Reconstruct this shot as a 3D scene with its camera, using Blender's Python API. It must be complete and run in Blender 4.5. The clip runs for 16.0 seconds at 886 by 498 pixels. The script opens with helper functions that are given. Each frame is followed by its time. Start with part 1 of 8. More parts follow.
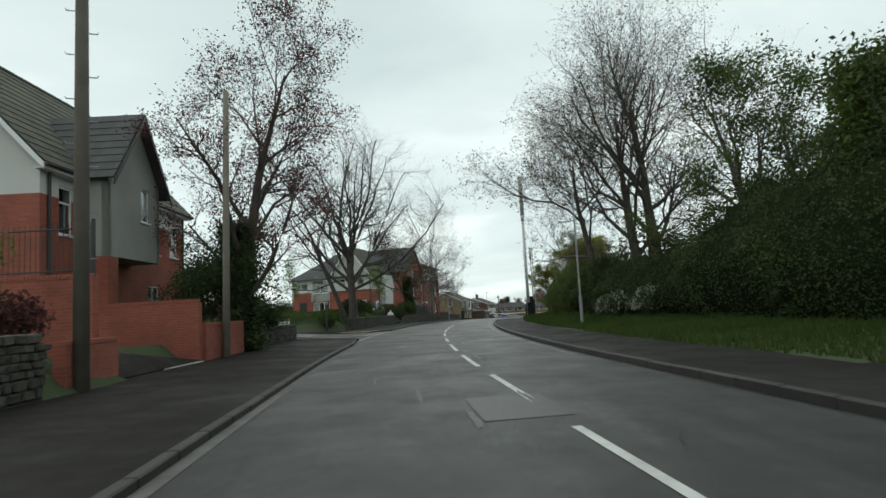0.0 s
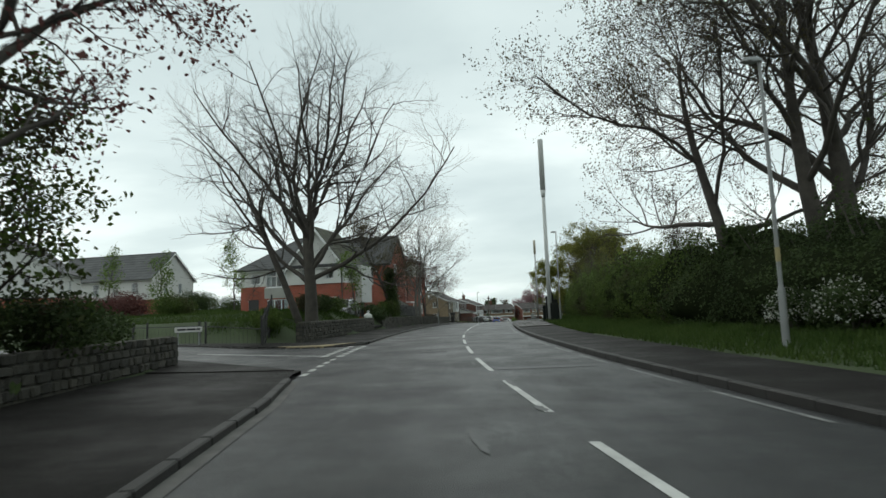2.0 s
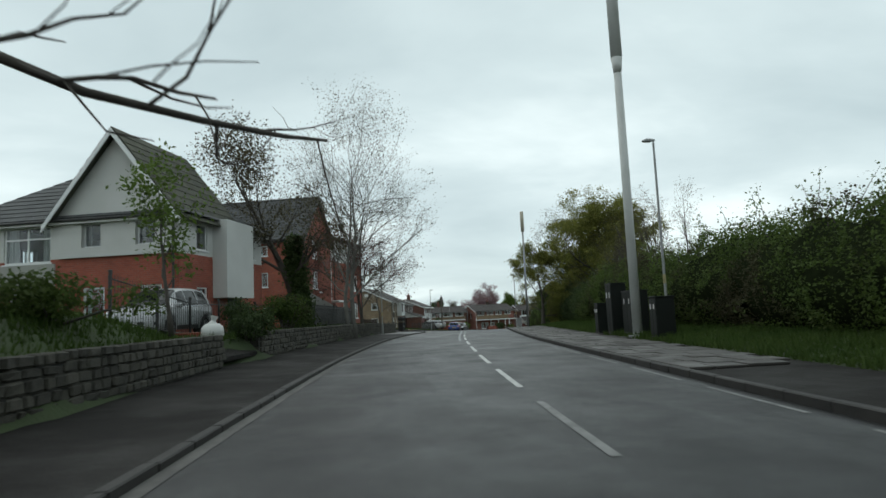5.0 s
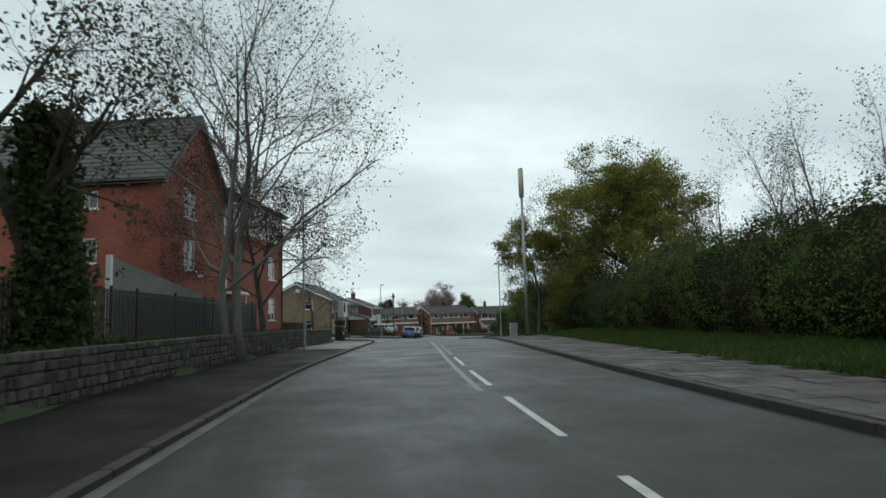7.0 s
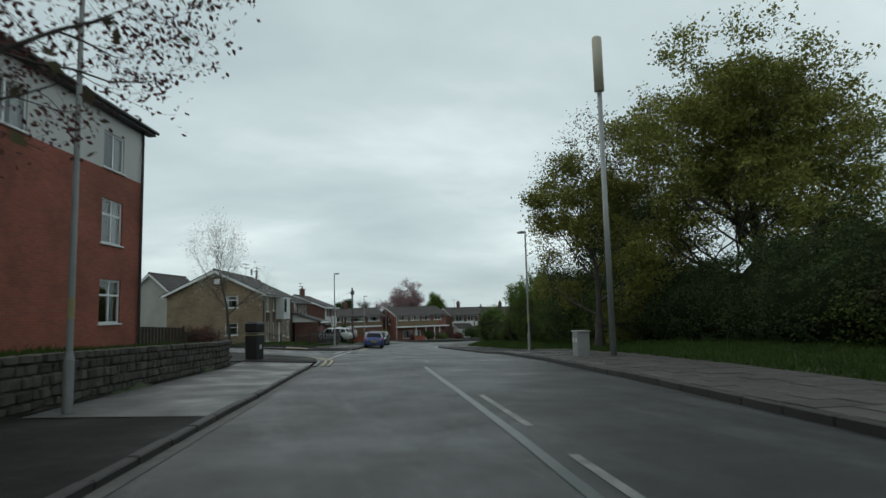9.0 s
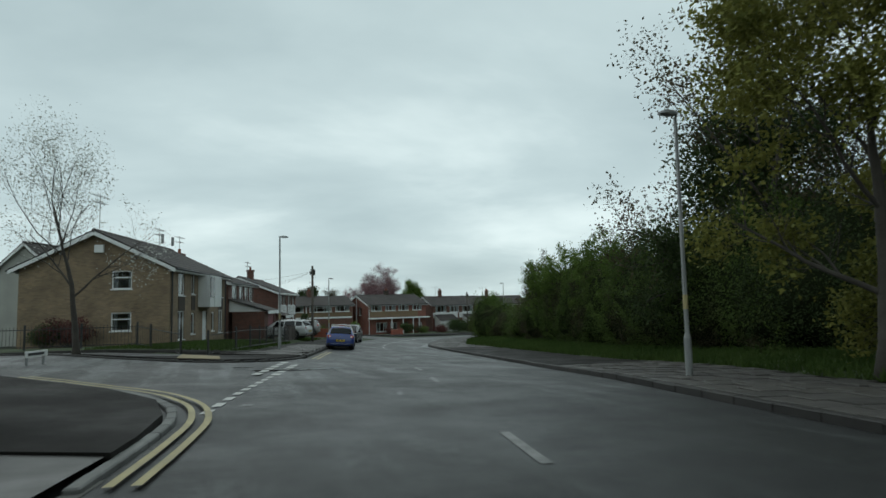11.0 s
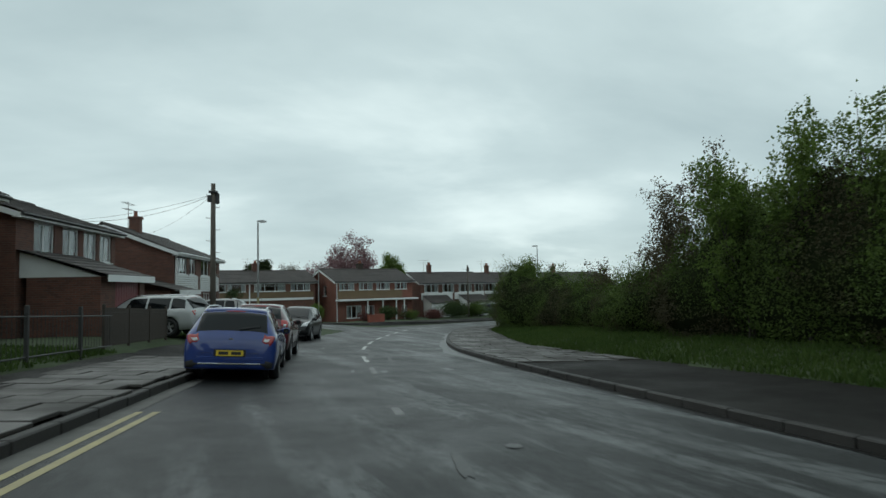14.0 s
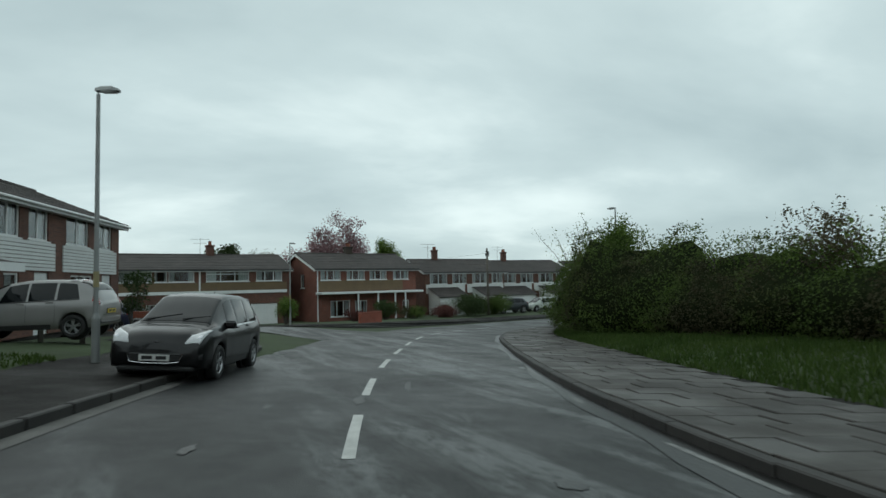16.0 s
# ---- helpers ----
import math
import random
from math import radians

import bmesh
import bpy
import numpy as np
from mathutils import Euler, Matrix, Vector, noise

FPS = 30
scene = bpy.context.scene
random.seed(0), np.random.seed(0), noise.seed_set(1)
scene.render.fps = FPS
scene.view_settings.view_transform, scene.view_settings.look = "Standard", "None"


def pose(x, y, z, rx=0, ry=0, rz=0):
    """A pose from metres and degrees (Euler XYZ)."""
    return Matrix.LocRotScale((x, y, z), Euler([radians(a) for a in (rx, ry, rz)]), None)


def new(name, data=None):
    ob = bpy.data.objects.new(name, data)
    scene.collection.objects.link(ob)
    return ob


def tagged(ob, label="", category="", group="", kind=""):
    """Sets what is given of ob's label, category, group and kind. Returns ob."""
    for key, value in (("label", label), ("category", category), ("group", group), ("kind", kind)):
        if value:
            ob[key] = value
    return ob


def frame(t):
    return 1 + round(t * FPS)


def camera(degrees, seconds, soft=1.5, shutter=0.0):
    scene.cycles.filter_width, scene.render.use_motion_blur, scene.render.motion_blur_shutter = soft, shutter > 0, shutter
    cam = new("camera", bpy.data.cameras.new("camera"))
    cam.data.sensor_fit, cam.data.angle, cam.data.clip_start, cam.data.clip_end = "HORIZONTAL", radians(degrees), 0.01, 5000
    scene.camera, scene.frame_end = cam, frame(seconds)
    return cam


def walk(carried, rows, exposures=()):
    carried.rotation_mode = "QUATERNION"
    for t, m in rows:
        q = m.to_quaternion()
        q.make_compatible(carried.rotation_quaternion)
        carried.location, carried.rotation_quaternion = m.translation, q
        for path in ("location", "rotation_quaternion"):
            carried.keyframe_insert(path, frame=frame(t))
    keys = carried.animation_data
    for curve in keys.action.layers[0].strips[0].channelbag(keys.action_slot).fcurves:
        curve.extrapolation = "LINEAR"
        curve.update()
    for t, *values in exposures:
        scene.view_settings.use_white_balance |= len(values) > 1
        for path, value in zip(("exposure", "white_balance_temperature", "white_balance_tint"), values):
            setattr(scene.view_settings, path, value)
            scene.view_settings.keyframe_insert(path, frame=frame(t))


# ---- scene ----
cam = camera(72.3, 16.0, shutter=0.15)
METRES, EYE, TILT, LEAN, TURN = 135.0, 1.28, 0.0, 0.0, 0.0
ROWS = [
    (0.0, 0.0, 0.0, 0.0, 0.32, 5.69, 3.26),
    (0.5, -0.0029, 0.0272, 0.0001, -0.13, 5.59, 3.05),
    (1.0, -0.0055, 0.0541, 0.0004, -0.68, 5.64, 2.71),
    (1.5, -0.0083, 0.0822, 0.0004, -1.4, 5.57, 2.57),
    (2.0, -0.0105, 0.1108, 0.0004, -1.82, 5.73, 2.39),
    (2.5, -0.0121, 0.1409, 0.0006, -2.39, 5.72, 2.9),
    (3.0, -0.0136, 0.1718, 0.0005, -3.09, 5.76, 3.25),
    (3.5, -0.0143, 0.2045, 0.0006, -3.93, 5.7, 3.02),
    (4.0, -0.0137, 0.2383, 0.0008, -5.15, 5.82, 3.07),
    (6.5, -0.0021, 0.4065, -0.0, -11.74, 5.7, 1.73),
    (7.0, 0.002, 0.4402, -0.0, -12.9, 5.8, 1.78),
    (7.5, 0.0064, 0.4733, -0.0005, -14.03, 5.77, 1.79),
    (8.0, 0.0112, 0.5071, -0.0007, -14.9, 5.92, 1.67),
    (8.5, 0.0163, 0.5412, -0.0013, -15.78, 5.99, 1.44),
    (9.0, 0.022, 0.5759, -0.0015, -16.66, 5.95, 1.49),
    (11.5, 0.0498, 0.7215, -0.0046, -20.07, 4.84, 1.16),
    (12.0, 0.0564, 0.7509, -0.0056, -20.5, 4.63, 1.18),
    (12.5, 0.0633, 0.7803, -0.0066, -20.82, 4.46, 1.24),
    (13.0, 0.0701, 0.8093, -0.0077, -21.29, 4.21, 1.21),
    (13.5, 0.0773, 0.8386, -0.0092, -21.84, 3.69, 1.25),
    (14.0, 0.0848, 0.8677, -0.0107, -22.3, 3.63, 1.2),
    (14.5, 0.0927, 0.8973, -0.0122, -22.75, 3.51, 1.21),
    (15.0, 0.1005, 0.9267, -0.0133, -22.89, 3.34, 1.08),
    (15.5, 0.1086, 0.9565, -0.0145, -23.12, 3.45, 0.78),
    (16.0, 0.1163, 0.9861, -0.0157, -23.27, 3.35, 1.25),
]
SKY_TURN = 0.6
walk_exposures = [(0.0, 0.24, 6780, 10), (2.0, 0.18, 6700, 10), (4.0, 0.1, 6500, 10), (7.5, 0.07, 6480, 10), (9.0, -0.2, 6450, 10), (11.5, -0.19, 6340, 6), (16.0, -0.13, 6380, 6)]
walk(cam, [(t, pose(0, 0, EYE, TILT, LEAN, TURN) @ pose(METRES * x, METRES * y, METRES * z, 90 + pitch, roll, yaw)) for t, x, y, z, yaw, pitch, roll in ROWS], walk_exposures)

# ---- overcast sky and a weak, wide sun ----
world = bpy.data.worlds.new("world")
scene.world = world
world.use_nodes = True
wt = world.node_tree
wt.nodes.clear()
w_out = wt.nodes.new("ShaderNodeOutputWorld")
w_bg = wt.nodes.new("ShaderNodeBackground")
w_sky = wt.nodes.new("ShaderNodeTexSky")
w_sky.sky_type, w_sky.sun_disc, w_sky.sun_elevation, w_sky.sun_rotation = "NISHITA", False, radians(48), radians(200)
w_co = wt.nodes.new("ShaderNodeTexCoord")
w_sep, w_lift, w_flat = wt.nodes.new("ShaderNodeSeparateXYZ"), wt.nodes.new("ShaderNodeMath"), wt.nodes.new("ShaderNodeVectorMath")
w_lift.operation, w_lift.use_clamp = "MULTIPLY_ADD", False
w_lift.inputs[1].default_value, w_lift.inputs[2].default_value = 0.9, 0.2
w_top = wt.nodes.new("ShaderNodeMath")
w_top.operation = "MAXIMUM"
w_top.inputs[1].default_value = 0.14
w_flat.operation = "DIVIDE"
w_map = wt.nodes.new("ShaderNodeMapping")
w_map.inputs["Scale"].default_value = (0.75, 1.0, 0.0)
w_map.inputs["Rotation"].default_value = (0, 0, SKY_TURN)
w_map.inputs["Location"].default_value = (2.3, 0.7, 0)
w_n = wt.nodes.new("ShaderNodeTexNoise")
w_n.inputs["Scale"].default_value, w_n.inputs["Detail"].default_value, w_n.inputs["Roughness"].default_value, w_n.inputs["Distortion"].default_value = 0.85, 6.0, 0.5, 0.25
wt.links.new(w_co.outputs["Generated"], w_sep.inputs[0])
wt.links.new(w_sep.outputs["Z"], w_lift.inputs[0])
wt.links.new(w_lift.outputs[0], w_top.inputs[0])
wt.links.new(w_co.outputs["Generated"], w_flat.inputs[0])
wt.links.new(w_top.outputs[0], w_flat.inputs[1])
w_r = wt.nodes.new("ShaderNodeValToRGB")
w_r.color_ramp.elements[0].position, w_r.color_ramp.elements[0].color = 0.3, (5.4, 6.6, 6.8, 1)
w_r.color_ramp.elements[1].position, w_r.color_ramp.elements[1].color = 0.64, (9.8, 11.1, 11.0, 1)
w_e = w_r.color_ramp.elements.new(0.5)
w_e.color = (7.1, 8.4, 8.5, 1)
w_mix = wt.nodes.new("ShaderNodeMixRGB")
w_mix.inputs["Fac"].default_value = 0.93
wt.links.new(w_flat.outputs["Vector"], w_map.inputs["Vector"])
wt.links.new(w_map.outputs["Vector"], w_n.inputs["Vector"])
w_side = wt.nodes.new("ShaderNodeMath")
w_side.operation = "MULTIPLY_ADD"
w_side.inputs[1].default_value = -0.085
wt.links.new(w_sep.outputs["X"], w_side.inputs[0])
wt.links.new(w_n.outputs["Fac"], w_side.inputs[2])
wt.links.new(w_side.outputs[0], w_r.inputs["Fac"])
wt.links.new(w_sky.outputs["Color"], w_mix.inputs["Color1"])
wt.links.new(w_r.outputs["Color"], w_mix.inputs["Color2"])
wt.links.new(w_mix.outputs["Color"], w_bg.inputs["Color"])
w_bg.inputs["Strength"].default_value = 0.097
wt.links.new(w_bg.outputs["Background"], w_out.inputs["Surface"])

sun = new("sun", bpy.data.lights.new("sun", "SUN"))
sun.data.energy, sun.data.angle, sun.data.color = 0.5, radians(75), (1.0, 0.97, 0.92)
sun.matrix_world = pose(0, 0, 40, 42, 0, 200)


# ---- materials ----
def wire(nt, a, b):
    nt.links.new(a, b)


def surf(name, col, col2=None, rough=0.7, var=0.25, scale=0.8, fine=30.0, bump=0.15, metal=0.0, rnd=0.0, island=0.0, spec=0.5, coat=0.0, wet=None, coords="Object", grain=0.0):
    """Plain surface: two scales of stain and grain between col and col2, with relief; wet = (rough low, rough high)."""
    m = bpy.data.materials.new(name)
    m.use_nodes = True
    nt = m.node_tree
    b = nt.nodes["Principled BSDF"]
    col2 = col2 or tuple(c * (1 - var) for c in col)
    if coords == "World":
        vec = nt.nodes.new("ShaderNodeNewGeometry").outputs["Position"]
    else:
        vec = nt.nodes.new("ShaderNodeTexCoord").outputs["Object"]
    n1, n2 = nt.nodes.new("ShaderNodeTexNoise"), nt.nodes.new("ShaderNodeTexNoise")
    n1.inputs["Scale"].default_value, n1.inputs["Detail"].default_value = scale, 4.0
    n2.inputs["Scale"].default_value, n2.inputs["Detail"].default_value = fine, 3.0
    wire(nt, vec, n1.inputs["Vector"])
    wire(nt, vec, n2.inputs["Vector"])
    add = nt.nodes.new("ShaderNodeMath")
    add.operation = "MULTIPLY_ADD"
    add.inputs[1].default_value = 0.45
    speck = n2.outputs["Fac"]
    if grain:
        add.inputs[1].default_value = grain
        n1.inputs["Detail"].default_value, n1.inputs["Roughness"].default_value = 9.0, 0.66
        mg = nt.nodes.new("ShaderNodeMapRange")
        mg.inputs["From Min"].default_value, mg.inputs["From Max"].default_value = 0.36, 0.66
        wire(nt, speck, mg.inputs["Value"])
        speck = mg.outputs["Result"]
    wire(nt, speck, add.inputs[0])
    s1 = nt.nodes.new("ShaderNodeMapRange")
    s1.inputs["From Min"].default_value, s1.inputs["From Max"].default_value, s1.inputs["To Max"].default_value = 0.3, 0.7, 0.6
    wire(nt, n1.outputs["Fac"], s1.inputs["Value"])
    wire(nt, s1.outputs["Result"], add.inputs[2])
    mix = nt.nodes.new("ShaderNodeMixRGB")
    mix.inputs["Color1"].default_value, mix.inputs["Color2"].default_value = (*col, 1), (*col2, 1)
    wire(nt, add.outputs[0], mix.inputs["Fac"])
    colour = mix.outputs["Color"]
    if rnd or island:
        src = nt.nodes.new("ShaderNodeObjectInfo").outputs["Random"] if rnd else nt.nodes.new("ShaderNodeNewGeometry").outputs["Random Per Island"]
        amt = rnd or island
        hs = nt.nodes.new("ShaderNodeHueSaturation")
        mr = nt.nodes.new("ShaderNodeMapRange")
        mr.inputs["To Min"].default_value, mr.inputs["To Max"].default_value = 1 - amt, 1 + amt
        wire(nt, src, mr.inputs["Value"])
        wire(nt, mr.outputs["Result"], hs.inputs["Value"])
        wire(nt, colour, hs.inputs["Color"])
        colour = hs.outputs["Color"]
    wire(nt, colour, b.inputs["Base Color"])
    b.inputs["Roughness"].default_value, b.inputs["Metallic"].default_value = rough, metal
    b.inputs["Specular IOR Level"].default_value, b.inputs["Coat Weight"].default_value = spec, coat
    if wet:
        wr = nt.nodes.new("ShaderNodeMapRange")
        wr.inputs["From Min"].default_value, wr.inputs["From Max"].default_value = 0.35, 0.62
        wr.inputs["To Min"].default_value, wr.inputs["To Max"].default_value = wet
        wire(nt, n1.outputs["Fac"], wr.inputs["Value"])
        wire(nt, wr.outputs["Result"], b.inputs["Roughness"])
    if bump:
        bp = nt.nodes.new("ShaderNodeBump")
        bp.inputs["Strength"].default_value, bp.inputs["Distance"].default_value = bump, 0.02
        wire(nt, n2.outputs["Fac"], bp.inputs["Height"])
        wire(nt, bp.outputs["Normal"], b.inputs["Normal"])
    return m


def bricks(name, a, b2, mortar, w=0.225, h=0.075, joint=0.011, rough=0.85, offset=0.5):
    """Coursed masonry in the wall's own coordinates: x + y along, z up."""
    m = bpy.data.materials.new(name)
    m.use_nodes = True
    nt = m.node_tree
    b = nt.nodes["Principled BSDF"]
    sep = nt.nodes.new("ShaderNodeSeparateXYZ")
    wire(nt, nt.nodes.new("ShaderNodeTexCoord").outputs["Object"], sep.inputs[0])
    add = nt.nodes.new("ShaderNodeMath")
    wire(nt, sep.outputs["X"], add.inputs[0])
    wire(nt, sep.outputs["Y"], add.inputs[1])
    com = nt.nodes.new("ShaderNodeCombineXYZ")
    wire(nt, add.outputs[0], com.inputs["X"])
    wire(nt, sep.outputs["Z"], com.inputs["Y"])
    tx = nt.nodes.new("ShaderNodeTexBrick")
    tx.inputs["Scale"].default_value, tx.inputs["Mortar Size"].default_value = 1.0, joint / 2
    tx.inputs["Brick Width"].default_value, tx.inputs["Row Height"].default_value, tx.offset = w, h, offset
    tx.inputs["Color1"].default_value, tx.inputs["Color2"].default_value, tx.inputs["Mortar"].default_value = (*a, 1), (*b2, 1), (*mortar, 1)
    tx.inputs["Mortar Smooth"].default_value = 0.2
    wire(nt, com.outputs[0], tx.inputs["Vector"])
    n = nt.nodes.new("ShaderNodeTexNoise")
    n.inputs["Scale"].default_value, n.inputs["Detail"].default_value = 0.7, 5.0
    wire(nt, com.outputs[0], n.inputs["Vector"])
    hs = nt.nodes.new("ShaderNodeHueSaturation")
    mr = nt.nodes.new("ShaderNodeMapRange")
    mr.inputs["From Min"].default_value, mr.inputs["From Max"].default_value = 0.3, 0.7
    mr.inputs["To Min"].default_value, mr.inputs["To Max"].default_value = 0.72, 1.15
    wire(nt, n.outputs["Fac"], mr.inputs["Value"])
    wire(nt, mr.outputs["Result"], hs.inputs["Value"])
    wire(nt, tx.outputs["Color"], hs.inputs["Color"])
    wire(nt, hs.outputs["Color"], b.inputs["Base Color"])
    b.inputs["Roughness"].default_value = rough
    bp = nt.nodes.new("ShaderNodeBump")
    bp.inputs["Strength"].default_value, bp.inputs["Distance"].default_value, bp.invert = 0.5, 0.012, True
    wire(nt, tx.outputs["Fac"], bp.inputs["Height"])
    wire(nt, bp.outputs["Normal"], b.inputs["Normal"])
    return m


def glass(name, tint=(0.85, 0.9, 0.92), rough=0.02):
    m = bpy.data.materials.new(name)
    m.use_nodes = True
    b = m.node_tree.nodes["Principled BSDF"]
    b.inputs["Base Color"].default_value, b.inputs["Roughness"].default_value = (*tint, 1), rough
    b.inputs["Transmission Weight"].default_value, b.inputs["IOR"].default_value = 1.0, 1.45
    return m


def leafy(name, a, b2, rough=0.75, bare=None):
    """Leaves: each island takes its own shade between a and b2; light passes through a little; bare is the brown of twiggy stretches."""
    m = bpy.data.materials.new(name)
    m.use_nodes = True
    nt = m.node_tree
    b = nt.nodes["Principled BSDF"]
    geo_n = nt.nodes.new("ShaderNodeNewGeometry")
    n = nt.nodes.new("ShaderNodeTexNoise")
    n.inputs["Scale"].default_value, n.inputs["Detail"].default_value = 0.55, 3.0
    wire(nt, geo_n.outputs["Position"], n.inputs["Vector"])
    mixf = nt.nodes.new("ShaderNodeMath")
    mixf.operation = "MULTIPLY_ADD"
    mixf.inputs[1].default_value = 0.55
    mr = nt.nodes.new("ShaderNodeMapRange")
    mr.inputs["From Min"].default_value, mr.inputs["From Max"].default_value, mr.inputs["To Max"].default_value = 0.35, 0.65, 0.45
    wire(nt, n.outputs["Fac"], mr.inputs["Value"])
    wire(nt, geo_n.outputs["Random Per Island"], mixf.inputs[0])
    wire(nt, mr.outputs["Result"], mixf.inputs[2])
    mix = nt.nodes.new("ShaderNodeMixRGB")
    mix.inputs["Color1"].default_value, mix.inputs["Color2"].default_value = (*a, 1), (*b2, 1)
    wire(nt, mixf.outputs[0], mix.inputs["Fac"])
    if bare:
        nb, mb, mix2 = nt.nodes.new("ShaderNodeTexNoise"), nt.nodes.new("ShaderNodeMapRange"), nt.nodes.new("ShaderNodeMixRGB")
        nb.inputs["Scale"].default_value, nb.inputs["Detail"].default_value = 0.38, 4.0
        wire(nt, geo_n.outputs["Position"], nb.inputs["Vector"])
        mb.inputs["From Min"].default_value, mb.inputs["From Max"].default_value, mb.inputs["To Max"].default_value = 0.5, 0.6, 0.85
        wire(nt, nb.outputs["Fac"], mb.inputs["Value"])
        wire(nt, mb.outputs["Result"], mix2.inputs["Fac"])
        wire(nt, mix.outputs["Color"], mix2.inputs["Color1"])
        mix2.inputs["Color2"].default_value = (*bare, 1)
        mix = mix2
    wire(nt, mix.outputs["Color"], b.inputs["Base Color"])
    b.inputs["Roughness"].default_value = rough
    b.inputs["Specular IOR Level"].default_value = 0.15
    tr = nt.nodes.new("ShaderNodeBsdfTranslucent")
    wire(nt, mix.outputs["Color"], tr.inputs["Color"])
    ms = nt.nodes.new("ShaderNodeMixShader")
    ms.inputs[0].default_value = 0.25
    wire(nt, b.outputs[0], ms.inputs[1])
    wire(nt, tr.outputs[0], ms.inputs[2])
    wire(nt, ms.outputs[0], nt.nodes["Material Output"].inputs["Surface"])
    return m


ASPHALT = surf("wet_asphalt", (0.031, 0.0315, 0.0315), (0.0095, 0.0105, 0.011), scale=0.55, fine=95, bump=0.5, wet=(0.4, 0.56), coords="World", spec=0.34, grain=0.7)


def wear(m, pale, amount):
    """Worn pale streaks along the road, broken into patches, with dull damp between."""
    nt = m.node_tree
    b = nt.nodes["Principled BSDF"]
    pos = nt.nodes.new("ShaderNodeNewGeometry").outputs["Position"]
    fac = []
    for sc, turn, lo, hi, det in (((1.5, 0.16, 1.0), 0.17, 0.46, 0.64, 6.0), ((0.22, 0.12, 1.0), 0.0, 0.38, 0.56, 3.0), ((9.0, 4.0, 1.0), 0.3, 0.34, 0.58, 8.0)):
        mp, n, mr = nt.nodes.new("ShaderNodeMapping"), nt.nodes.new("ShaderNodeTexNoise"), nt.nodes.new("ShaderNodeMapRange")
        mp.inputs["Scale"].default_value, mp.inputs["Rotation"].default_value = sc, (0, 0, turn)
        n.inputs["Scale"].default_value, n.inputs["Detail"].default_value, n.inputs["Roughness"].default_value = 1.0, det, 0.65
        mr.inputs["From Min"].default_value, mr.inputs["From Max"].default_value = lo, hi
        wire(nt, pos, mp.inputs["Vector"])
        wire(nt, mp.outputs["Vector"], n.inputs["Vector"])
        wire(nt, n.outputs["Fac"], mr.inputs["Value"])
        fac.append(mr.outputs["Result"])
    x = fac[0]
    for f in fac[1:]:
        mu = nt.nodes.new("ShaderNodeMath")
        mu.operation = "MULTIPLY"
        wire(nt, x, mu.inputs[0])
        wire(nt, f, mu.inputs[1])
        x = mu.outputs[0]
    am = nt.nodes.new("ShaderNodeMath")
    am.operation = "MULTIPLY"
    where, far = nt.nodes.new("ShaderNodeSeparateXYZ"), nt.nodes.new("ShaderNodeMapRange")
    far.inputs["From Min"].default_value, far.inputs["From Max"].default_value = 96, 114
    far.inputs["To Min"].default_value, far.inputs["To Max"].default_value = amount * 0.22, amount
    wire(nt, pos, where.inputs[0])
    wire(nt, where.outputs["Y"], far.inputs["Value"])
    wire(nt, far.outputs["Result"], am.inputs[1])
    wire(nt, x, am.inputs[0])
    am.use_clamp = True
    old = b.inputs["Base Color"].links[0].from_socket
    mix = nt.nodes.new("ShaderNodeMixRGB")
    mix.inputs["Color2"].default_value = (*pale, 1)
    wire(nt, am.outputs[0], mix.inputs["Fac"])
    wire(nt, old, mix.inputs["Color1"])
    wire(nt, mix.outputs["Color"], b.inputs["Base Color"])


wear(ASPHALT, (0.105, 0.11, 0.11), 2.3)
PATH_TAR = surf("footway_tarmac", (0.019, 0.0168, 0.0145), (0.0085, 0.0076, 0.0068), scale=0.5, fine=55, bump=0.5, wet=(0.6, 0.85), coords="World", spec=0.16, grain=0.6)
PATCH = surf("fresh_patch_asphalt", (0.04, 0.041, 0.043), (0.028, 0.028, 0.03), scale=1.5, fine=60, bump=0.3, rough=0.5, coords="World")
KERB = surf("kerb_concrete", (0.032, 0.029, 0.026), (0.014, 0.0125, 0.0115), scale=1.5, fine=40, rough=0.7, bump=0.2, rnd=0.25, coords="World")
SLAB = surf("paving_slab", (0.07, 0.063, 0.056), (0.034, 0.031, 0.028), scale=0.9, fine=40, bump=0.15, rnd=0.22, wet=(0.45, 0.8), coords="World")
SLABS = surf("paving_slab_field", (0.07, 0.063, 0.056), (0.034, 0.031, 0.028), scale=0.9, fine=40, bump=0.15, island=0.22, wet=(0.45, 0.8), coords="World")
PAINT = surf("worn_road_paint", (0.62, 0.62, 0.59), (0.3, 0.3, 0.29), scale=3.0, fine=50, rough=0.6, bump=0.2, coords="World")
PAINT_WORN = surf("faded_road_paint", (0.27, 0.27, 0.26), (0.06, 0.06, 0.06), scale=3.5, fine=40, rough=0.6, bump=0.2, coords="World")
PAINT_Y = surf("yellow_road_paint", (0.42, 0.35, 0.16), (0.22, 0.19, 0.11), scale=2.0, fine=50, rough=0.6, bump=0.2, coords="World")
TACTILE = surf("buff_tactile_paving", (0.3, 0.23, 0.12), (0.2, 0.16, 0.09), scale=1.0, fine=25, rough=0.75, coords="World")
SOIL = surf("grassy_soil", (0.036, 0.06, 0.016), (0.026, 0.036, 0.013), scale=0.6, fine=14, rough=0.95, bump=0.6, coords="World")
GRASS = leafy("grass_blades", (0.032, 0.062, 0.013), (0.07, 0.105, 0.026), rough=0.8)
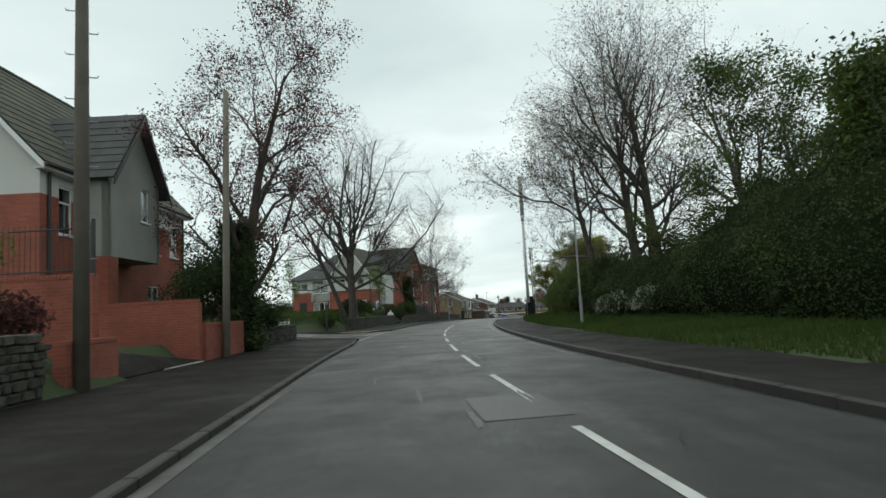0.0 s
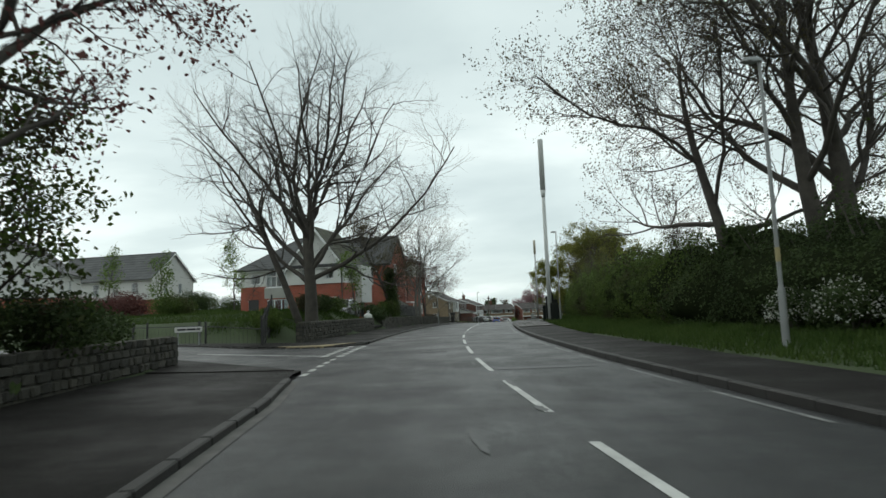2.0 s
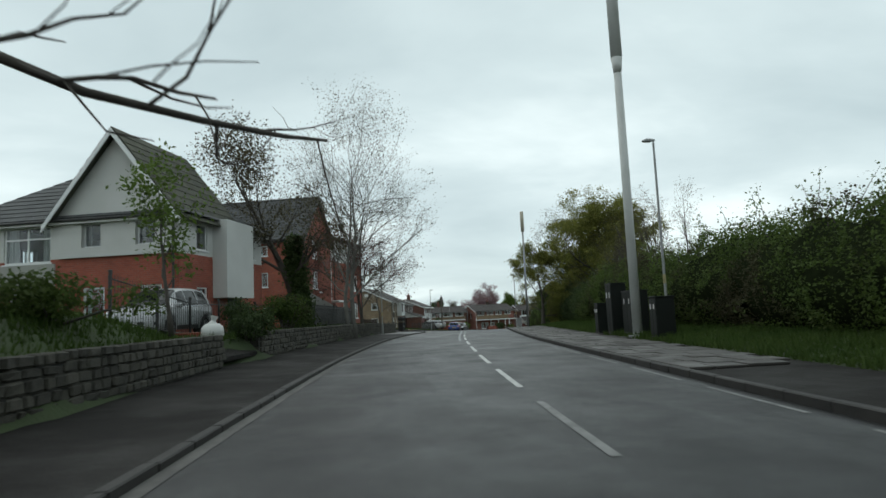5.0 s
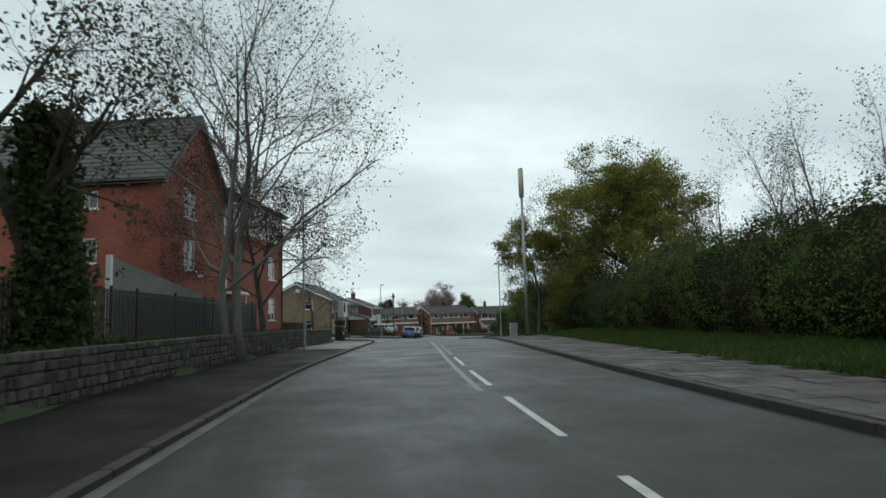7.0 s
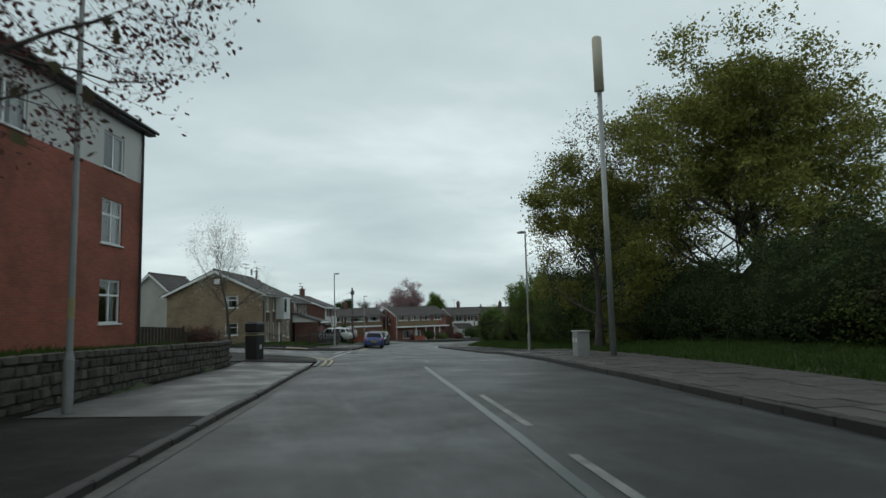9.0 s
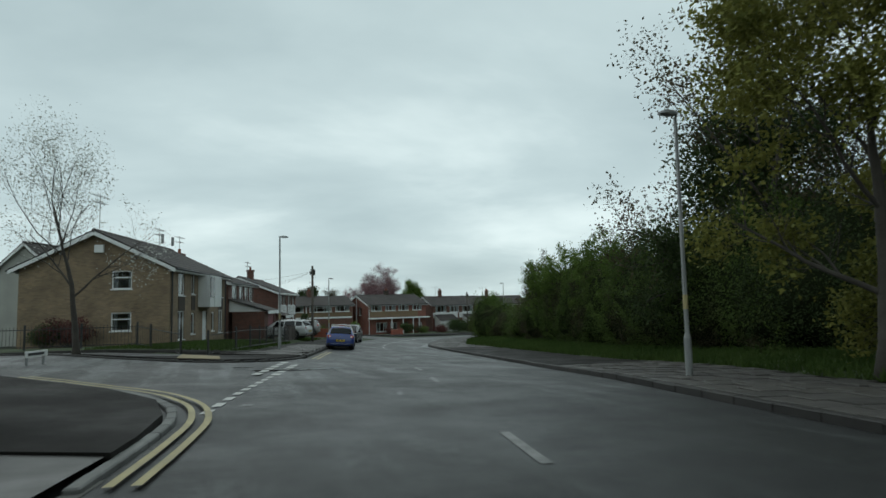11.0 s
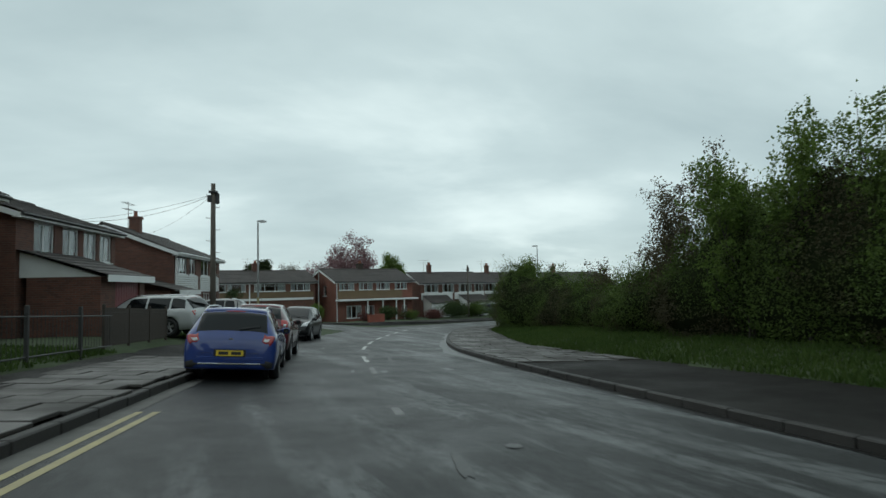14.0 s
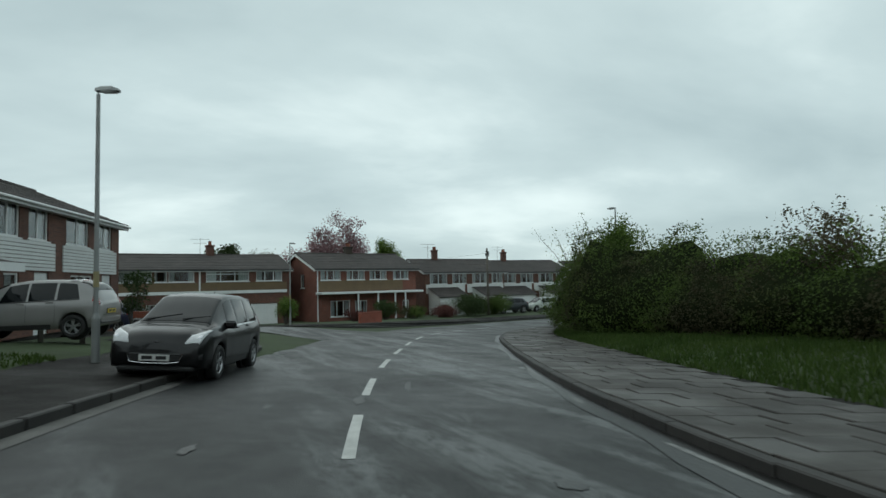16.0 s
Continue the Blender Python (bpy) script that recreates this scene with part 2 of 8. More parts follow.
BARK = surf("grey_bark", (0.085, 0.075, 0.062), (0.035, 0.03, 0.026), scale=3.0, fine=22, rough=0.9, bump=0.7)
BARK_PALE = surf("silver_bark", (0.16, 0.155, 0.135), (0.065, 0.062, 0.055), scale=2.0, fine=18, rough=0.85, bump=0.5)
LEAF_HEDGE = leafy("hedge_leaf", (0.036, 0.06, 0.015), (0.1, 0.145, 0.034), bare=(0.05, 0.04, 0.026))
LEAF_DARK = leafy("dark_leaf", (0.026, 0.042, 0.017), (0.066, 0.094, 0.033))
LEAF_OLIVE = leafy("olive_young_leaf", (0.1, 0.115, 0.028), (0.25, 0.245, 0.06))
LEAF_RED = leafy("copper_leaf", (0.06, 0.026, 0.024), (0.15, 0.065, 0.058))
LEAF_PINK = leafy("pink_blossom", (0.2, 0.11, 0.12), (0.3, 0.19, 0.2))
LEAF_BUD = leafy("bud_leaf", (0.055, 0.045, 0.03), (0.1, 0.09, 0.045))
LEAF_FRESH = leafy("fresh_green_leaf", (0.07, 0.12, 0.025), (0.14, 0.2, 0.045))
BLOSSOM = leafy("white_blossom", (0.42, 0.45, 0.4), (0.6, 0.6, 0.55))
# near-black green that stands in for the shade deep inside a hedge
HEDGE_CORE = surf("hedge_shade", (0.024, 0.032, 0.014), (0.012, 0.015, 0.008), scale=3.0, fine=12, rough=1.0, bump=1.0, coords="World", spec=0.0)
RED_BRICK = bricks("red_brick", (0.33, 0.085, 0.05), (0.26, 0.066, 0.042), (0.25, 0.13, 0.1))
RED_BRICK_B = bricks("orange_red_brick", (0.3, 0.082, 0.046), (0.23, 0.062, 0.04), (0.21, 0.115, 0.088))
BROWN_RED = bricks("weathered_red_brick", (0.2, 0.068, 0.046), (0.14, 0.05, 0.036), (0.17, 0.11, 0.085))
DARK_BRICK = bricks("brown_brick", (0.15, 0.062, 0.042), (0.095, 0.042, 0.032), (0.13, 0.1, 0.08))
BUFF_BRICK = bricks("buff_brick", (0.26, 0.19, 0.115), (0.18, 0.13, 0.085), (0.22, 0.18, 0.13))
RUBBLE = bricks("rubble_stone", (0.07, 0.065, 0.05), (0.035, 0.033, 0.027), (0.022, 0.022, 0.018), w=0.34, h=0.17, joint=0.04, offset=0.37)
RENDER = surf("white_render", (0.6, 0.6, 0.58), (0.47, 0.47, 0.45), scale=0.6, fine=60, rough=0.9, bump=0.1)
RENDER_GREY = surf("stained_grey_render", (0.36, 0.36, 0.33), (0.25, 0.25, 0.23), scale=0.8, fine=50, rough=0.9, bump=0.1)
TILE = surf("grey_roof_tile", (0.075, 0.078, 0.08), (0.045, 0.047, 0.046), scale=0.7, fine=18, rough=0.75, bump=0.3, island=0.15)
TILE_MOSS = surf("mossy_roof_tile", (0.085, 0.085, 0.055), (0.05, 0.052, 0.042), scale=0.9, fine=12, rough=0.85, bump=0.4, island=0.2)
TILE_BROWN = surf("brown_roof_tile", (0.058, 0.047, 0.043), (0.03, 0.026, 0.024), scale=0.7, fine=18, rough=0.8, bump=0.3, island=0.18)
UPVC = surf("white_plastic", (0.74, 0.75, 0.75), (0.62, 0.63, 0.62), scale=1.5, fine=30, rough=0.4, bump=0.02)
CLADDING = surf("white_board_cladding", (0.68, 0.69, 0.68), (0.55, 0.56, 0.55), scale=1.2, fine=30, rough=0.5, bump=0.03)
BLACK_PVC = surf("black_plastic", (0.018, 0.018, 0.019), (0.028, 0.028, 0.028), scale=2, fine=40, rough=0.45, bump=0.05)
BLACK_IRON = surf("black_painted_iron", (0.016, 0.017, 0.018), (0.03, 0.029, 0.027), scale=3, fine=60, rough=0.5, bump=0.1)
GALV = surf("galvanised_steel", (0.33, 0.34, 0.34), (0.22, 0.225, 0.22), scale=2, fine=50, rough=0.55, metal=0.5, bump=0.05)
MAST = surf("pale_grey_mast_paint", (0.5, 0.51, 0.5), (0.38, 0.39, 0.37), scale=1.0, fine=20, rough=0.5, bump=0.03)
CREAM = surf("cream_shroud", (0.46, 0.42, 0.33), (0.36, 0.33, 0.26), scale=1.0, fine=20, rough=0.6)
POLE_WOOD = surf("weathered_pole_wood", (0.125, 0.108, 0.088), (0.065, 0.056, 0.047), scale=2.0, fine=25, rough=0.9, bump=0.4)
POLE_PALE = surf("bleached_pole_wood", (0.24, 0.215, 0.18), (0.14, 0.125, 0.1), scale=2.0, fine=25, rough=0.9, bump=0.4)
WOOD_DARK = surf("dark_timber", (0.06, 0.045, 0.035), (0.035, 0.028, 0.022), scale=2, fine=20, rough=0.85, bump=0.3)
WOOD_GREY = surf("grey_timber", (0.13, 0.12, 0.1), (0.08, 0.074, 0.064), scale=1.5, fine=20, rough=0.9, bump=0.3)
TAN_PANEL = surf("tan_cladding", (0.17, 0.115, 0.06), (0.12, 0.08, 0.045), scale=1.5, fine=20, rough=0.7, bump=0.1)
RED_DOOR = surf("dull_red_paint", (0.2, 0.025, 0.03), (0.14, 0.02, 0.024), scale=1.5, fine=20, rough=0.5)
PANE = glass("window_glass")
CURTAIN = surf("net_curtain", (0.5, 0.5, 0.48), (0.36, 0.36, 0.35), scale=2, fine=25, rough=0.9)
INSIDE = surf("dim_room", (0.09, 0.085, 0.08), (0.06, 0.057, 0.053), scale=1, fine=10, rough=0.9)
TYRE = surf("tyre_rubber", (0.012, 0.012, 0.012), (0.02, 0.02, 0.02), scale=3, fine=60, rough=0.8)
ALLOY = surf("alloy_wheel", (0.42, 0.43, 0.44), (0.3, 0.3, 0.31), scale=2, fine=40, rough=0.35, metal=0.8, bump=0)
CHROME = surf("chrome_trim", (0.6, 0.6, 0.62), (0.5, 0.5, 0.52), scale=2, fine=40, rough=0.15, metal=1.0, bump=0)
CAR_BLACK_TRIM = surf("black_car_trim", (0.014, 0.014, 0.015), (0.02, 0.02, 0.02), scale=2, fine=60, rough=0.5, bump=0)
CAR_GLASS = surf("tinted_car_glass", (0.008, 0.01, 0.011), (0.005, 0.006, 0.007), scale=1, fine=10, rough=0.03, bump=0, spec=0.3)
CAR_INSIDE = surf("dark_car_interior", (0.02, 0.02, 0.021), (0.012, 0.012, 0.012), scale=2, fine=30, rough=0.9)
LENS_RED = surf("red_lamp_lens", (0.35, 0.015, 0.015), (0.25, 0.01, 0.01), scale=5, fine=60, rough=0.12, bump=0, coat=1.0)
LENS_CLEAR = surf("clear_lamp_lens", (0.62, 0.63, 0.64), (0.4, 0.4, 0.42), scale=6, fine=60, rough=0.1, bump=0, coat=1.0)
PLATE_Y = surf("yellow_plate", (0.62, 0.45, 0.03), (0.55, 0.4, 0.03), scale=3, fine=30, rough=0.4, bump=0)
PLATE_W = surf("white_plate", (0.6, 0.6, 0.58), (0.5, 0.5, 0.49), scale=3, fine=30, rough=0.4, bump=0)
SIGN_WHITE = surf("white_sign_face", (0.68, 0.68, 0.66), (0.55, 0.55, 0.53), scale=2, fine=30, rough=0.5, bump=0)
TERRACOTTA = surf("terracotta", (0.25, 0.09, 0.05), (0.17, 0.06, 0.04), scale=3, fine=30, rough=0.8)
WATER = surf("standing_water", (0.012, 0.013, 0.013), (0.02, 0.02, 0.02), scale=1.5, fine=20, rough=0.05, bump=0, coords="World", spec=0.08)


def paint(name, col):
    return surf(name, col, tuple(c * 0.8 for c in col), scale=1.5, fine=50, rough=0.32, bump=0, coat=0.9 if max(col) > 0.05 else 0.4, spec=0.4 if max(col) > 0.05 else 0.25)


# ---- mesh helpers ----
class Geo:
    """Vertices and faces of one mesh."""

    def __init__(self):
        self.v, self.f = [], []

    def add(self, verts, faces, m=None):
        k = len(self.v)
        self.v += [tuple(m @ Vector(p)) for p in verts] if m else [tuple(p) for p in verts]
        self.f += [tuple(k + i for i in q) for q in faces]
        return self

    def quad(self, a, b, c, d):
        return self.add((a, b, c, d), ((0, 1, 2, 3),))

    def box(self, x0, y0, z0, x1, y1, z1, m=None, ch=0.0):
        if ch <= 0:
            vs = [(x, y, z) for z in (z0, z1) for x, y in ((x0, y0), (x1, y0), (x1, y1), (x0, y1))]
            fs = [(0, 3, 2, 1), (4, 5, 6, 7), (0, 1, 5, 4), (1, 2, 6, 5), (2, 3, 7, 6), (3, 0, 4, 7)]
            return self.add(vs, fs, m)
        c = min(ch, (x1 - x0) / 3, (y1 - y0) / 3, (z1 - z0) / 3)
        ring = lambda i, z: [(x0 + i, y0 + i + c, z), (x0 + i + c, y0 + i, z), (x1 - i - c, y0 + i, z), (x1 - i, y0 + i + c, z), (x1 - i, y1 - i - c, z), (x1 - i - c, y1 - i, z), (x0 + i + c, y1 - i, z), (x0 + i, y1 - i - c, z)]
        vs = ring(c, z0) + ring(0, z0 + c) + ring(0, z1 - c) + ring(c, z1)
        fs = [tuple(range(7, -1, -1)), tuple(range(24, 32))]
        for r in range(3):
            fs += [(r * 8 + i, r * 8 + (i + 1) % 8, r * 8 + 8 + (i + 1) % 8, r * 8 + 8 + i) for i in range(8)]
        return self.add(vs, fs, m)

    def tube(self, pts, radii, n=8, m=None, cap=True):
        pts = [Vector(p) for p in pts]
        k, vs, fs = len(pts), [], []
        for i, p in enumerate(pts):
            t = (pts[min(i + 1, k - 1)] - pts[max(i - 1, 0)])
            t = t.normalized() if t.length > 1e-9 else Vector((0, 0, 1))
            u = t.cross(Vector((0, 0, 1)) if abs(t.z) < 0.9 else Vector((1, 0, 0))).normalized()
            w = t.cross(u)
            for j in range(n):
                a = 2 * math.pi * j / n
                vs.append(p + (u * math.cos(a) + w * math.sin(a)) * radii[i])
        for i in range(k - 1):
            fs += [(i * n + j, i * n + (j + 1) % n, (i + 1) * n + (j + 1) % n, (i + 1) * n + j) for j in range(n)]
        if cap:
            fs += [tuple(range(n - 1, -1, -1)), tuple((k - 1) * n + j for j in range(n))]
        return self.add(vs, fs, m)

    def prism(self, outline, y0, y1, m=None):
        """An outline in x, z drawn out along y."""
        n = len(outline)
        vs = [(x, y0, z) for x, z in outline] + [(x, y1, z) for x, z in outline]
        fs = [tuple(range(n)), tuple(range(2 * n - 1, n - 1, -1))] + [(i, n + i, n + (i + 1) % n, (i + 1) % n) for i in range(n)]
        return self.add(vs, fs, m)

    def weld(self):
        """Joins vertices that lie on one another, and drops faces that then meet back to back."""
        seen, where, out = {}, [], []
        for p in self.v:
            k = tuple(round(c, 4) for c in p)
            if k not in seen:
                seen[k] = len(out)
                out.append(p)
            where.append(seen[k])
        faces = [tuple(where[i] for i in f) for f in self.f]
        count = {}
        for f in faces:
            count[tuple(sorted(f))] = count.get(tuple(sorted(f)), 0) + 1
        self.v, self.f = out, [f for f in faces if count[tuple(sorted(f))] == 1 and len(set(f)) == len(f)]
        return self

    def mesh(self, name, material, smooth=False):
        me = bpy.data.meshes.new(name)
        me.from_pydata(self.v, [], self.f)
        if material:
            me.materials.append(material)
        if smooth:
            me.polygons.foreach_set("use_smooth", [True] * len(me.polygons))
        me.update()
        return me


def part(name, g, material, parent=None, label="", smooth=False):
    ob = new(name, g.mesh(name, material, smooth))
    if parent:
        ob.parent = parent
    return tagged(ob, label)


def thing(name, m, label, category, group="", kind=""):
    """An Empty at a thing's base."""
    ob = new(name)
    ob.matrix_basis = m
    ob.empty_display_size = 0.2
    return tagged(ob, label, category, group, kind)


# ---- the road's line: a gentle left-then-right sweep falling away past the second junction ----
LINE = [(6, -60), (2, -20), (0, 0), (-0.74, 7.3), (-1.42, 15), (-1.84, 23.2), (-1.93, 32.1), (-1.4, 43.5), (-0.28, 54.9), (0.86, 63.9), (2.2, 73), (3.85, 82.5), (6.72, 97.3), (9.46, 109.2), (12.5, 121.1), (15.1, 131),
        (16.95, 138.1), (19.4, 145.2), (22.55, 152.5), (25.8, 159), (30.2, 165), (36.5, 170.6), (45, 174.6), (60, 177.5), (100, 179)]


def spline(pts, step=1.0):
    out = []
    p = [Vector(q) for q in pts]
    for i in range(len(p) - 1):
        a, b, c, d = p[max(i - 1, 0)], p[i], p[i + 1], p[min(i + 2, len(p) - 1)]
        l = (c - b).length
        m1 = (c - a) / max((c - b).length + (b - a).length, 1e-6) * l
        m2 = (d - b) / max((d - c).length + (c - b).length, 1e-6) * l
        n = max(int(l / step), 1)
        for k in range(n):
            t = k / n
            out.append(b * (2 * t**3 - 3 * t**2 + 1) + m1 * (t**3 - 2 * t**2 + t) + c * (3 * t**2 - 2 * t**3) + m2 * (t**3 - t**2))
    return np.array([tuple(q) for q in out + [p[-1]]])


LN = spline(LINE)
LS = np.r_[0, np.cumsum(np.hypot(*np.diff(LN, axis=0).T))]
LS -= LS[np.argmin(np.hypot(LN[:, 0], LN[:, 1]))]
LT = np.gradient(LN, axis=0)
LT /= np.hypot(LT[:, 0], LT[:, 1])[:, None]


def at(s, d):
    """The plan place at s metres along the road's line and d to its right."""
    x, y = np.interp(s, LS, LN[:, 0]), np.interp(s, LS, LN[:, 1])
    tx, ty = np.interp(s, LS, LT[:, 0]), np.interp(s, LS, LT[:, 1])
    l = math.hypot(tx, ty)
    return x + d * ty / l, y - d * tx / l


def heading(s):
    """The road's turn about z, in degrees, 0 along +y."""
    return math.degrees(math.atan2(-np.interp(s, LS, LT[:, 0]), np.interp(s, LS, LT[:, 1])))


def sd(x, y):
    """s and d of plan places."""
    x, y = np.atleast_1d(np.asarray(x, float)), np.atleast_1d(np.asarray(y, float))
    s, d = np.empty(len(x)), np.empty(len(x))
    for k in range(0, len(x), 4000):
        a, b = x[k:k + 4000], y[k:k + 4000]
        i = np.argmin((a[:, None] - LN[:, 0])**2 + (b[:, None] - LN[:, 1])**2, 1)
        rx, ry = a - LN[i, 0], b - LN[i, 1]
        s[k:k + 4000] = LS[i] + rx * LT[i, 0] + ry * LT[i, 1]
        side = rx * LT[i, 1] - ry * LT[i, 0]
        d[k:k + 4000] = np.where(side < 0, -1, 1) * np.hypot(rx, ry)
    return s, d


def table(*rows):
    a = np.array(rows, float)
    return lambda s: np.interp(s, a[:, 0], a[:, 1])


FALL = table((-84, .04), (0, .04), (33.75, .084), (45.6, .05), (54.8, 0), (63.3, -.068), (77.6, -.22), (88.6, -.405), (97, -.633), (105.5, -.886), (116.4, -1.418), (126.6, -1.856), (133.3, -2.126), (147.7, -2.74), (160.3, -3.27), (173, -4.02), (185.6, -4.6), (202.5, -4.8), (253, -4.9))
TILTED = table((98, 0), (116, 0.045))
CENTRE = table((0, 1.8), (85, 1.8), (112, 1.4), (127, .4), (138, 0))
KERB_L = table((0, -1.98), (14, -1.82), (24, -1.82), (27.5, -2.12), (45, -2.1), (60, -2.35), (75, -2.48), (90, -2.25), (112, -2.65), (128, -3.05), (145, -3.25), (165, -3.4))
KERB_R = table((0, 4.5), (35, 4.62), (56, 4.75), (68, 4.8), (80, 4.98), (100, 5.4), (117, 5.5), (122, 5.0), (127, 4.45), (134, 3.6), (140, 3.32), (144, 3.32), (150, 3.45), (200, 3.6))
BACK_R = table((0, 6.9), (25, 6.85), (40, 6.7), (60, 7.3), (85, 7.85), (100, 8.5), (114, 8.9), (124, 8.2), (128, 7.85), (135, 7.05), (142, 6.4), (152, 6.5), (162, 6.1), (172, 5.5))
BACK_L = table((0, -5.5), (30, -5.6), (38, -5.2), (42, -4.85), (50, -4.8), (60, -5.1), (98, -5.15), (104, -5.6), (115, -7), (122, -5.3), (134, -5.6), (150, -6))
RAISED_L = table((-60, .55), (30, .55), (33, .25), (44, .35), (47, .75), (98, .75), (103, .25), (110, .25), (122, .3), (200, .3))


def base_z(s, d, y):
    return FALL(y) - TILTED(s) * np.where(d < 0, 1.6, 1.0) * np.clip(d, -6.5, 6)


def smooth(v):
    v = np.clip(v, 0, 1)
    return v * v * (3 - 2 * v)


def land(x, y):
    """The height of the open ground."""
    x, y = np.atleast_1d(np.asarray(x, float)), np.atleast_1d(np.asarray(y, float))
    s, d = sd(x, y)
    z = base_z(s, d, y)
    left = np.where((s > 30) & (s < 44) | (s > 104), smooth((BACK_L(s) - d + 1.5) / 6), smooth((BACK_L(s) - d - 0.12) / 0.25))
    mouth = (s > 28.4) & (s < 40.4) | (s > 100.8) & (s < 119.2) | (s > 150.8)
    z = z + np.where(d < 0, RAISED_L(s) * left + 0.14 * smooth((-d - 2.6) / 2.5) * ~mouth, 0)
    bank = 0.7 * smooth((BACK_L(s) - d - 0.25) / 1.6) * smooth((s - 40.5) / 2) * smooth((58 - s) / 4)
    green = 1.3 * smooth((y - 41.4 - 0.41 * (-8 - x)) / 14) * smooth((-8 - x) / 7) * np.maximum(smooth((60 - s) / 8), smooth((-20 - x) / 6)) * smooth((x + 90) / 20) * smooth((125 - y) / 20)
    z = z + np.where(d < 0, np.maximum(bank, green), 0)
    right = np.clip(d - BACK_R(s), 0, 4)
    z = z + np.where(d > 0, 0.14 * smooth((d - 5.5) / 1.5) + 0.07 * right, 0)
    mouth = (s > 28.4) & (s < 40.4) | (s > 100.8) & (s < 119.2) | (s > 150.8)
    corridor = (d > np.where(mouth, KERB_L(s) + 0.4, BACK_L(s) + 0.02)) & (d < BACK_R(s) - 0.02)
    z = np.where(mouth & (d < KERB_L(s) + 0.4) & (d > -16) & (s < 125), z - 0.1, z)
    return np.where(corridor, z - 0.35, z)


def lz(x, y):
    return float(land(x, y)[0])


def on_land(x, y, turn=0.0, up=0.0):
    return pose(x, y, lz(x, y) + up, 0, 0, turn)


def strip(g, s0, s1, d0, d1, up0, up1, step=1.5, thick=0.0):
    """A ribbon along the road between two offsets (numbers or tables)."""
    n = max(int(abs(s1 - s0) / step), 1)
    f0, f1 = (d0 if callable(d0) else lambda s: d0), (d1 if callable(d1) else lambda s: d1)
    vs, fs = [], []
    for i in range(n + 1):
        s = s0 + (s1 - s0) * i / n
        for f, up in ((f0, up0), (f1, up1)):
            d = float(f(s))
            x, y = at(s, d)
            vs.append((x, y, float(base_z(s, d, y)) + up))
        if i:
            k = 2 * i
            fs.append((k - 2, k - 1, k + 1, k))
    g.add(vs, fs)
    return g


# ---- ground, road and footways ----
axis_x = np.unique(np.r_[np.linspace(-2500, -200, 12), np.linspace(-200, -60, 15), np.arange(-60, 70, 1.0), np.linspace(70, 200, 14), np.linspace(200, 2500, 12)])
axis_y = np.unique(np.r_[np.linspace(-1500, -100, 8), np.linspace(-100, -20, 9), np.arange(-20, 215, 1.0), np.linspace(215, 400, 19), np.linspace(400, 3500, 16)])
gx, gy = np.meshgrid(axis_x, axis_y)
gz = land(gx.ravel(), gy.ravel())
nx = len(axis_x)
g = Geo()
g.v = list(zip(gx.ravel().tolist(), gy.ravel().tolist(), gz.tolist()))
g.f = [(j * nx + i, j * nx + i + 1, (j + 1) * nx + i + 1, (j + 1) * nx + i) for j in range(len(axis_y) - 1) for i in range(nx - 1)]
ground = tagged(part("ground", g, SOIL, smooth=True), "rough grass and soil of verges and gardens", "ground", kind="structure")

g = Geo()
strip(g, -58, 205, KERB_L, CENTRE, 0, 0.03)
strip(g, -58, 205, CENTRE, KERB_R, 0.03, 0)
road = tagged(part("road", g, ASPHALT, smooth=True), "wet grey worn asphalt carriageway with patches", "road", kind="structure")

# ---- footways, side roads and markings ----
def surface_z(x, y):
    """The land's height with no cutting under the road."""
    s, d = sd(x, y)
    z = base_z(s, d, np.atleast_1d(y))
    junction = (s > 27) & (s < 44) | (s > 99)
    rise = np.where(junction, smooth((BACK_L(s) - d + 1.5) / 6), smooth((BACK_L(s) - d - 0.12) / 0.25))
    return float((z + np.where(d < 0, RAISED_L(s) * rise, 0))[0])


def footway(name, s0, s1, d0, d1, up0, up1, material, label):
    g = strip(Geo(), s0, s1, d0, d1, up0, up1, 1.0)
    return tagged(part(name, g, material, smooth=True), label, "pavement", kind="structure")


left_in = lambda s: KERB_L(s) - 0.06
left_out = lambda s: BACK_L(s) - 0.12
right_in = lambda s: KERB_R(s) + 0.06
right_out = lambda s: BACK_R(s) + 0.1
footway("pavement", -58, 28.5, left_out, left_in, 0.17, 0.08, PATH_TAR, "dark damp tarmac footway beside garden walls")
footway("pavement", 40.0, 101, left_out, left_in, 0.17, 0.08, PATH_TAR, "dark damp tarmac footway below a retaining wall")
CONCRETE = surf("pale_wet_concrete", (0.08, 0.078, 0.073), (0.045, 0.044, 0.041), scale=0.8, fine=40, bump=0.15, wet=(0.4, 0.7), coords="World")
footway("pavement", 87.2, 101, lambda s: BACK_L(s) + 0.25, left_in, 0.175, 0.086, CONCRETE, "pale damp concrete footway near a junction")
footway("pavement", 119, 151, left_out, left_in, 0.15, 0.08, PATH_TAR, "damp footway beside railings and drives")
footway("pavement", -58, 205, right_in, right_out, 0.08, 0.11, PATH_TAR, "damp footway beside a grass verge")


for s in (28.5, 40.0, 101.0, 119.0):
    (xa, ya), (xb, yb) = at(s, float(left_out(s))), at(s, float(left_in(s)))
    za, zb = float(base_z(s, float(left_out(s)), ya)), float(base_z(s, float(left_in(s)), yb))
    tagged(part("pavement_edge", Geo().quad((xa, ya, za - 0.1), (xb, yb, zb - 0.1), (xb, yb, zb + 0.08), (xa, ya, za + 0.17)), PATH_TAR), "tarmac edge of a footway", "pavement", kind="structure")


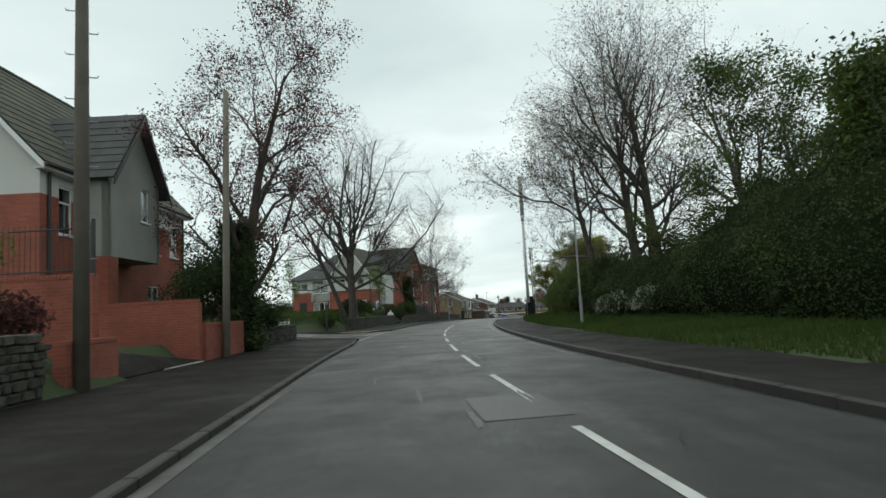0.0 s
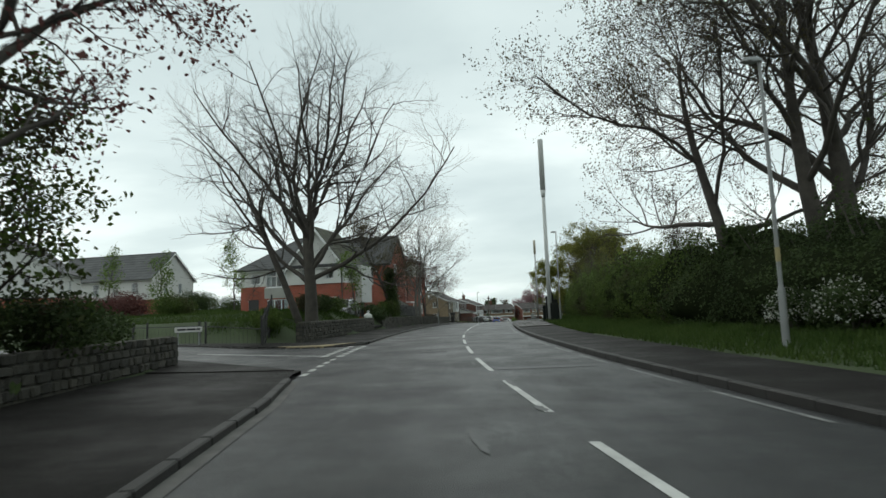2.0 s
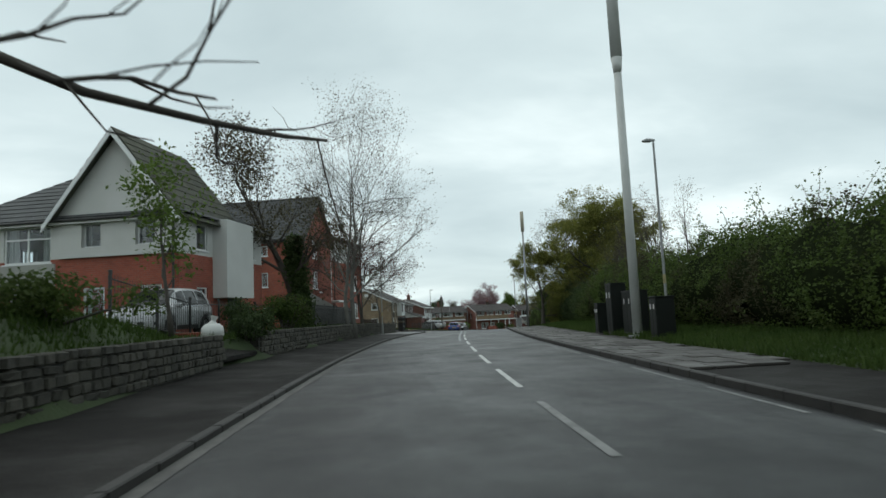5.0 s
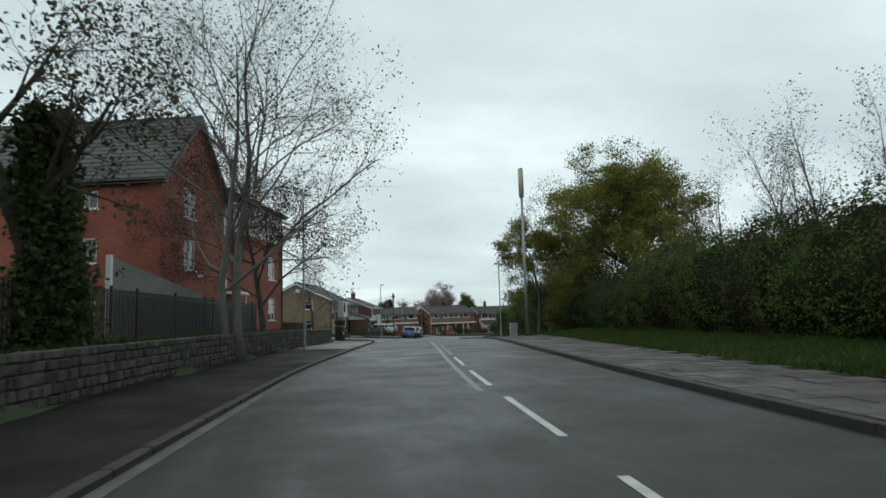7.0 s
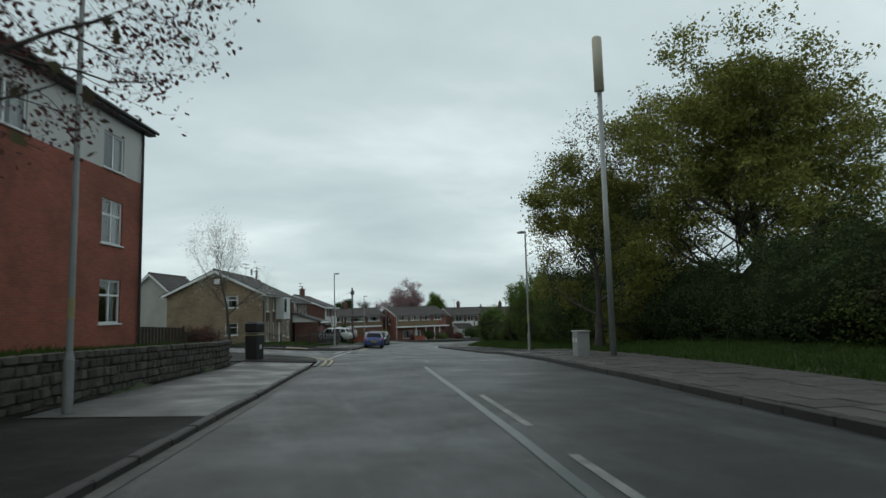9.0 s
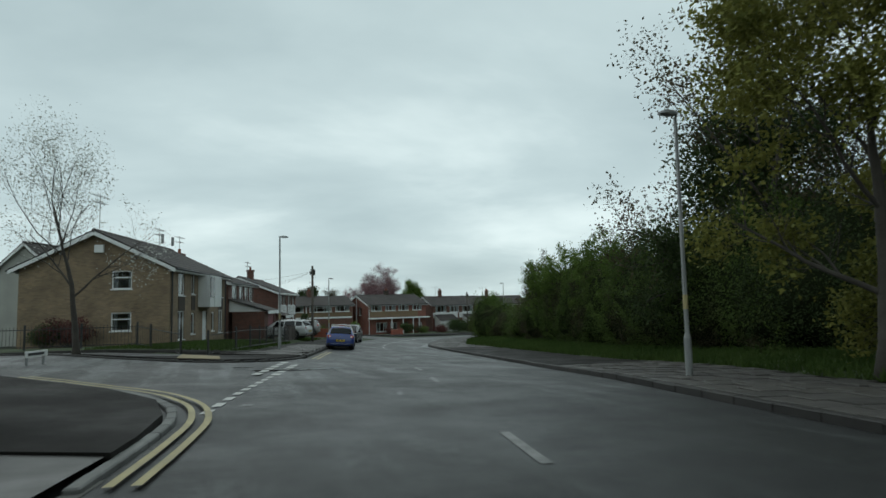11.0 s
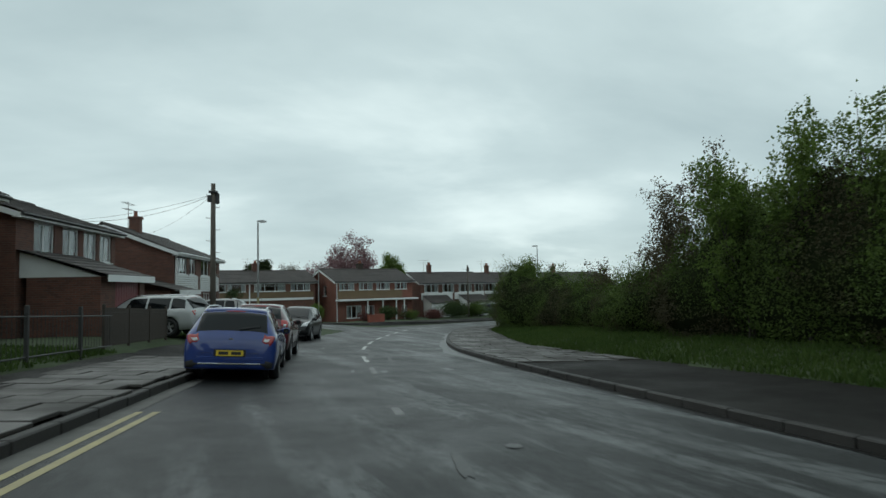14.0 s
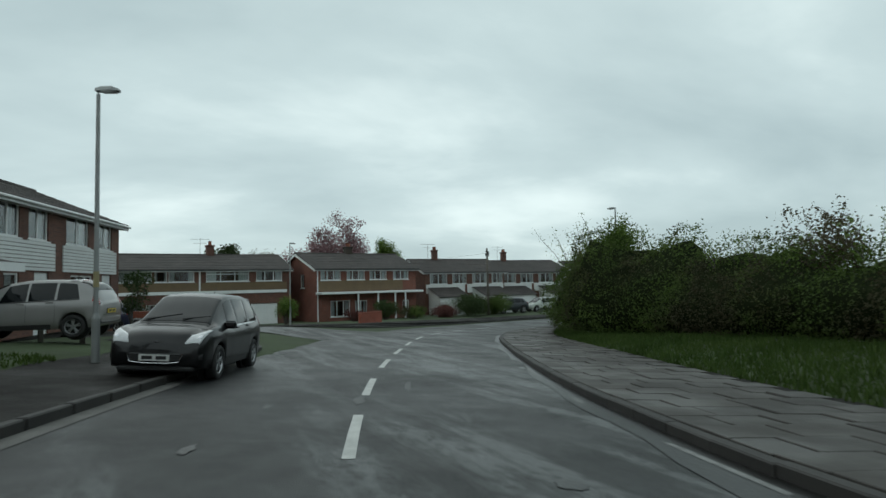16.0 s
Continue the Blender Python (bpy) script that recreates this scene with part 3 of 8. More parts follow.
def apron(name, outline, up, material, label, kind="structure"):
    """A flat patch on the land with a given outline, thick enough to show an edge."""
    top = [(x, y, surface_z(x, y) + up) for x, y in outline]
    n = len(top)
    g = Geo().add(top + [(x, y, z - 0.12) for x, y, z in top], [tuple(range(n))] + [(i, n + i, n + (i + 1) % n, (i + 1) % n) for i in range(n)])
    return tagged(part(name, g, material), label, "pavement", kind=kind)


def lane(name, pts, half, up, material, label):
    c = spline(pts, 1.0)
    t = np.gradient(c, axis=0)
    t /= np.hypot(t[:, 0], t[:, 1])[:, None]
    vs, fs = [], []
    for i, ((x, y), (tx, ty)) in enumerate(zip(c, t)):
        h = half(i / (len(c) - 1))
        for k in (-1, -0.5, 0, 0.5, 1):
            px, py = x - k * h * ty, y + k * h * tx
            vs.append((px, py, surface_z(px, py) + up - 0.06 * max(0, 1 - i / 5)))
        if i:
            fs += [(5 * i - 5 + k, 5 * i - 4 + k, 5 * i + 1 + k, 5 * i + k) for k in range(4)]
    g = Geo().add(vs, fs)
    return tagged(part(name, g, material, smooth=True), label, "road", kind="structure")


flare = lambda wide, narrow, reach: (lambda u: narrow + (wide - narrow) * max(0, 1 - u / reach)**2)
SIDE_1 = [(-1.4, 33.2), (-3.4, 33.7), (-8.0, 34.9), (-14, 36.9), (-26, 42), (-45, 50)]
SIDE_2 = [(9.2, 109.6), (7.3, 110.5), (3.0, 113.6), (-3, 116.4), (-14, 119.5), (-45, 124)]
SIDE_3 = [(26.0, 157.8), (24.0, 159.5), (19.5, 163.6), (12, 168), (0, 172)]
lane("road_side_1", SIDE_1, flare(9.0, 2.6, 0.2), 0.035, ASPHALT, "wet asphalt side road rising between gardens")
lane("road_side_2", SIDE_2, flare(12.0, 4.0, 0.2), 0.035, ASPHALT, "wet asphalt side road with puddles at its mouth")
lane("road_side_3", SIDE_3, flare(6.6, 3.2, 0.25), 0.035, ASPHALT, "wet asphalt side road between houses")


def on_road(g, s0, s1, d0, d1, up=0.0):
    """A flat mark between s0, s1 and offsets d0, d1, following the crown."""
    n = max(int(abs(s1 - s0) / 1.0), 1)
    vs, fs = [], []
    for i in range(n + 1):
        s = s0 + (s1 - s0) * i / n
        for d in (d0, d1):
            dd = float(d(s)) if callable(d) else d
            x, y = at(s, dd)
            c, l, r = float(CENTRE(s)), float(KERB_L(s)), float(KERB_R(s))
            crown = 0.03 * (1 - min(1, abs(dd - c) / max(abs((l if dd < c else r) - c), 0.1)))
            vs.append((x, y, float(base_z(s, dd, y)) + crown + 0.006 + up))
        if i:
            fs.append((2 * i - 2, 2 * i - 1, 2 * i + 1, 2 * i))
    return g.add(vs, fs)


def mark(name, material, label, *areas, up=0.0):
    g = Geo()
    for a in areas:
        on_road(g, *a, up=up)
    return tagged(part(name, g, material), label, "road marking", kind="structure")


PERIOD = 4.87
first = 2.64
k = 0
while first + PERIOD * k < 90:
    s = first + PERIOD * k
    c = lambda q: CENTRE(q) - 0.05
    worn = k in (9, 16, 17)
    mark("centre_dash", PAINT_WORN if worn else PAINT, "white centre dash, worn" if worn else "white centre dash", (s, s + 3.25, c, lambda q: CENTRE(q) + 0.055))
    k += 1
for s, w in ((99.6, 1), (107.5, 1), (112, 1), (120, 1), (126.2, 1), (131.5, 1), (134.6, 0), (140.3, 0), (144.2, 0), (148.5, 0), (152.5, 0), (156.5, 0), (160.5, 0), (165, 0), (169.5, 0), (174, 0)):
    mark("centre_dash", PAINT_WORN if w else PAINT, "white centre dash, worn" if w else "white centre dash", (s, s + (2.2 if s > 134 else 0.6 if 115 < s < 130 else 1.6), lambda q: CENTRE(q) - 0.06, lambda q: CENTRE(q) + 0.06))
mark("edge_line", PAINT_WORN, "faded white edge line beside the kerb", *[(s, s + 2.4, lambda q: KERB_R(q) - 0.3, lambda q: KERB_R(q) - 0.22) for s in np.arange(14, 64, 3.4)])
mark("gutter_channel", surf("gutter_silt", (0.13, 0.125, 0.115), (0.05, 0.048, 0.045), scale=2.5, fine=30, rough=0.8, coords="World"), "pale silted channel beside the kerb", (-20, 27, KERB_L, lambda q: KERB_L(q) + 0.17), (42, 100, KERB_L, lambda q: KERB_L(q) + 0.18), (118, 150, KERB_L, lambda q: KERB_L(q) + 0.25))
def give_way(s0, s1, s2, off, period, dash):
    """A single broken line across one half of a side road's mouth and a double one across the other."""
    for s in np.arange(s0, s1, period):
        mark("give_way_dash", PAINT, "white dash across a side road", (s, s + dash, lambda q: KERB_L(q) + off, lambda q: KERB_L(q) + off + 0.15), up=0.006)
    for s in np.arange(s1 + 0.3, s2, 0.95):
        for o in (-0.02, -0.48):
            mark("give_way_dash", PAINT, "white give-way dash across a side road", (s, s + 0.6, lambda q: KERB_L(q) + off + o, lambda q: KERB_L(q) + off + o + 0.22), up=0.008 if o > -0.1 else 0.022)


(xa, ya), (xb, yb) = at(34.5, -6.8), at(32.8, -2.35)
tagged(part("side_road_line", Geo().quad(*[(x, y, surface_z(x, y) + 0.05) for x, y in ((xa, ya), (xb, yb), (xb, yb + 0.12), (xa, ya + 0.12))]), PAINT), "thin white line across a side road", "road marking", kind="structure")
give_way(27.9, 32.7, 38.6, 0.0, 0.98, 0.55)
give_way(103.6, 110, 115.7, 0.05, 0.74, 0.42)
for o in (0.24, 0.44):
    mark("yellow_line", PAINT_Y, "worn yellow no-parking line", (115.8, 126.4, lambda q: KERB_L(q) + o, lambda q: KERB_L(q) + o + 0.09))
mark("asphalt_patch", PATCH, "darker rectangular asphalt patch", (6.5, 8.2, 1.0, 2.0), (27.2, 27.5, 1.9, 4.2), up=0.002)
SILT = surf("wet_black_silt", (0.012, 0.011, 0.01), (0.007, 0.007, 0.006), scale=2.5, fine=30, rough=0.35, bump=0.3, coords="World")
mark("wet_gutter", SILT, "dark wet silt in the gutter", (119, 176, lambda q: KERB_R(q) - 0.2 - 0.12 * math.sin(q * 1.1) * math.sin(q * 0.37) - 0.35 * max(0, 1 - abs(q - 139.5) / 8), KERB_R), up=0.001)
mark("edge_remnant", PAINT_WORN, "white edge line remnant in a wet gutter", *[(s, s + l, lambda q: KERB_R(q) - 0.27, lambda q: KERB_R(q) - 0.19) for s, l in ((122, 0.9), (127.5, 0.5), (131, 1.4), (136.2, 0.7), (139, 1.8), (143.5, 0.6), (147, 1.2), (151, 0.8))], up=0.004)
mark("asphalt_patch", PATCH, "long dark repair strip", (71.5, 71.9, 0.4, 4.4), up=0.002)
# pale strip painted in place of the wet sheen left of the centre line
mark("asphalt_sheen", surf("pale_painted_sheen", (0.08, 0.08, 0.08), (0.03, 0.05, 0.05), scale=3, fine=40, rough=0.4, coords="World"), "pale wet sheen painted down the road", (70, 97, lambda q: CENTRE(q) - 0.34, lambda q: CENTRE(q) - 0.22))
PALE = surf("pale_road_scar", (0.11, 0.112, 0.11), (0.04, 0.042, 0.042), scale=4, fine=40, rough=0.6, coords="World")
mark("paint_remnant", PAINT_WORN, "worn white paint remnant", (114.2, 114.42, -1.3, -0.55), (114.5, 114.62, -0.4, 0.5), up=0.003)
g = Geo()
for i in range(6):
    for j in range(3):
        x, y = at(33.05 + j * 0.2, 0.4 + i * 0.135)
        z = float(base_z(33.2, 0.8, y)) + 0.031
        g.box(x - 0.06, y - 0.07, z - 0.03, x + 0.06, y + 0.07, z, ch=0.01)
tagged(part("drain_cover", g, surf("worn_iron", (0.09, 0.09, 0.09), (0.05, 0.05, 0.05), rough=0.5, metal=0.4)), "worn iron access cover in the road", "drain cover", kind="structure")


def road_z(s, d, y):
    c, l, r = float(CENTRE(s)), float(KERB_L(s)), float(KERB_R(s))
    return float(base_z(s, d, y)) + 0.03 * (1 - min(1, abs(d - c) / max(abs((l if d < c else r) - c), 0.1)))


def scars(name, material, label, count, s0, s1, d0, d1, ls, ws, seed, up):
    """Ragged worn spots in the road, drawn out along it."""
    rng, g = random.Random(seed), Geo()
    for _ in range(count):
        s, d, a, b = rng.uniform(s0, s1), rng.uniform(d0, d1), rng.uniform(*ls), rng.uniform(*ws)
        ring = []
        for i in range(18):
            t = 2 * math.pi * i / 18
            r = 1 + rng.uniform(-0.35, 0.3)
            q, e = s + a * r * math.cos(t), d + b * r * math.sin(t)
            x, y = at(q, e)
            ring.append((x, y, road_z(q, e, y) + up))
        x, y = at(s, d)
        g.add([(x, y, road_z(s, d, y) + up)] + ring, [(0, 1 + i, 1 + (i + 1) % 18) for i in range(18)])
    tagged(part(name, g, material), label, "road wear", kind="stuff")


def cracks(count, s0, s1, d0, d1, seed):
    """Thin wandering dark cracks in the asphalt."""
    rng, g = random.Random(seed), Geo()
    for _ in range(count):
        s, d, turn = rng.uniform(s0, s1), rng.uniform(d0, d1), rng.choice((0.0, 0.2, 1.4))
        vs = []
        n = rng.randint(6, 16)
        for i in range(n):
            w = rng.uniform(0.005, 0.016) * (1 - abs(2 * i / (n - 1) - 1)**3)
            for k in (-1, 1):
                x, y = at(s - k * w * math.sin(turn), d + k * w * math.cos(turn))
                vs.append((x, y, road_z(s, d, y) + 0.0085))
            turn += rng.uniform(-0.28, 0.28)
            s, d = s + 0.12 * math.cos(turn), d + 0.12 * math.sin(turn)
        g.add(vs, [(2 * i, 2 * i + 1, 2 * i + 3, 2 * i + 2) for i in range(n - 1)])
    tagged(part("asphalt_crack", g, SILT), "thin dark cracks in worn asphalt", "road wear", kind="stuff")


scars("worn_patch", PALE, "pale worn spots in old asphalt", 12, 112, 152, -1.2, 3.0, (0.15, 0.8), (0.04, 0.13), 3, 0.0075)
scars("worn_patch", PALE, "pale worn spots along the road's middle", 11, 118, 142, -0.5, 1.0, (0.3, 1.3), (0.05, 0.12), 4, 0.0075)
scars("wet_hollow", SILT, "small dark wet hollows in asphalt", 14, 104, 150, -2.2, 3.4, (0.08, 0.3), (0.04, 0.12), 5, 0.008)
scars("worn_patch", PALE, "pale worn spots near a white centre line", 14, 6, 30, 0.2, 2.2, (0.2, 0.9), (0.03, 0.1), 6, 0.0075)
cracks(9, 106, 150, -2.0, 3.2, 7)
cracks(5, 4, 60, -1.5, 3.5, 8)


def puddle(x, y, rx, ry, turn, seed):
    rng = random.Random(seed)
    g = Geo()
    pts = []
    for i in range(28):
        a = 2 * math.pi * i / 28
        r = 1 + 0.22 * math.sin(2 * a + seed) + 0.12 * math.sin(5 * a + 2 * seed) + rng.uniform(-0.04, 0.04)
        px, py = rx * r * math.cos(a), ry * r * math.sin(a)
        qx, qy = x + px * math.cos(turn) - py * math.sin(turn), y + px * math.sin(turn) + py * math.cos(turn)
        s, d = sd(qx, qy)
        pts.append((qx, qy, surface_z(qx, qy) + 0.021))
    z = sum(p[2] for p in pts) / 28
    g.add([(x, y, z)] + [(px, py, pz) for px, py, pz in pts], [(0, 1 + i, 1 + (i + 1) % 28) for i in range(28)])
    tagged(part("puddle", g, WATER), "shallow rain puddle on worn asphalt", "puddle", kind="structure")


for i, (x, y, rx, ry, turn) in enumerate([(7.7, 111.75, 1.15, 0.26, 16), (8.9, 112.6, 0.5, 0.1, 24), (6.0, 112.6, 0.6, 0.12, 5)]):
    puddle(x, y, rx, ry, radians(turn), i)
g = Geo()
x, y = 10.95, 116.4
z = surface_z(x, y) + 0.03
g.tube([(x, y, z - 0.05), (x, y, z)], [0.29, 0.29], 24)
for i in range(5):
    for j in range(5):
        if (i - 2)**2 + (j - 2)**2 < 6:
            g.box(x - 0.22 + i * 0.095, y - 0.22 + j * 0.095, z, x - 0.165 + i * 0.095, y - 0.165 + j * 0.095, z + 0.008)
tagged(part("manhole_cover", g, surf("dark_cast_iron", (0.03, 0.029, 0.028), (0.015, 0.015, 0.015), rough=0.5, metal=0.3)), "dark round cast-iron manhole cover", "manhole cover", kind="structure")


# kerb stones, one by one
def kerb_mesh(material, w=0.14, h=0.22, l=0.9):
    return Geo().box(-w / 2, -l / 2, -h + 0.09, w / 2, l / 2, 0.09, ch=0.016).mesh("kerb_stone", material)


def kerb_run(name, s0, s1, dfun, side, label, up=0.0):
    me = kerb_mesh(KERB)
    root = tagged(new(name), label, "kerb", kind="structure")
    n = int((s1 - s0) / 0.915)
    rest = Geo()
    for i in range(n):
        s = s0 + (i + 0.5) * 0.915
        d = float(dfun(s)) + side * 0.07
        x, y = at(s, d)
        s2, d2 = s + 0.4, float(dfun(s + 0.4)) + side * 0.07
        x2, y2 = at(s2, d2)
        z, z2 = float(base_z(s, d, y)), float(base_z(s2, d2, y2))
        turn = math.degrees(math.atan2(-(x2 - x), y2 - y))
        m = pose(x, y, z + up + random.uniform(-0.006, 0.005), math.degrees(math.atan2(z2 - z, 0.4)), random.uniform(-1.5, 1.5), turn + random.uniform(-0.5, 0.5))
        ob = new("kerb_stone", me)
        ob.parent, ob.matrix_basis = root, m
    return root


kerb_run("kerb_left_1", -6, 27.5, KERB_L, -1, "worn concrete kerb stones along a footway")
kerb_run("kerb_left_2", 40.6, 100, KERB_L, -1, "worn concrete kerb stones along a footway")
kerb_run("kerb_left_3", 119.5, 150.5, KERB_L, -1, "worn concrete kerb stones along a footway", 0.035)
kerb_run("kerb_right", -6, 182, KERB_R, 1, "worn dark kerb stones beside a paved footway", 0.04)


KERB_PALE = surf("pale_kerb_concrete", (0.2, 0.2, 0.19), (0.1, 0.1, 0.095), scale=1.5, fine=40, rough=0.7, bump=0.2, rnd=0.2, coords="World")


def kerb_arc(name, pts, label, up=0.0, material=KERB):
    """Kerb stones round a corner, along a plan curve."""
    c = spline(pts, 0.45)
    me = kerb_mesh(material, l=0.48)
    root = tagged(new(name), label, "kerb", kind="structure")
    for (x, y), (x2, y2) in zip(c[:-1], c[1:]):
        mx, my = (x + x2) / 2, (y + y2) / 2
        ob = new("kerb_stone", me)
        ob.parent = root
        ob.matrix_basis = pose(mx, my, surface_z(mx, my) + up, 0, 0, math.degrees(math.atan2(-(x2 - x), y2 - y)))


def corner(s, d):
    return at(s, d)


kerb_arc("kerb_corner_1", [corner(27.3, -2.25), corner(29.4, -2.9), corner(30.6, -4.6), (-9.5, 32.6), (-14.5, 34.4), (-26, 39.2)], "kerb stones curving into a side road", -0.03)
kerb_arc("kerb_corner_2", [corner(40.2, -2.2), corner(38.4, -2.9), corner(37.6, -4.8), (-8.5, 37.6), (-13.2, 39.3), (-26, 44.6)], "dropped kerb stones curving into a side road", -0.012)
CORNER_3 = [corner(99.6, -2.35), corner(101.4, -2.45), corner(103, -2.65), corner(104.6, -3.25), corner(106.4, -4.7), corner(108.4, -7.8), (-3, 113.0), (-14, 116.2)]
kerb_arc("kerb_corner_3", CORNER_3, "pale kerb stones curving into a side road", -0.03, KERB_PALE)
kerb_arc("kerb_corner_4", [corner(119.8, -2.95), corner(117.5, -3.05), corner(115.7, -3.6), corner(114.5, -4.8), corner(114.3, -6.6), corner(115.4, -9.6), (-2, 119.6), (-14, 123.0)], "kerb stones curving into a side road")
kerb_arc("kerb_corner_5", [corner(150.2, -3.65), corner(153.4, -4.2), corner(155.2, -6.2), (13, 162.5)], "kerb stones curving into a side road")
kerb_arc("kerb_corner_6", [(14, 170.5), (22.5, 167.2), (26.0, 168.2), (30.5, 171.6), (37.2, 175.4), (45, 178.6), (60, 181.4)], "kerb stones along the far side of the bend")
apron("pavement", [corner(28.4, -2.3), corner(29.4, -3.05), corner(30.5, -4.7), (-9.5, 32.4), (-14.5, 34.2), (-14.9, 32.8), corner(29.2, -7.2), corner(28.4, -5.7)], 0.1, PATH_TAR, "tarmac footway rounding a corner")
apron("pavement", [corner(40.2, -5.6), (-9.0, 39.4), (-13.9, 40.9), (-13.3, 39.5), (-8.5, 37.8), corner(37.8, -4.9), corner(38.6, -3.1), corner(40.2, -2.4)], 0.09, PATH_TAR, "tarmac footway rounding a corner")
apron("tactile_paving", [corner(37.9, -3.5), corner(39.9, -2.6), corner(40.0, -4.5), corner(37.8, -5.2)], 0.098, TACTILE, "buff tactile paving at a dropped kerb")
apron("pavement", [corner(100.6, -2.45), corner(101.4, -2.5), corner(103, -2.75), corner(104.5, -3.35), corner(106.2, -4.8), corner(108.2, -7.9), (-3, 112.8), (-3, 111.0), corner(105.8, -9.0), corner(101.0, -5.5)], 0.12, PATH_TAR, "dark tarmac footway rounding a corner")
apron("pavement", [corner(119.5, -6.4), corner(119.0, -7.6), corner(118.4, -10.5), (-2, 121.8), (-2, 119.8), corner(115.5, -9.6), corner(114.45, -6.6), corner(114.65, -4.9), corner(115.8, -3.7), corner(117.5, -3.15), corner(119.5, -3.05)], 0.12, PATH_TAR, "tarmac footway rounding a corner")
apron("tactile_paving", [corner(114.6, -6.3), corner(114.8, -5.0), corner(116.2, -5.4), corner(116.0, -6.6)], 0.136, TACTILE, "buff tactile paving at a dropped kerb")
apron("pavement", [corner(151, -3.8), corner(153.2, -4.35), corner(155.0, -6.3), (13, 162.3), (11, 160.6), corner(151, -6.2)], 0.12, PATH_TAR, "tarmac footway rounding a corner by a brick wall")
apron("pavement", [(14, 170.7), (22.5, 167.4), (25.9, 168.4), (30.4, 171.8), (37.1, 175.6), (45, 178.8), (60, 181.6), (60, 183.4), (44.5, 180.6), (36.2, 177.3), (29.3, 173.6), (25.4, 170.4), (22.4, 169.2), (14, 172.4)], 0.12, PATH_TAR, "tarmac footway before far front gardens")


for off in (0.22, 0.44):
    c = spline(CORNER_3[:6], 0.4)
    t = np.gradient(c, axis=0)
    t /= np.hypot(t[:, 0], t[:, 1])[:, None]
    vs = []
    for (x, y), (tx, ty) in zip(c, t):
        for o in (off, off + 0.09):
            px, py = x + o * ty, y - o * tx
            vs.append((px, py, surface_z(px, py) + 0.042))
    g = Geo().add(vs, [(2 * i, 2 * i + 1, 2 * i + 3, 2 * i + 2) for i in range(len(c) - 1)])
    tagged(part("yellow_line", g, PAINT_Y), "worn yellow line curving round a corner", "road marking", kind="structure")


# paving slabs of the far footways
def slab_field(name, s0, s1, din, dout, label, near0, near1, gap=0.014):
    meshes = [Geo().box(-l / 2, -w / 2, -0.05, l / 2, w / 2, 0.0, ch=0.008).mesh("paving_slab", SLAB) for l, w in ((0.6, 0.9), (0.6, 0.6), (0.6, 0.75))]
    root = tagged(new(name), label, "pavement", kind="structure")
    rest, count, row = Geo(), 0, 0
    s = s0
    while s < s1:
        w = 0.61
        d = float(din(s))
        end = float(dout(s))
        k = row % 3
        while d < end - 0.35:
            l = (0.9, 0.6, 0.75)[k % 3] if d > float(din(s)) + 0.01 or row % 2 else 0.45
            l = min(l, end - d)
            mid = d + l / 2
            x, y = at(s + w / 2, mid)
            u = (mid - float(din(s))) / max(end - float(din(s)), 0.1)
            z = float(base_z(s, mid, y)) + 0.135 + 0.02 * u + random.uniform(-0.006, 0.006)
            zn = float(base_z(s + 0.5, mid, at(s + 0.5 + w / 2, mid)[1]))
            slope = math.degrees(math.atan2(zn - float(base_z(s, mid, y)), 0.5))
            bank = math.degrees(math.atan(float(TILTED(s))))
            m = pose(x, y, z, 0, 0, heading(s)) @ pose(0, 0, 0, slope + random.uniform(-0.4, 0.4), bank + random.uniform(-0.4, 0.4), random.uniform(-0.4, 0.4))
            if near0 <= s < near1 and count < 300 and l > 0.55:
                ob = new("paving_slab", meshes[0 if l > 0.8 else (2 if l > 0.68 else 1)])
                ob.parent, ob.matrix_basis = root, m @ pose(0, 0, 0, 0, 0, 90)
                count += 1
            else:
                rest.box(-l / 2 + gap / 2, -w / 2 + gap / 2, -0.05, l / 2 - gap / 2, w / 2 - gap / 2, 0.0, m=m, ch=0.008)
            d += l + gap
            k += 1
        s += w + gap
        row += 1
    if rest.v:
        tagged(part("paving_slab_field", rest, SLABS, root), "grey concrete paving slabs, uneven and damp", kind="stuff")
    return root


slab_field("slab_footway_right", 52, 112, lambda s: KERB_R(s) + 0.15, lambda s: BACK_R(s), "uneven concrete slab footway beside a verge", 0, 0)
slab_field("slab_footway_bend", 133.5, 178, lambda s: KERB_R(s) + 0.15, lambda s: BACK_R(s), "uneven concrete slab footway beside a verge on a bend", 133, 160)
slab_field("slab_footway_left", 118.6, 133, lambda s: BACK_L(s) + 0.05, lambda s: KERB_L(s) - 0.15, "uneven concrete slab footway beside railings", 119, 133)

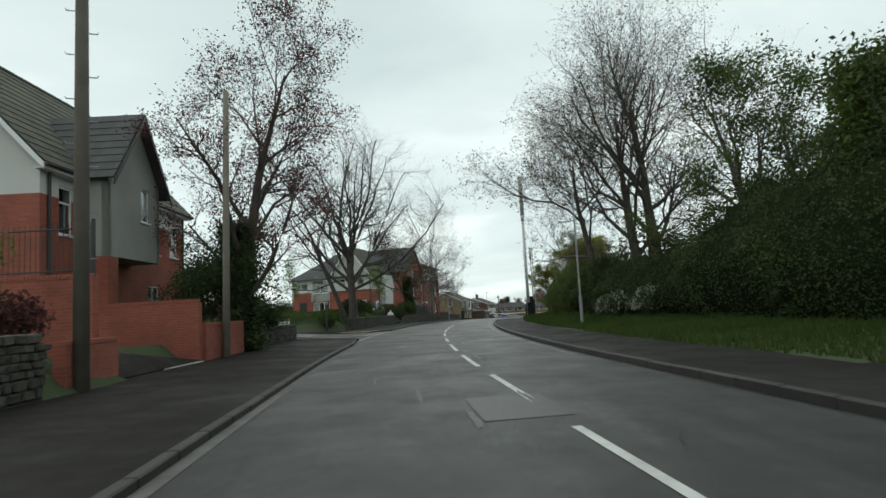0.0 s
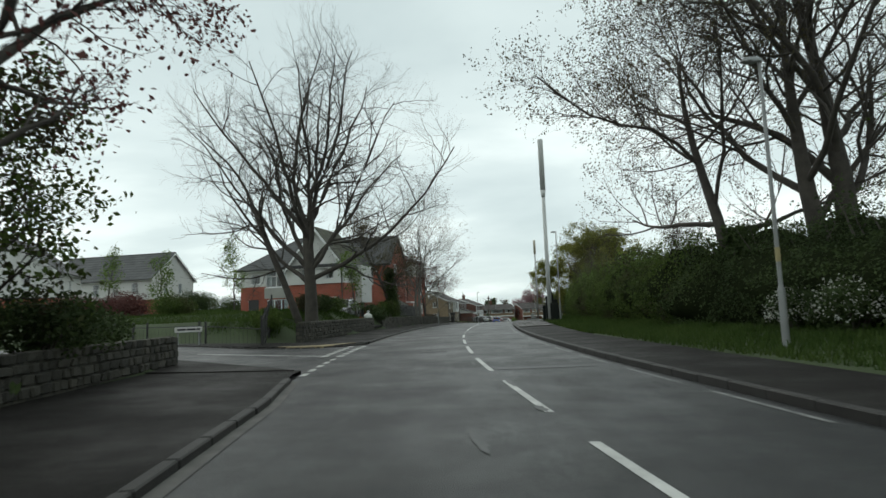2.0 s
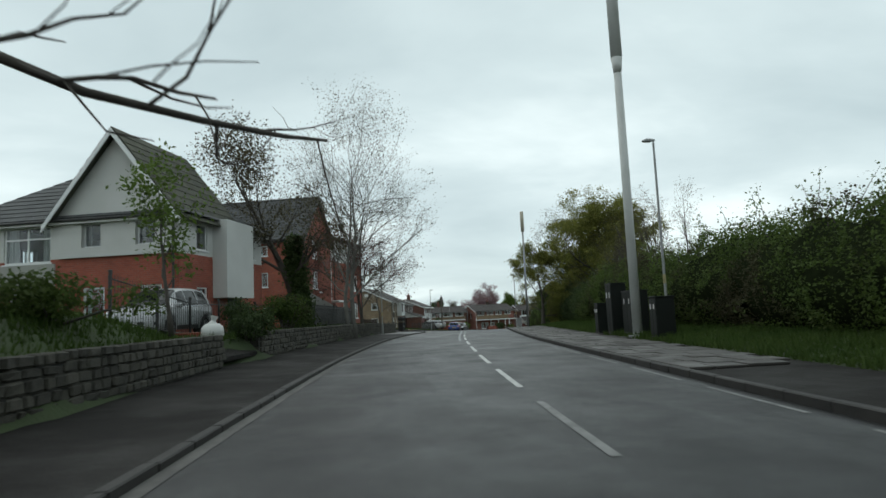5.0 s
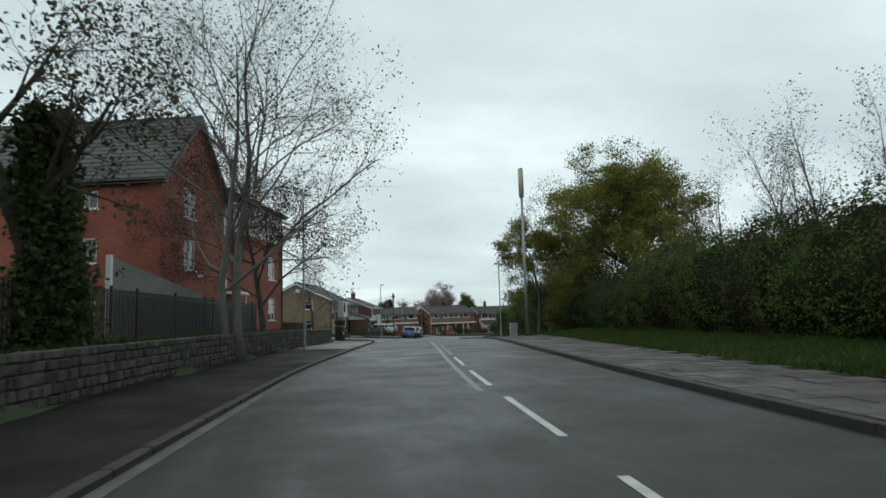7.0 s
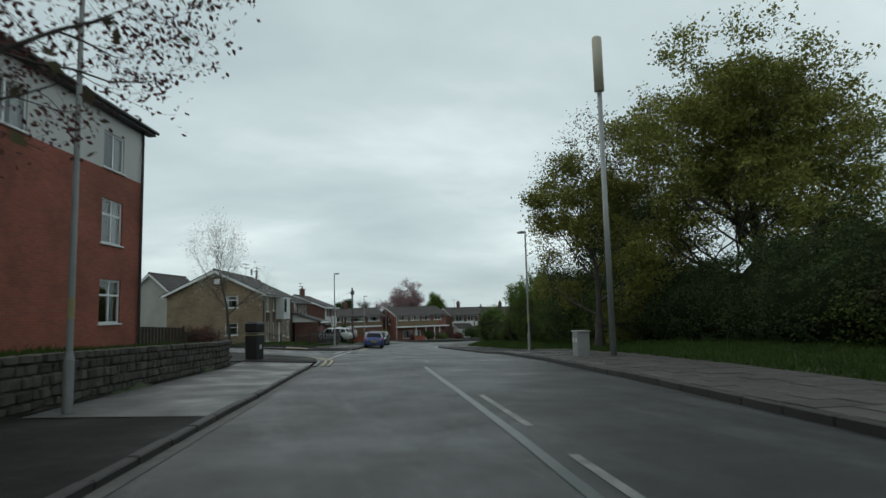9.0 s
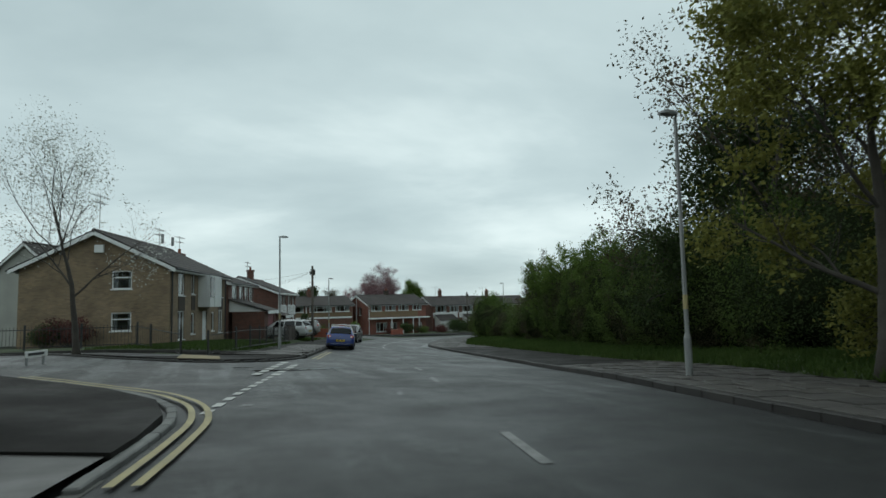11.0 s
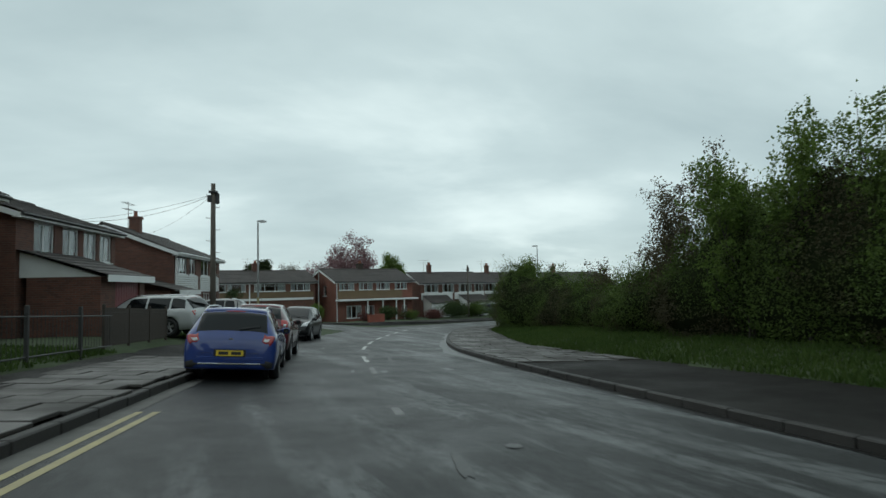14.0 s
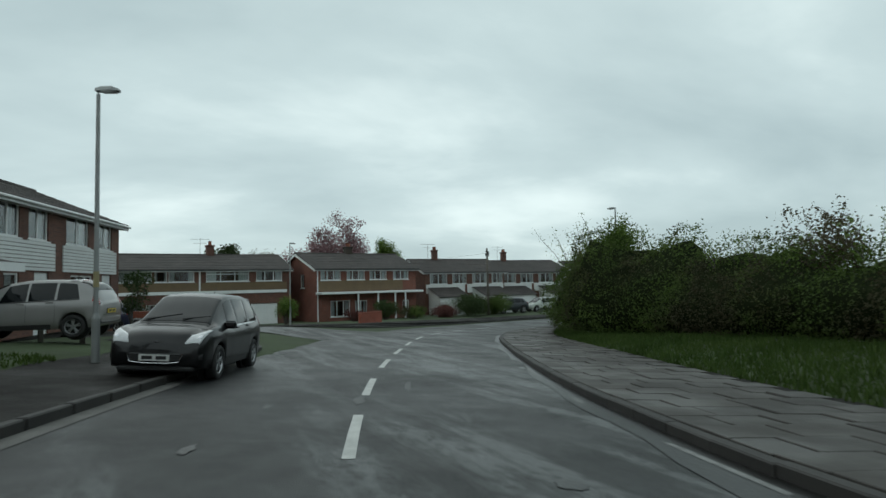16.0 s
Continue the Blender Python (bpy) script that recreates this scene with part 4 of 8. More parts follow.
# ---- buildings ----
def wall_panel(g, length, z0, z1, holes, th, m):
    """A wall face along local x with the outside at y = 0 and holes (x, z, w, h) cut through it."""
    hs = [(max(x, 0), max(z, z0), min(x + w, length), min(z + h, z1)) for x, z, w, h in holes if z < z1 - 1e-3 and z + h > z0 + 1e-3]
    xs = sorted({0.0, length, *[h[0] for h in hs], *[h[2] for h in hs]})
    zs = sorted({z0, z1, *[h[1] for h in hs], *[h[3] for h in hs]})
    solid = lambda i, j: 0 <= i < len(xs) - 1 and 0 <= j < len(zs) - 1 and not any(h[0] - 1e-6 <= xs[i] and xs[i + 1] <= h[2] + 1e-6 and h[1] - 1e-6 <= zs[j] and zs[j + 1] <= h[3] + 1e-6 for h in hs)
    for i in range(len(xs) - 1):
        for j in range(len(zs) - 1):
            if not solid(i, j):
                continue
            a, b, c, d = xs[i], xs[i + 1], zs[j], zs[j + 1]
            g.add([(a, 0, c), (b, 0, c), (b, 0, d), (a, 0, d)], [(0, 1, 2, 3)], m)
            g.add([(a, th, c), (b, th, c), (b, th, d), (a, th, d)], [(3, 2, 1, 0)], m)
            for (ni, nj), q in (((i - 1, j), [(a, 0, c), (a, 0, d), (a, th, d), (a, th, c)]), ((i + 1, j), [(b, 0, d), (b, 0, c), (b, th, c), (b, th, d)]), ((i, j - 1), [(b, 0, c), (a, 0, c), (a, th, c), (b, th, c)]), ((i, j + 1), [(a, 0, d), (b, 0, d), (b, th, d), (a, th, d)])):
                if not solid(ni, nj):
                    g.add(q, [(0, 1, 2, 3)], m)


def window(parent, m, w, h, lights=2, top=0.0, curtain=True, colour=None, name="window"):
    """A frame with lights, a sill and panes, set into its opening; m is at the sill's left, outside face."""
    g, f = Geo(), 0.06
    cut = []
    for i in range(lights):
        xa, xb = (f if i == 0 else w * i / lights + 0.035), (w - f if i == lights - 1 else w * (i + 1) / lights - 0.035)
        cut += [(xa, f, xb - xa, h - top - 0.03 - f), (xa, h - top + 0.03, xb - xa, top - 0.03 - f)] if top > 0.15 else [(xa, f, xb - xa, h - 2 * f)]
    wall_panel(g, w, 0, h, cut, 0.06, pose(0, 0.05, 0))
    g.weld()
    ob = new(name, g.mesh(name, colour or UPVC))
    ob.parent, ob.matrix_basis = parent, m
    part("sill", Geo().box(-0.06, -0.06, -0.06, w + 0.06, 0.08, 0.0, ch=0.012), colour or UPVC, ob)
    pane = part("pane", Geo().box(f, 0.075, f, w - f, 0.085, h - f), PANE, ob)
    pane.visible_shadow = False
    if curtain:
        n = 14
        for x0, x1 in ((f, w * 0.24), (w * 0.76, w - f)):
            c, vs = Geo(), []
            for i in range(n + 1):
                x = x0 + (x1 - x0) * i / n
                y = 0.2 + 0.025 * math.sin(i * 2.4)
                vs += [(x, y, 0.02), (x, y, h - 0.02)]
            c.add(vs, [(2 * i, 2 * i + 2, 2 * i + 3, 2 * i + 1) for i in range(n)])
            part("curtain", c, CURTAIN, ob, "pale drawn-back curtain")
    else:
        c = Geo()
        for i in range(10):
            c.box(f, 0.2, f + i * (h - 2 * f) / 10, w - f, 0.215, f + (i + 0.82) * (h - 2 * f) / 10)
        part("blind", c, CURTAIN, ob, "pale slatted blind")
    return ob


def door(parent, m, w, h, material, label):
    g = Geo().box(0, 0.06, 0, w, 0.1, h)
    for x0, x1, z0, z1 in ((0.12, w / 2 - 0.05, 0.15, h * 0.45), (w / 2 + 0.05, w - 0.12, 0.15, h * 0.45), (0.12, w / 2 - 0.05, h * 0.52, h - 0.15), (w / 2 + 0.05, w - 0.12, h * 0.52, h - 0.15)):
        g.box(x0, 0.045, z0, x1, 0.065, z1, ch=0.01)
    ob = new("door", g.mesh("door", material))
    ob.parent, ob.matrix_basis = parent, m
    tagged(ob, label)
    part("door_frame", Geo().box(-0.07, 0.03, 0, 0, 0.12, h + 0.07).box(w, 0.03, 0, w + 0.07, 0.12, h + 0.07).box(0, 0.03, h, w, 0.12, h + 0.07), UPVC, ob)
    part("handle", Geo().box(w - 0.14, 0.0, h * 0.48, w - 0.1, 0.05, h * 0.54, ch=0.01), CHROME, ob, "metal handle")
    return ob


def slope(g, a, b, c, d, rows, cols, lift=0.03):
    """Roof courses between the eave a-b and the ridge d-c, each tile lapping the one below."""
    a, b, c, d = Vector(a), Vector(b), Vector(c), Vector(d)
    n = (b - a).cross(d - a).normalized()
    for i in range(rows):
        t0, t1 = i / rows, min((i + 1.12) / rows, 1)
        l0, r0, l1, r1 = a.lerp(d, t0), b.lerp(c, t0), a.lerp(d, t1), b.lerp(c, t1)
        k = max(int(cols * max((r0 - l0).length, 0.2) / max((b - a).length, 0.2)), 1)
        off = 0.5 * (i % 2)
        cuts = sorted({0.0, 1.0, *[min(max((j + off) / k, 0), 1) for j in range(k + 1)]})
        for u0, u1 in zip(cuts[:-1], cuts[1:]):
            e = 0.004 / max((r0 - l0).length, 0.2)
            q = [l0.lerp(r0, u0 + e) + n * lift, l0.lerp(r0, u1 - e) + n * lift, l1.lerp(r1, u1 - e) + n * 0.006, l1.lerp(r1, u0 + e) + n * 0.006]
            w = [l0.lerp(r0, u0 + e), l0.lerp(r0, u1 - e)]
            g.add([tuple(p) for p in q + w], [(0, 1, 2, 3), (4, 5, 1, 0)])
    g.add([tuple(p - n * 0.02) for p in (a, b, c, d)], [(3, 2, 1, 0)])


SIDES = {"front": lambda l, d: pose(0, 0, 0), "right": lambda l, d: pose(l, 0, 0, 0, 0, 90), "back": lambda l, d: pose(l, d, 0, 0, 0, 180), "left": lambda l, d: pose(0, d, 0, 0, 0, -90)}


def shell(house, l, d, levels, openings, th=0.25, base=0.0, skip=()):
    """Four walls in bands of material, with the windows and doors of each side: (kind, x, z, w, h, options)."""
    for side, make in SIDES.items():
        if side in skip:
            continue
        m = make(l, d)
        length = l if side in ("front", "back") else d
        holes = [(o[1], o[2], o[3], o[4]) for o in openings.get(side, [])]
        inset = 0.0 if side in ("front", "back") else th
        for z0, z1, material, name in levels:
            g = Geo()
            shifted = [(x - inset, z, w, h) for x, z, w, h in holes]
            wall_panel(g, length - 2 * inset, z0, z1, shifted, th, m @ pose(inset, 0, 0))
            part("wall", g, material, house, name)
        for o in openings.get(side, []):
            kind, x, z, w, h = o[:5]
            opt = o[5] if len(o) > 5 else {}
            mm = m @ pose(x, 0, z)
            if kind == "window":
                window(house, mm, w, h, **opt)
            elif kind == "door":
                door(house, mm, w, h, opt.get("material", UPVC), opt.get("label", "white front door"))
            elif kind == "garage":
                ribs = int(w / 0.22)
                edge = [(w * (i + f) / ribs, y) for i in range(ribs) for f, y in ((0.0, 0.085), (0.06, 0.06), (0.94, 0.06), (1.0, 0.085))]
                edge = edge + [(w, 0.12), (0, 0.12)]
                nn = len(edge)
                gg = Geo().add([(x, y, z) for z in (0, h) for x, y in edge], [tuple(range(nn - 1, -1, -1)), tuple(range(nn, 2 * nn))] + [(i, (i + 1) % nn, nn + (i + 1) % nn, nn + i) for i in range(nn)])
                ob = part("garage_door", gg, opt.get("material", UPVC), house, opt.get("label", "white garage door"))
                ob.matrix_basis = mm
    part("floor_slab", Geo().box(th, th, -0.25, l - th, d - th, 0.02), INSIDE, house)


def gable_roof(house, l, d, eave, ridge, tile, along="x", over=0.3, gable=None, board=None, rows=14, cols=26, th=0.25, hip_left=0.0, hip_right=0.0, gutter=None, gables=(True, True), label=""):
    """A pitched roof over l x d with its ridge along x or y, gable walls, barge boards, fascia and gutters."""
    if along == "y":
        turn = pose(l, 0, 0, 0, 0, 90)
        L, D = d, l
    else:
        turn = pose(0, 0, 0)
        L, D = l, d
    k = (ridge - eave) / (D / 2)
    ez = eave - over * k
    g = Geo()
    x0, x1 = -over, L + over
    e0, e1 = (x0, -over, ez), (x1, -over, ez)
    b0, b1 = (x0, D + over, ez), (x1, D + over, ez)
    r0, r1 = (x0 + hip_left * (D / 2 + over), D / 2, ridge), (x1 - hip_right * (D / 2 + over), D / 2, ridge)
    slope(g, e0, e1, r1, r0, rows, cols)
    slope(g, b1, b0, r0, r1, rows, cols)
    if hip_left:
        slope(g, b0, e0, r0, r0, rows, int(cols * D / L))
    if hip_right:
        slope(g, e1, b1, r1, r1, rows, int(cols * D / L))
    roof = part("roof", g, tile, house, label)
    roof.matrix_basis = turn
    rt = Geo()
    n = max(int((r1[0] - r0[0]) / 0.45), 1)
    for i in range(n):
        xa, xb = r0[0] + (r1[0] - r0[0]) * i / n, r0[0] + (r1[0] - r0[0]) * (i + 1) / n - 0.01
        rt.tube([(xa, D / 2, ridge - 0.02), (xb, D / 2, ridge - 0.02)], [0.11, 0.105], 8)
    part("ridge_tile", rt, tile, roof)
    for end, hip, on in ((0, hip_left, gables[0]), (1, hip_right, gables[1])):
        if hip or not on:
            continue
        xx = L if end else 0
        gg = Geo()
        tri = [(0, eave), (D, eave), (D / 2, ridge - 0.06)]
        mm = pose(xx, 0, 0, 0, 0, 90) if end else pose(xx, D, 0, 0, 0, -90)
        gg.prism([(x, z) for x, z in tri], 0, th, mm)
        ob = part("gable", gg, gable or RED_BRICK, house)
        ob.matrix_basis = turn
        bb = Geo()
        xo = (x1 - 0.03, x1) if end else (x0, x0 + 0.03)
        for sgn in (0, 1):
            ya, yb = (-over, D / 2) if not sgn else (D + over, D / 2)
            q = [(ya, ez - 0.05), (yb, ridge - 0.05), (yb, ridge - 0.27), (ya, ez - 0.24)]
            vs = [(xo[0], y, z) for y, z in q] + [(xo[1], y, z) for y, z in q]
            bb.add(vs, [(0, 1, 2, 3), (7, 6, 5, 4), (0, 4, 5, 1), (1, 5, 6, 2), (2, 6, 7, 3), (3, 7, 4, 0)])
        ob = part("barge_board", bb, board or UPVC, house)
        ob.matrix_basis = turn
    fz = ez - 0.03
    for y, sg in ((-over, -1), (D + over, 1)):
        fa = Geo().box(x0 + 0.03, min(y, y - sg * 0.03), fz - 0.17, x1 - 0.03, max(y, y - sg * 0.03), fz)
        ob = part("fascia", fa, board or UPVC, house)
        ob.matrix_basis = turn
        ya, yb = sorted((y - sg * 0.04, 0 if sg < 0 else D))
        ob = part("soffit", Geo().box(x0 + 0.03, ya, fz - 0.17, x1 - 0.03, yb, fz - 0.14), board or UPVC, house)
        ob.matrix_basis = turn
        gu = Geo().tube([(x0, y + sg * 0.06, fz - 0.05), (x1, y + sg * 0.06, fz - 0.05)], [0.055, 0.055], 8)
        ob = part("gutter", gu, gutter or BLACK_PVC, house)
        ob.matrix_basis = turn
    return roof


def downpipe(house, x, y, z0, z1, material=None):
    part("downpipe", Geo().tube([(x, y, z0), (x, y, z1)], [0.045, 0.045], 8), material or BLACK_PVC, house)


def chimney(house, x, y, z0, z1, w=0.6, d=0.9, pots=2, material=None):
    g = Geo().box(x - w / 2, y - d / 2, z0, x + w / 2, y + d / 2, z1 - 0.16).box(x - w / 2 - 0.06, y - d / 2 - 0.06, z1 - 0.16, x + w / 2 + 0.06, y + d / 2 + 0.06, z1, ch=0.02)
    ob = part("chimney", g, material or DARK_BRICK, house, "brick chimney stack")
    for i in range(pots):
        yy = y + (i - (pots - 1) / 2) * 0.36
        part("chimney_pot", Geo().tube([(x, yy, z1), (x, yy, z1 + 0.28), (x, yy, z1 + 0.34)], [0.12, 0.1, 0.13], 10), TERRACOTTA, ob, "clay pot")


def aerial(house, x, y, z0, h):
    g = Geo().tube([(x, y, z0), (x, y, z0 + h)], [0.02, 0.018], 6)
    for zz, ln in ((h - 0.1, 0.75), (h - 0.45, 0.5)):
        g.tube([(x - ln, y + 0.1, z0 + zz), (x + ln, y - 0.1, z0 + zz)], [0.012, 0.012], 5)
        for i in range(7):
            xx = x - ln + 2 * ln * i / 6
            g.tube([(xx, y - 0.2, z0 + zz), (xx, y + 0.2, z0 + zz)], [0.007, 0.007], 4)
    part("aerial", g, GALV, house, "thin metal television aerial")


W = lambda x, z, w, h, **o: ("window", x, z, w, h, o)

# white and brick house with a jettied bay
h1 = thing("house", pose(-11.6, 17.3, 0.62, 0, 0, 91), "white-rendered and red-brick house with a grey tiled roof", "house")
shell(h1, 10.0, 7.8, [(0, 4.7, RED_BRICK, "red brick lower wall"), (4.7, 5.9, RENDER, "white rendered upper wall")],
      {"front": [W(0.9, 3.6, 0.7, 1.5, lights=1, top=0.5), ("door", 3.2, 0.0, 0.95, 2.05, dict(material=BLACK_PVC, label="dark door under the bay")), W(6.6, 3.55, 1.0, 1.55, lights=1, top=0.5), W(6.6, 0.9, 1.0, 1.35, lights=2, curtain=False), W(8.6, 3.55, 0.8, 1.3, lights=1)],
       "left": [W(2.0, 3.7, 1.1, 1.25, lights=2), W(5.2, 3.7, 0.9, 1.25, lights=1), W(2.2, 0.9, 1.2, 1.2)], "right": [W(3, 3.6, 0.8, 1.2, lights=1)]})
gable_roof(h1, 10.0, 7.8, 5.9, 10.2, TILE_MOSS, gable=RENDER, board=UPVC, rows=15, cols=30, gutter=BLACK_PVC, label="grey interlocking tiles with moss")
g = Geo()
for mm, ln, holes in ((pose(1.7, -1.05, 0), 3.6, [(2.2, 4.35, 0.62, 1.2)]), (pose(5.3, -1.05, 0, 0, 0, 90), 1.05, []), (pose(1.7, 0, 0, 0, 0, -90), 1.05, [])):
    wall_panel(g, ln, 2.95, 5.75, holes, 0.2, mm)
g.box(1.75, -1.0, 2.95, 5.25, 0.0, 3.1)
g.prism([(1.7, 5.75), (5.3, 5.75), (3.5, 8.0)], -1.05, -0.85)
bay = part("bay", g, RENDER_GREY, h1, "grey rendered jettied bay")
window(h1, pose(3.9, -1.05, 4.35), 0.62, 1.2, lights=1, curtain=False)
g = Geo()
slope(g, (1.4, 3.0, 5.4), (1.4, -1.4, 5.4), (3.5, -1.4, 8.12), (3.5, 3.0, 8.12), 9, 14)
slope(g, (5.6, -1.4, 5.4), (5.6, 3.0, 5.4), (3.5, 3.0, 8.12), (3.5, -1.4, 8.12), 9, 14)
part("bay_roof", g, TILE, h1, "grey tiled gabled bay roof")
g = Geo()
for xa, xb in ((1.4, 3.5), (5.6, 3.5)):
    q = [(xa, 5.35), (xb, 8.07), (xb, 7.85), (xa, 5.16)]
    g.prism(q if xa < xb else q[::-1], -1.44, -1.40)
part("barge_board", g, BLACK_PVC, h1)
part("pier", Geo().box(1.7, -1.05, 0, 2.35, -0.4, 2.95), RED_BRICK, h1, "red brick pier carrying the bay")
downpipe(h1, 0.35, -0.07, 0, 5.6)
downpipe(h1, 9.85, -0.07, 0, 5.6)

# white and brick house past the first side road
h2 = thing("house", pose(-16.6, 66.2, 0.75, 0, 0, -15), "white-rendered and red-brick house with a hipped grey roof", "house")
shell(h2, 9.2, 7.0, [(0, 3.1, RED_BRICK, "red brick lower wall"), (3.1, 4.75, RENDER, "white rendered upper wall")],
      {"front": [W(0.9, 3.3, 0.9, 0.85, lights=1), W(2.3, 3.0, 1.9, 1.35, lights=2, top=0.45), W(2.4, 0.6, 1.9, 1.4, lights=3), ("door", 0.7, 0, 0.95, 2.05, dict(label="dark recessed door", material=BLACK_PVC)), W(5.5, 3.45, 0.75, 0.9, lights=1), W(7.6, 3.45, 0.75, 0.9, lights=1), W(5.5, 0.8, 0.85, 1.2, lights=1), W(7.7, 0.8, 0.85, 1.2, lights=1)],
       "right": [W(1.2, 3.3, 0.8, 1.0, lights=1), W(1.2, 0.7, 0.8, 1.2, lights=1), ("door", 3.6, 0, 0.95, 2.05, dict(label="dark porch door", material=BLACK_PVC)), W(5.2, 3.3, 1.0, 1.1)], "left": [W(3, 2.8, 1, 1.2)]})
gable_roof(h2, 9.2, 7.0, 4.75, 7.3, TILE, hip_left=1.0, hip_right=1.0, gables=(False, False), gable=RENDER, rows=13, cols=26, label="grey interlocking roof tiles")
g = Geo()
wall_panel(g, 4.6, 3.1, 4.75, [(0.9, 3.45, 0.75, 0.9), (3.0, 3.45, 0.75, 0.9)], 0.1, pose(4.6, -0.12, 0))
g.prism([(4.6, 4.75), (9.2, 4.75), (6.9, 7.6)], -0.12, 0.3)
part("gable", g, RENDER, h2, "white rendered front gable")
g = Geo()
slope(g, (4.25, 4.5, 4.3), (4.25, -0.5, 4.3), (6.9, -0.5, 7.75), (6.9, 4.5, 7.75), 11, 14)
slope(g, (9.55, -0.5, 4.3), (9.55, 4.5, 4.3), (6.9, 4.5, 7.75), (6.9, -0.5, 7.75), 11, 14)
part("gable_roof", g, TILE_MOSS, h2, "mossy grey tiled front gable roof")
g = Geo()
for xa in (4.25, 9.55):
    q = [(xa, 4.26), (6.9, 7.7), (6.9, 7.45), (xa, 4.04)]
    g.prism(q if xa < 6 else q[::-1], -0.55, -0.51)
part("barge_board", g, UPVC, h2)
part("panel", Geo().box(2.2, -0.06, 2.1, 4.4, -0.004, 2.95), RENDER_GREY, h2, "grey rendered panel under a window")
g = Geo().box(9.2, 2.4, 1.5, 9.8, 4.8, 4.6)
part("side_bay", g, RENDER, h2, "white rendered jettied side bay")
downpipe(h2, 9.1, -0.2, 0, 4.6)

# three-storey brick flats
ap = thing("apartment_building", pose(-5.3, 85.6, 0.1, 0, 0, 73.5), "three-storey red-brick flats with a steep grey roof", "building")
fl = [W(1.9, z, 1.1, 1.35, lights=2) for z in (0.9, 3.3, 5.6)]
shell(ap, 6.0, 11.0, [(0, 7.2, RED_BRICK_B, "red brick wall")], {"front": fl, "left": [W(2.4, z, 0.62, h, lights=1) for z, h in ((1.0, 1.0), (3.5, 1.05), (5.75, 0.75))] + [W(7.7, z, 0.62, h, lights=1) for z, h in ((1.0, 1.0), (3.5, 1.05), (5.75, 0.75))]})
gable_roof(ap, 6.0, 11.0, 7.2, 10.4, TILE, along="y", gable=RED_BRICK_B, rows=15, cols=30, board=BLACK_PVC, label="grey slate-like tiles")
nb = thing("apartment_building", pose(-5.3, 85.6, 0.1, 0, 0, 73.5) @ pose(6.02, 0.5, 0), "red-brick flats block with a white stair bay", "building")
shell(nb, 10.4, 9.5, [(0, 5.85, RED_BRICK_B, "red brick wall"), (5.85, 8.0, RENDER, "white rendered top storey")],
      {"front": [("door", 0.55, 0, 1.0, 2.1, dict(label="dark glazed entrance door", material=BLACK_PVC)), W(7.8, 0.9, 1.25, 1.4, lights=2, top=0.5), W(7.8, 3.45, 1.25, 1.45, lights=2, top=0.5), W(7.8, 5.9, 1.25, 1.2, lights=2), W(2.6, 5.9, 1.6, 1.2, lights=2)], "right": [W(3.0, z, 1.1, 1.35) for z in (0.9, 3.45, 5.95)]})
gable_roof(nb, 10.4, 9.5, 8.0, 10.0, TILE, hip_right=0.8, gables=(False, True), rows=9, cols=26, board=BLACK_PVC, gable=RED_BRICK_B)
part("stair_bay", Geo().box(0.35, -0.12, 2.5, 1.25, -0.004, 7.9), RENDER, nb, "white rendered stair strip")
part("canopy", Geo().box(0.1, -1.1, 2.3, 1.9, -0.004, 2.46, ch=0.03), UPVC, nb, "white flat entrance canopy")
part("canopy_post", Geo().tube([(1.75, -0.95, 0), (1.75, -0.95, 2.3)], [0.05, 0.05], 8), UPVC, nb)
downpipe(nb, 2.1, -0.07, 0, 7.8)
downpipe(nb, 10.2, -0.07, 0, 7.8)
part("wall_vent", Geo().box(-2.8, -0.55, 3.0, -2.3, -0.503, 3.15), UPVC, nb)

# white houses behind the green
hw = thing("house", pose(-46, 88.5, 1.6, 0, 0, -13), "white-rendered terrace with a brick base and grey roof", "house", group="white houses behind the green")
shell(hw, 14, 8, [(0, 2.3, RED_BRICK, "red brick base"), (2.3, 4.9, RENDER, "white rendered wall")], {"front": [W(1.0 + 2.6 * i, 2.9, 0.9, 1.4, lights=1, top=0.6) for i in range(5)], "right": [W(2.2, 3.0, 0.7, 1.3, lights=1), W(5.0, 3.0, 0.7, 1.3, lights=1)]})
gable_roof(hw, 14, 8, 4.9, 8.0, TILE, gable=RENDER, rows=10, cols=20)
hw = thing("house", pose(-40.5, 67.5, 1.5, 0, 0, 16), "white-rendered gabled house with a brick base", "house", group="white houses behind the green")
shell(hw, 7.0, 9, [(0, 2.3, RED_BRICK, "red brick base"), (2.3, 4.9, RENDER, "white rendered wall")], {"front": [W(1.6, 3.2, 0.6, 1.0, lights=1), W(4.6, 3.2, 0.6, 1.0, lights=1)], "right": [W(1.5, 3.0, 0.9, 1.2), W(4.5, 3.0, 0.9, 1.2)]})
gable_roof(hw, 7.0, 9, 4.9, 7.6, TILE, along="y", gable=RENDER, rows=10, cols=18)

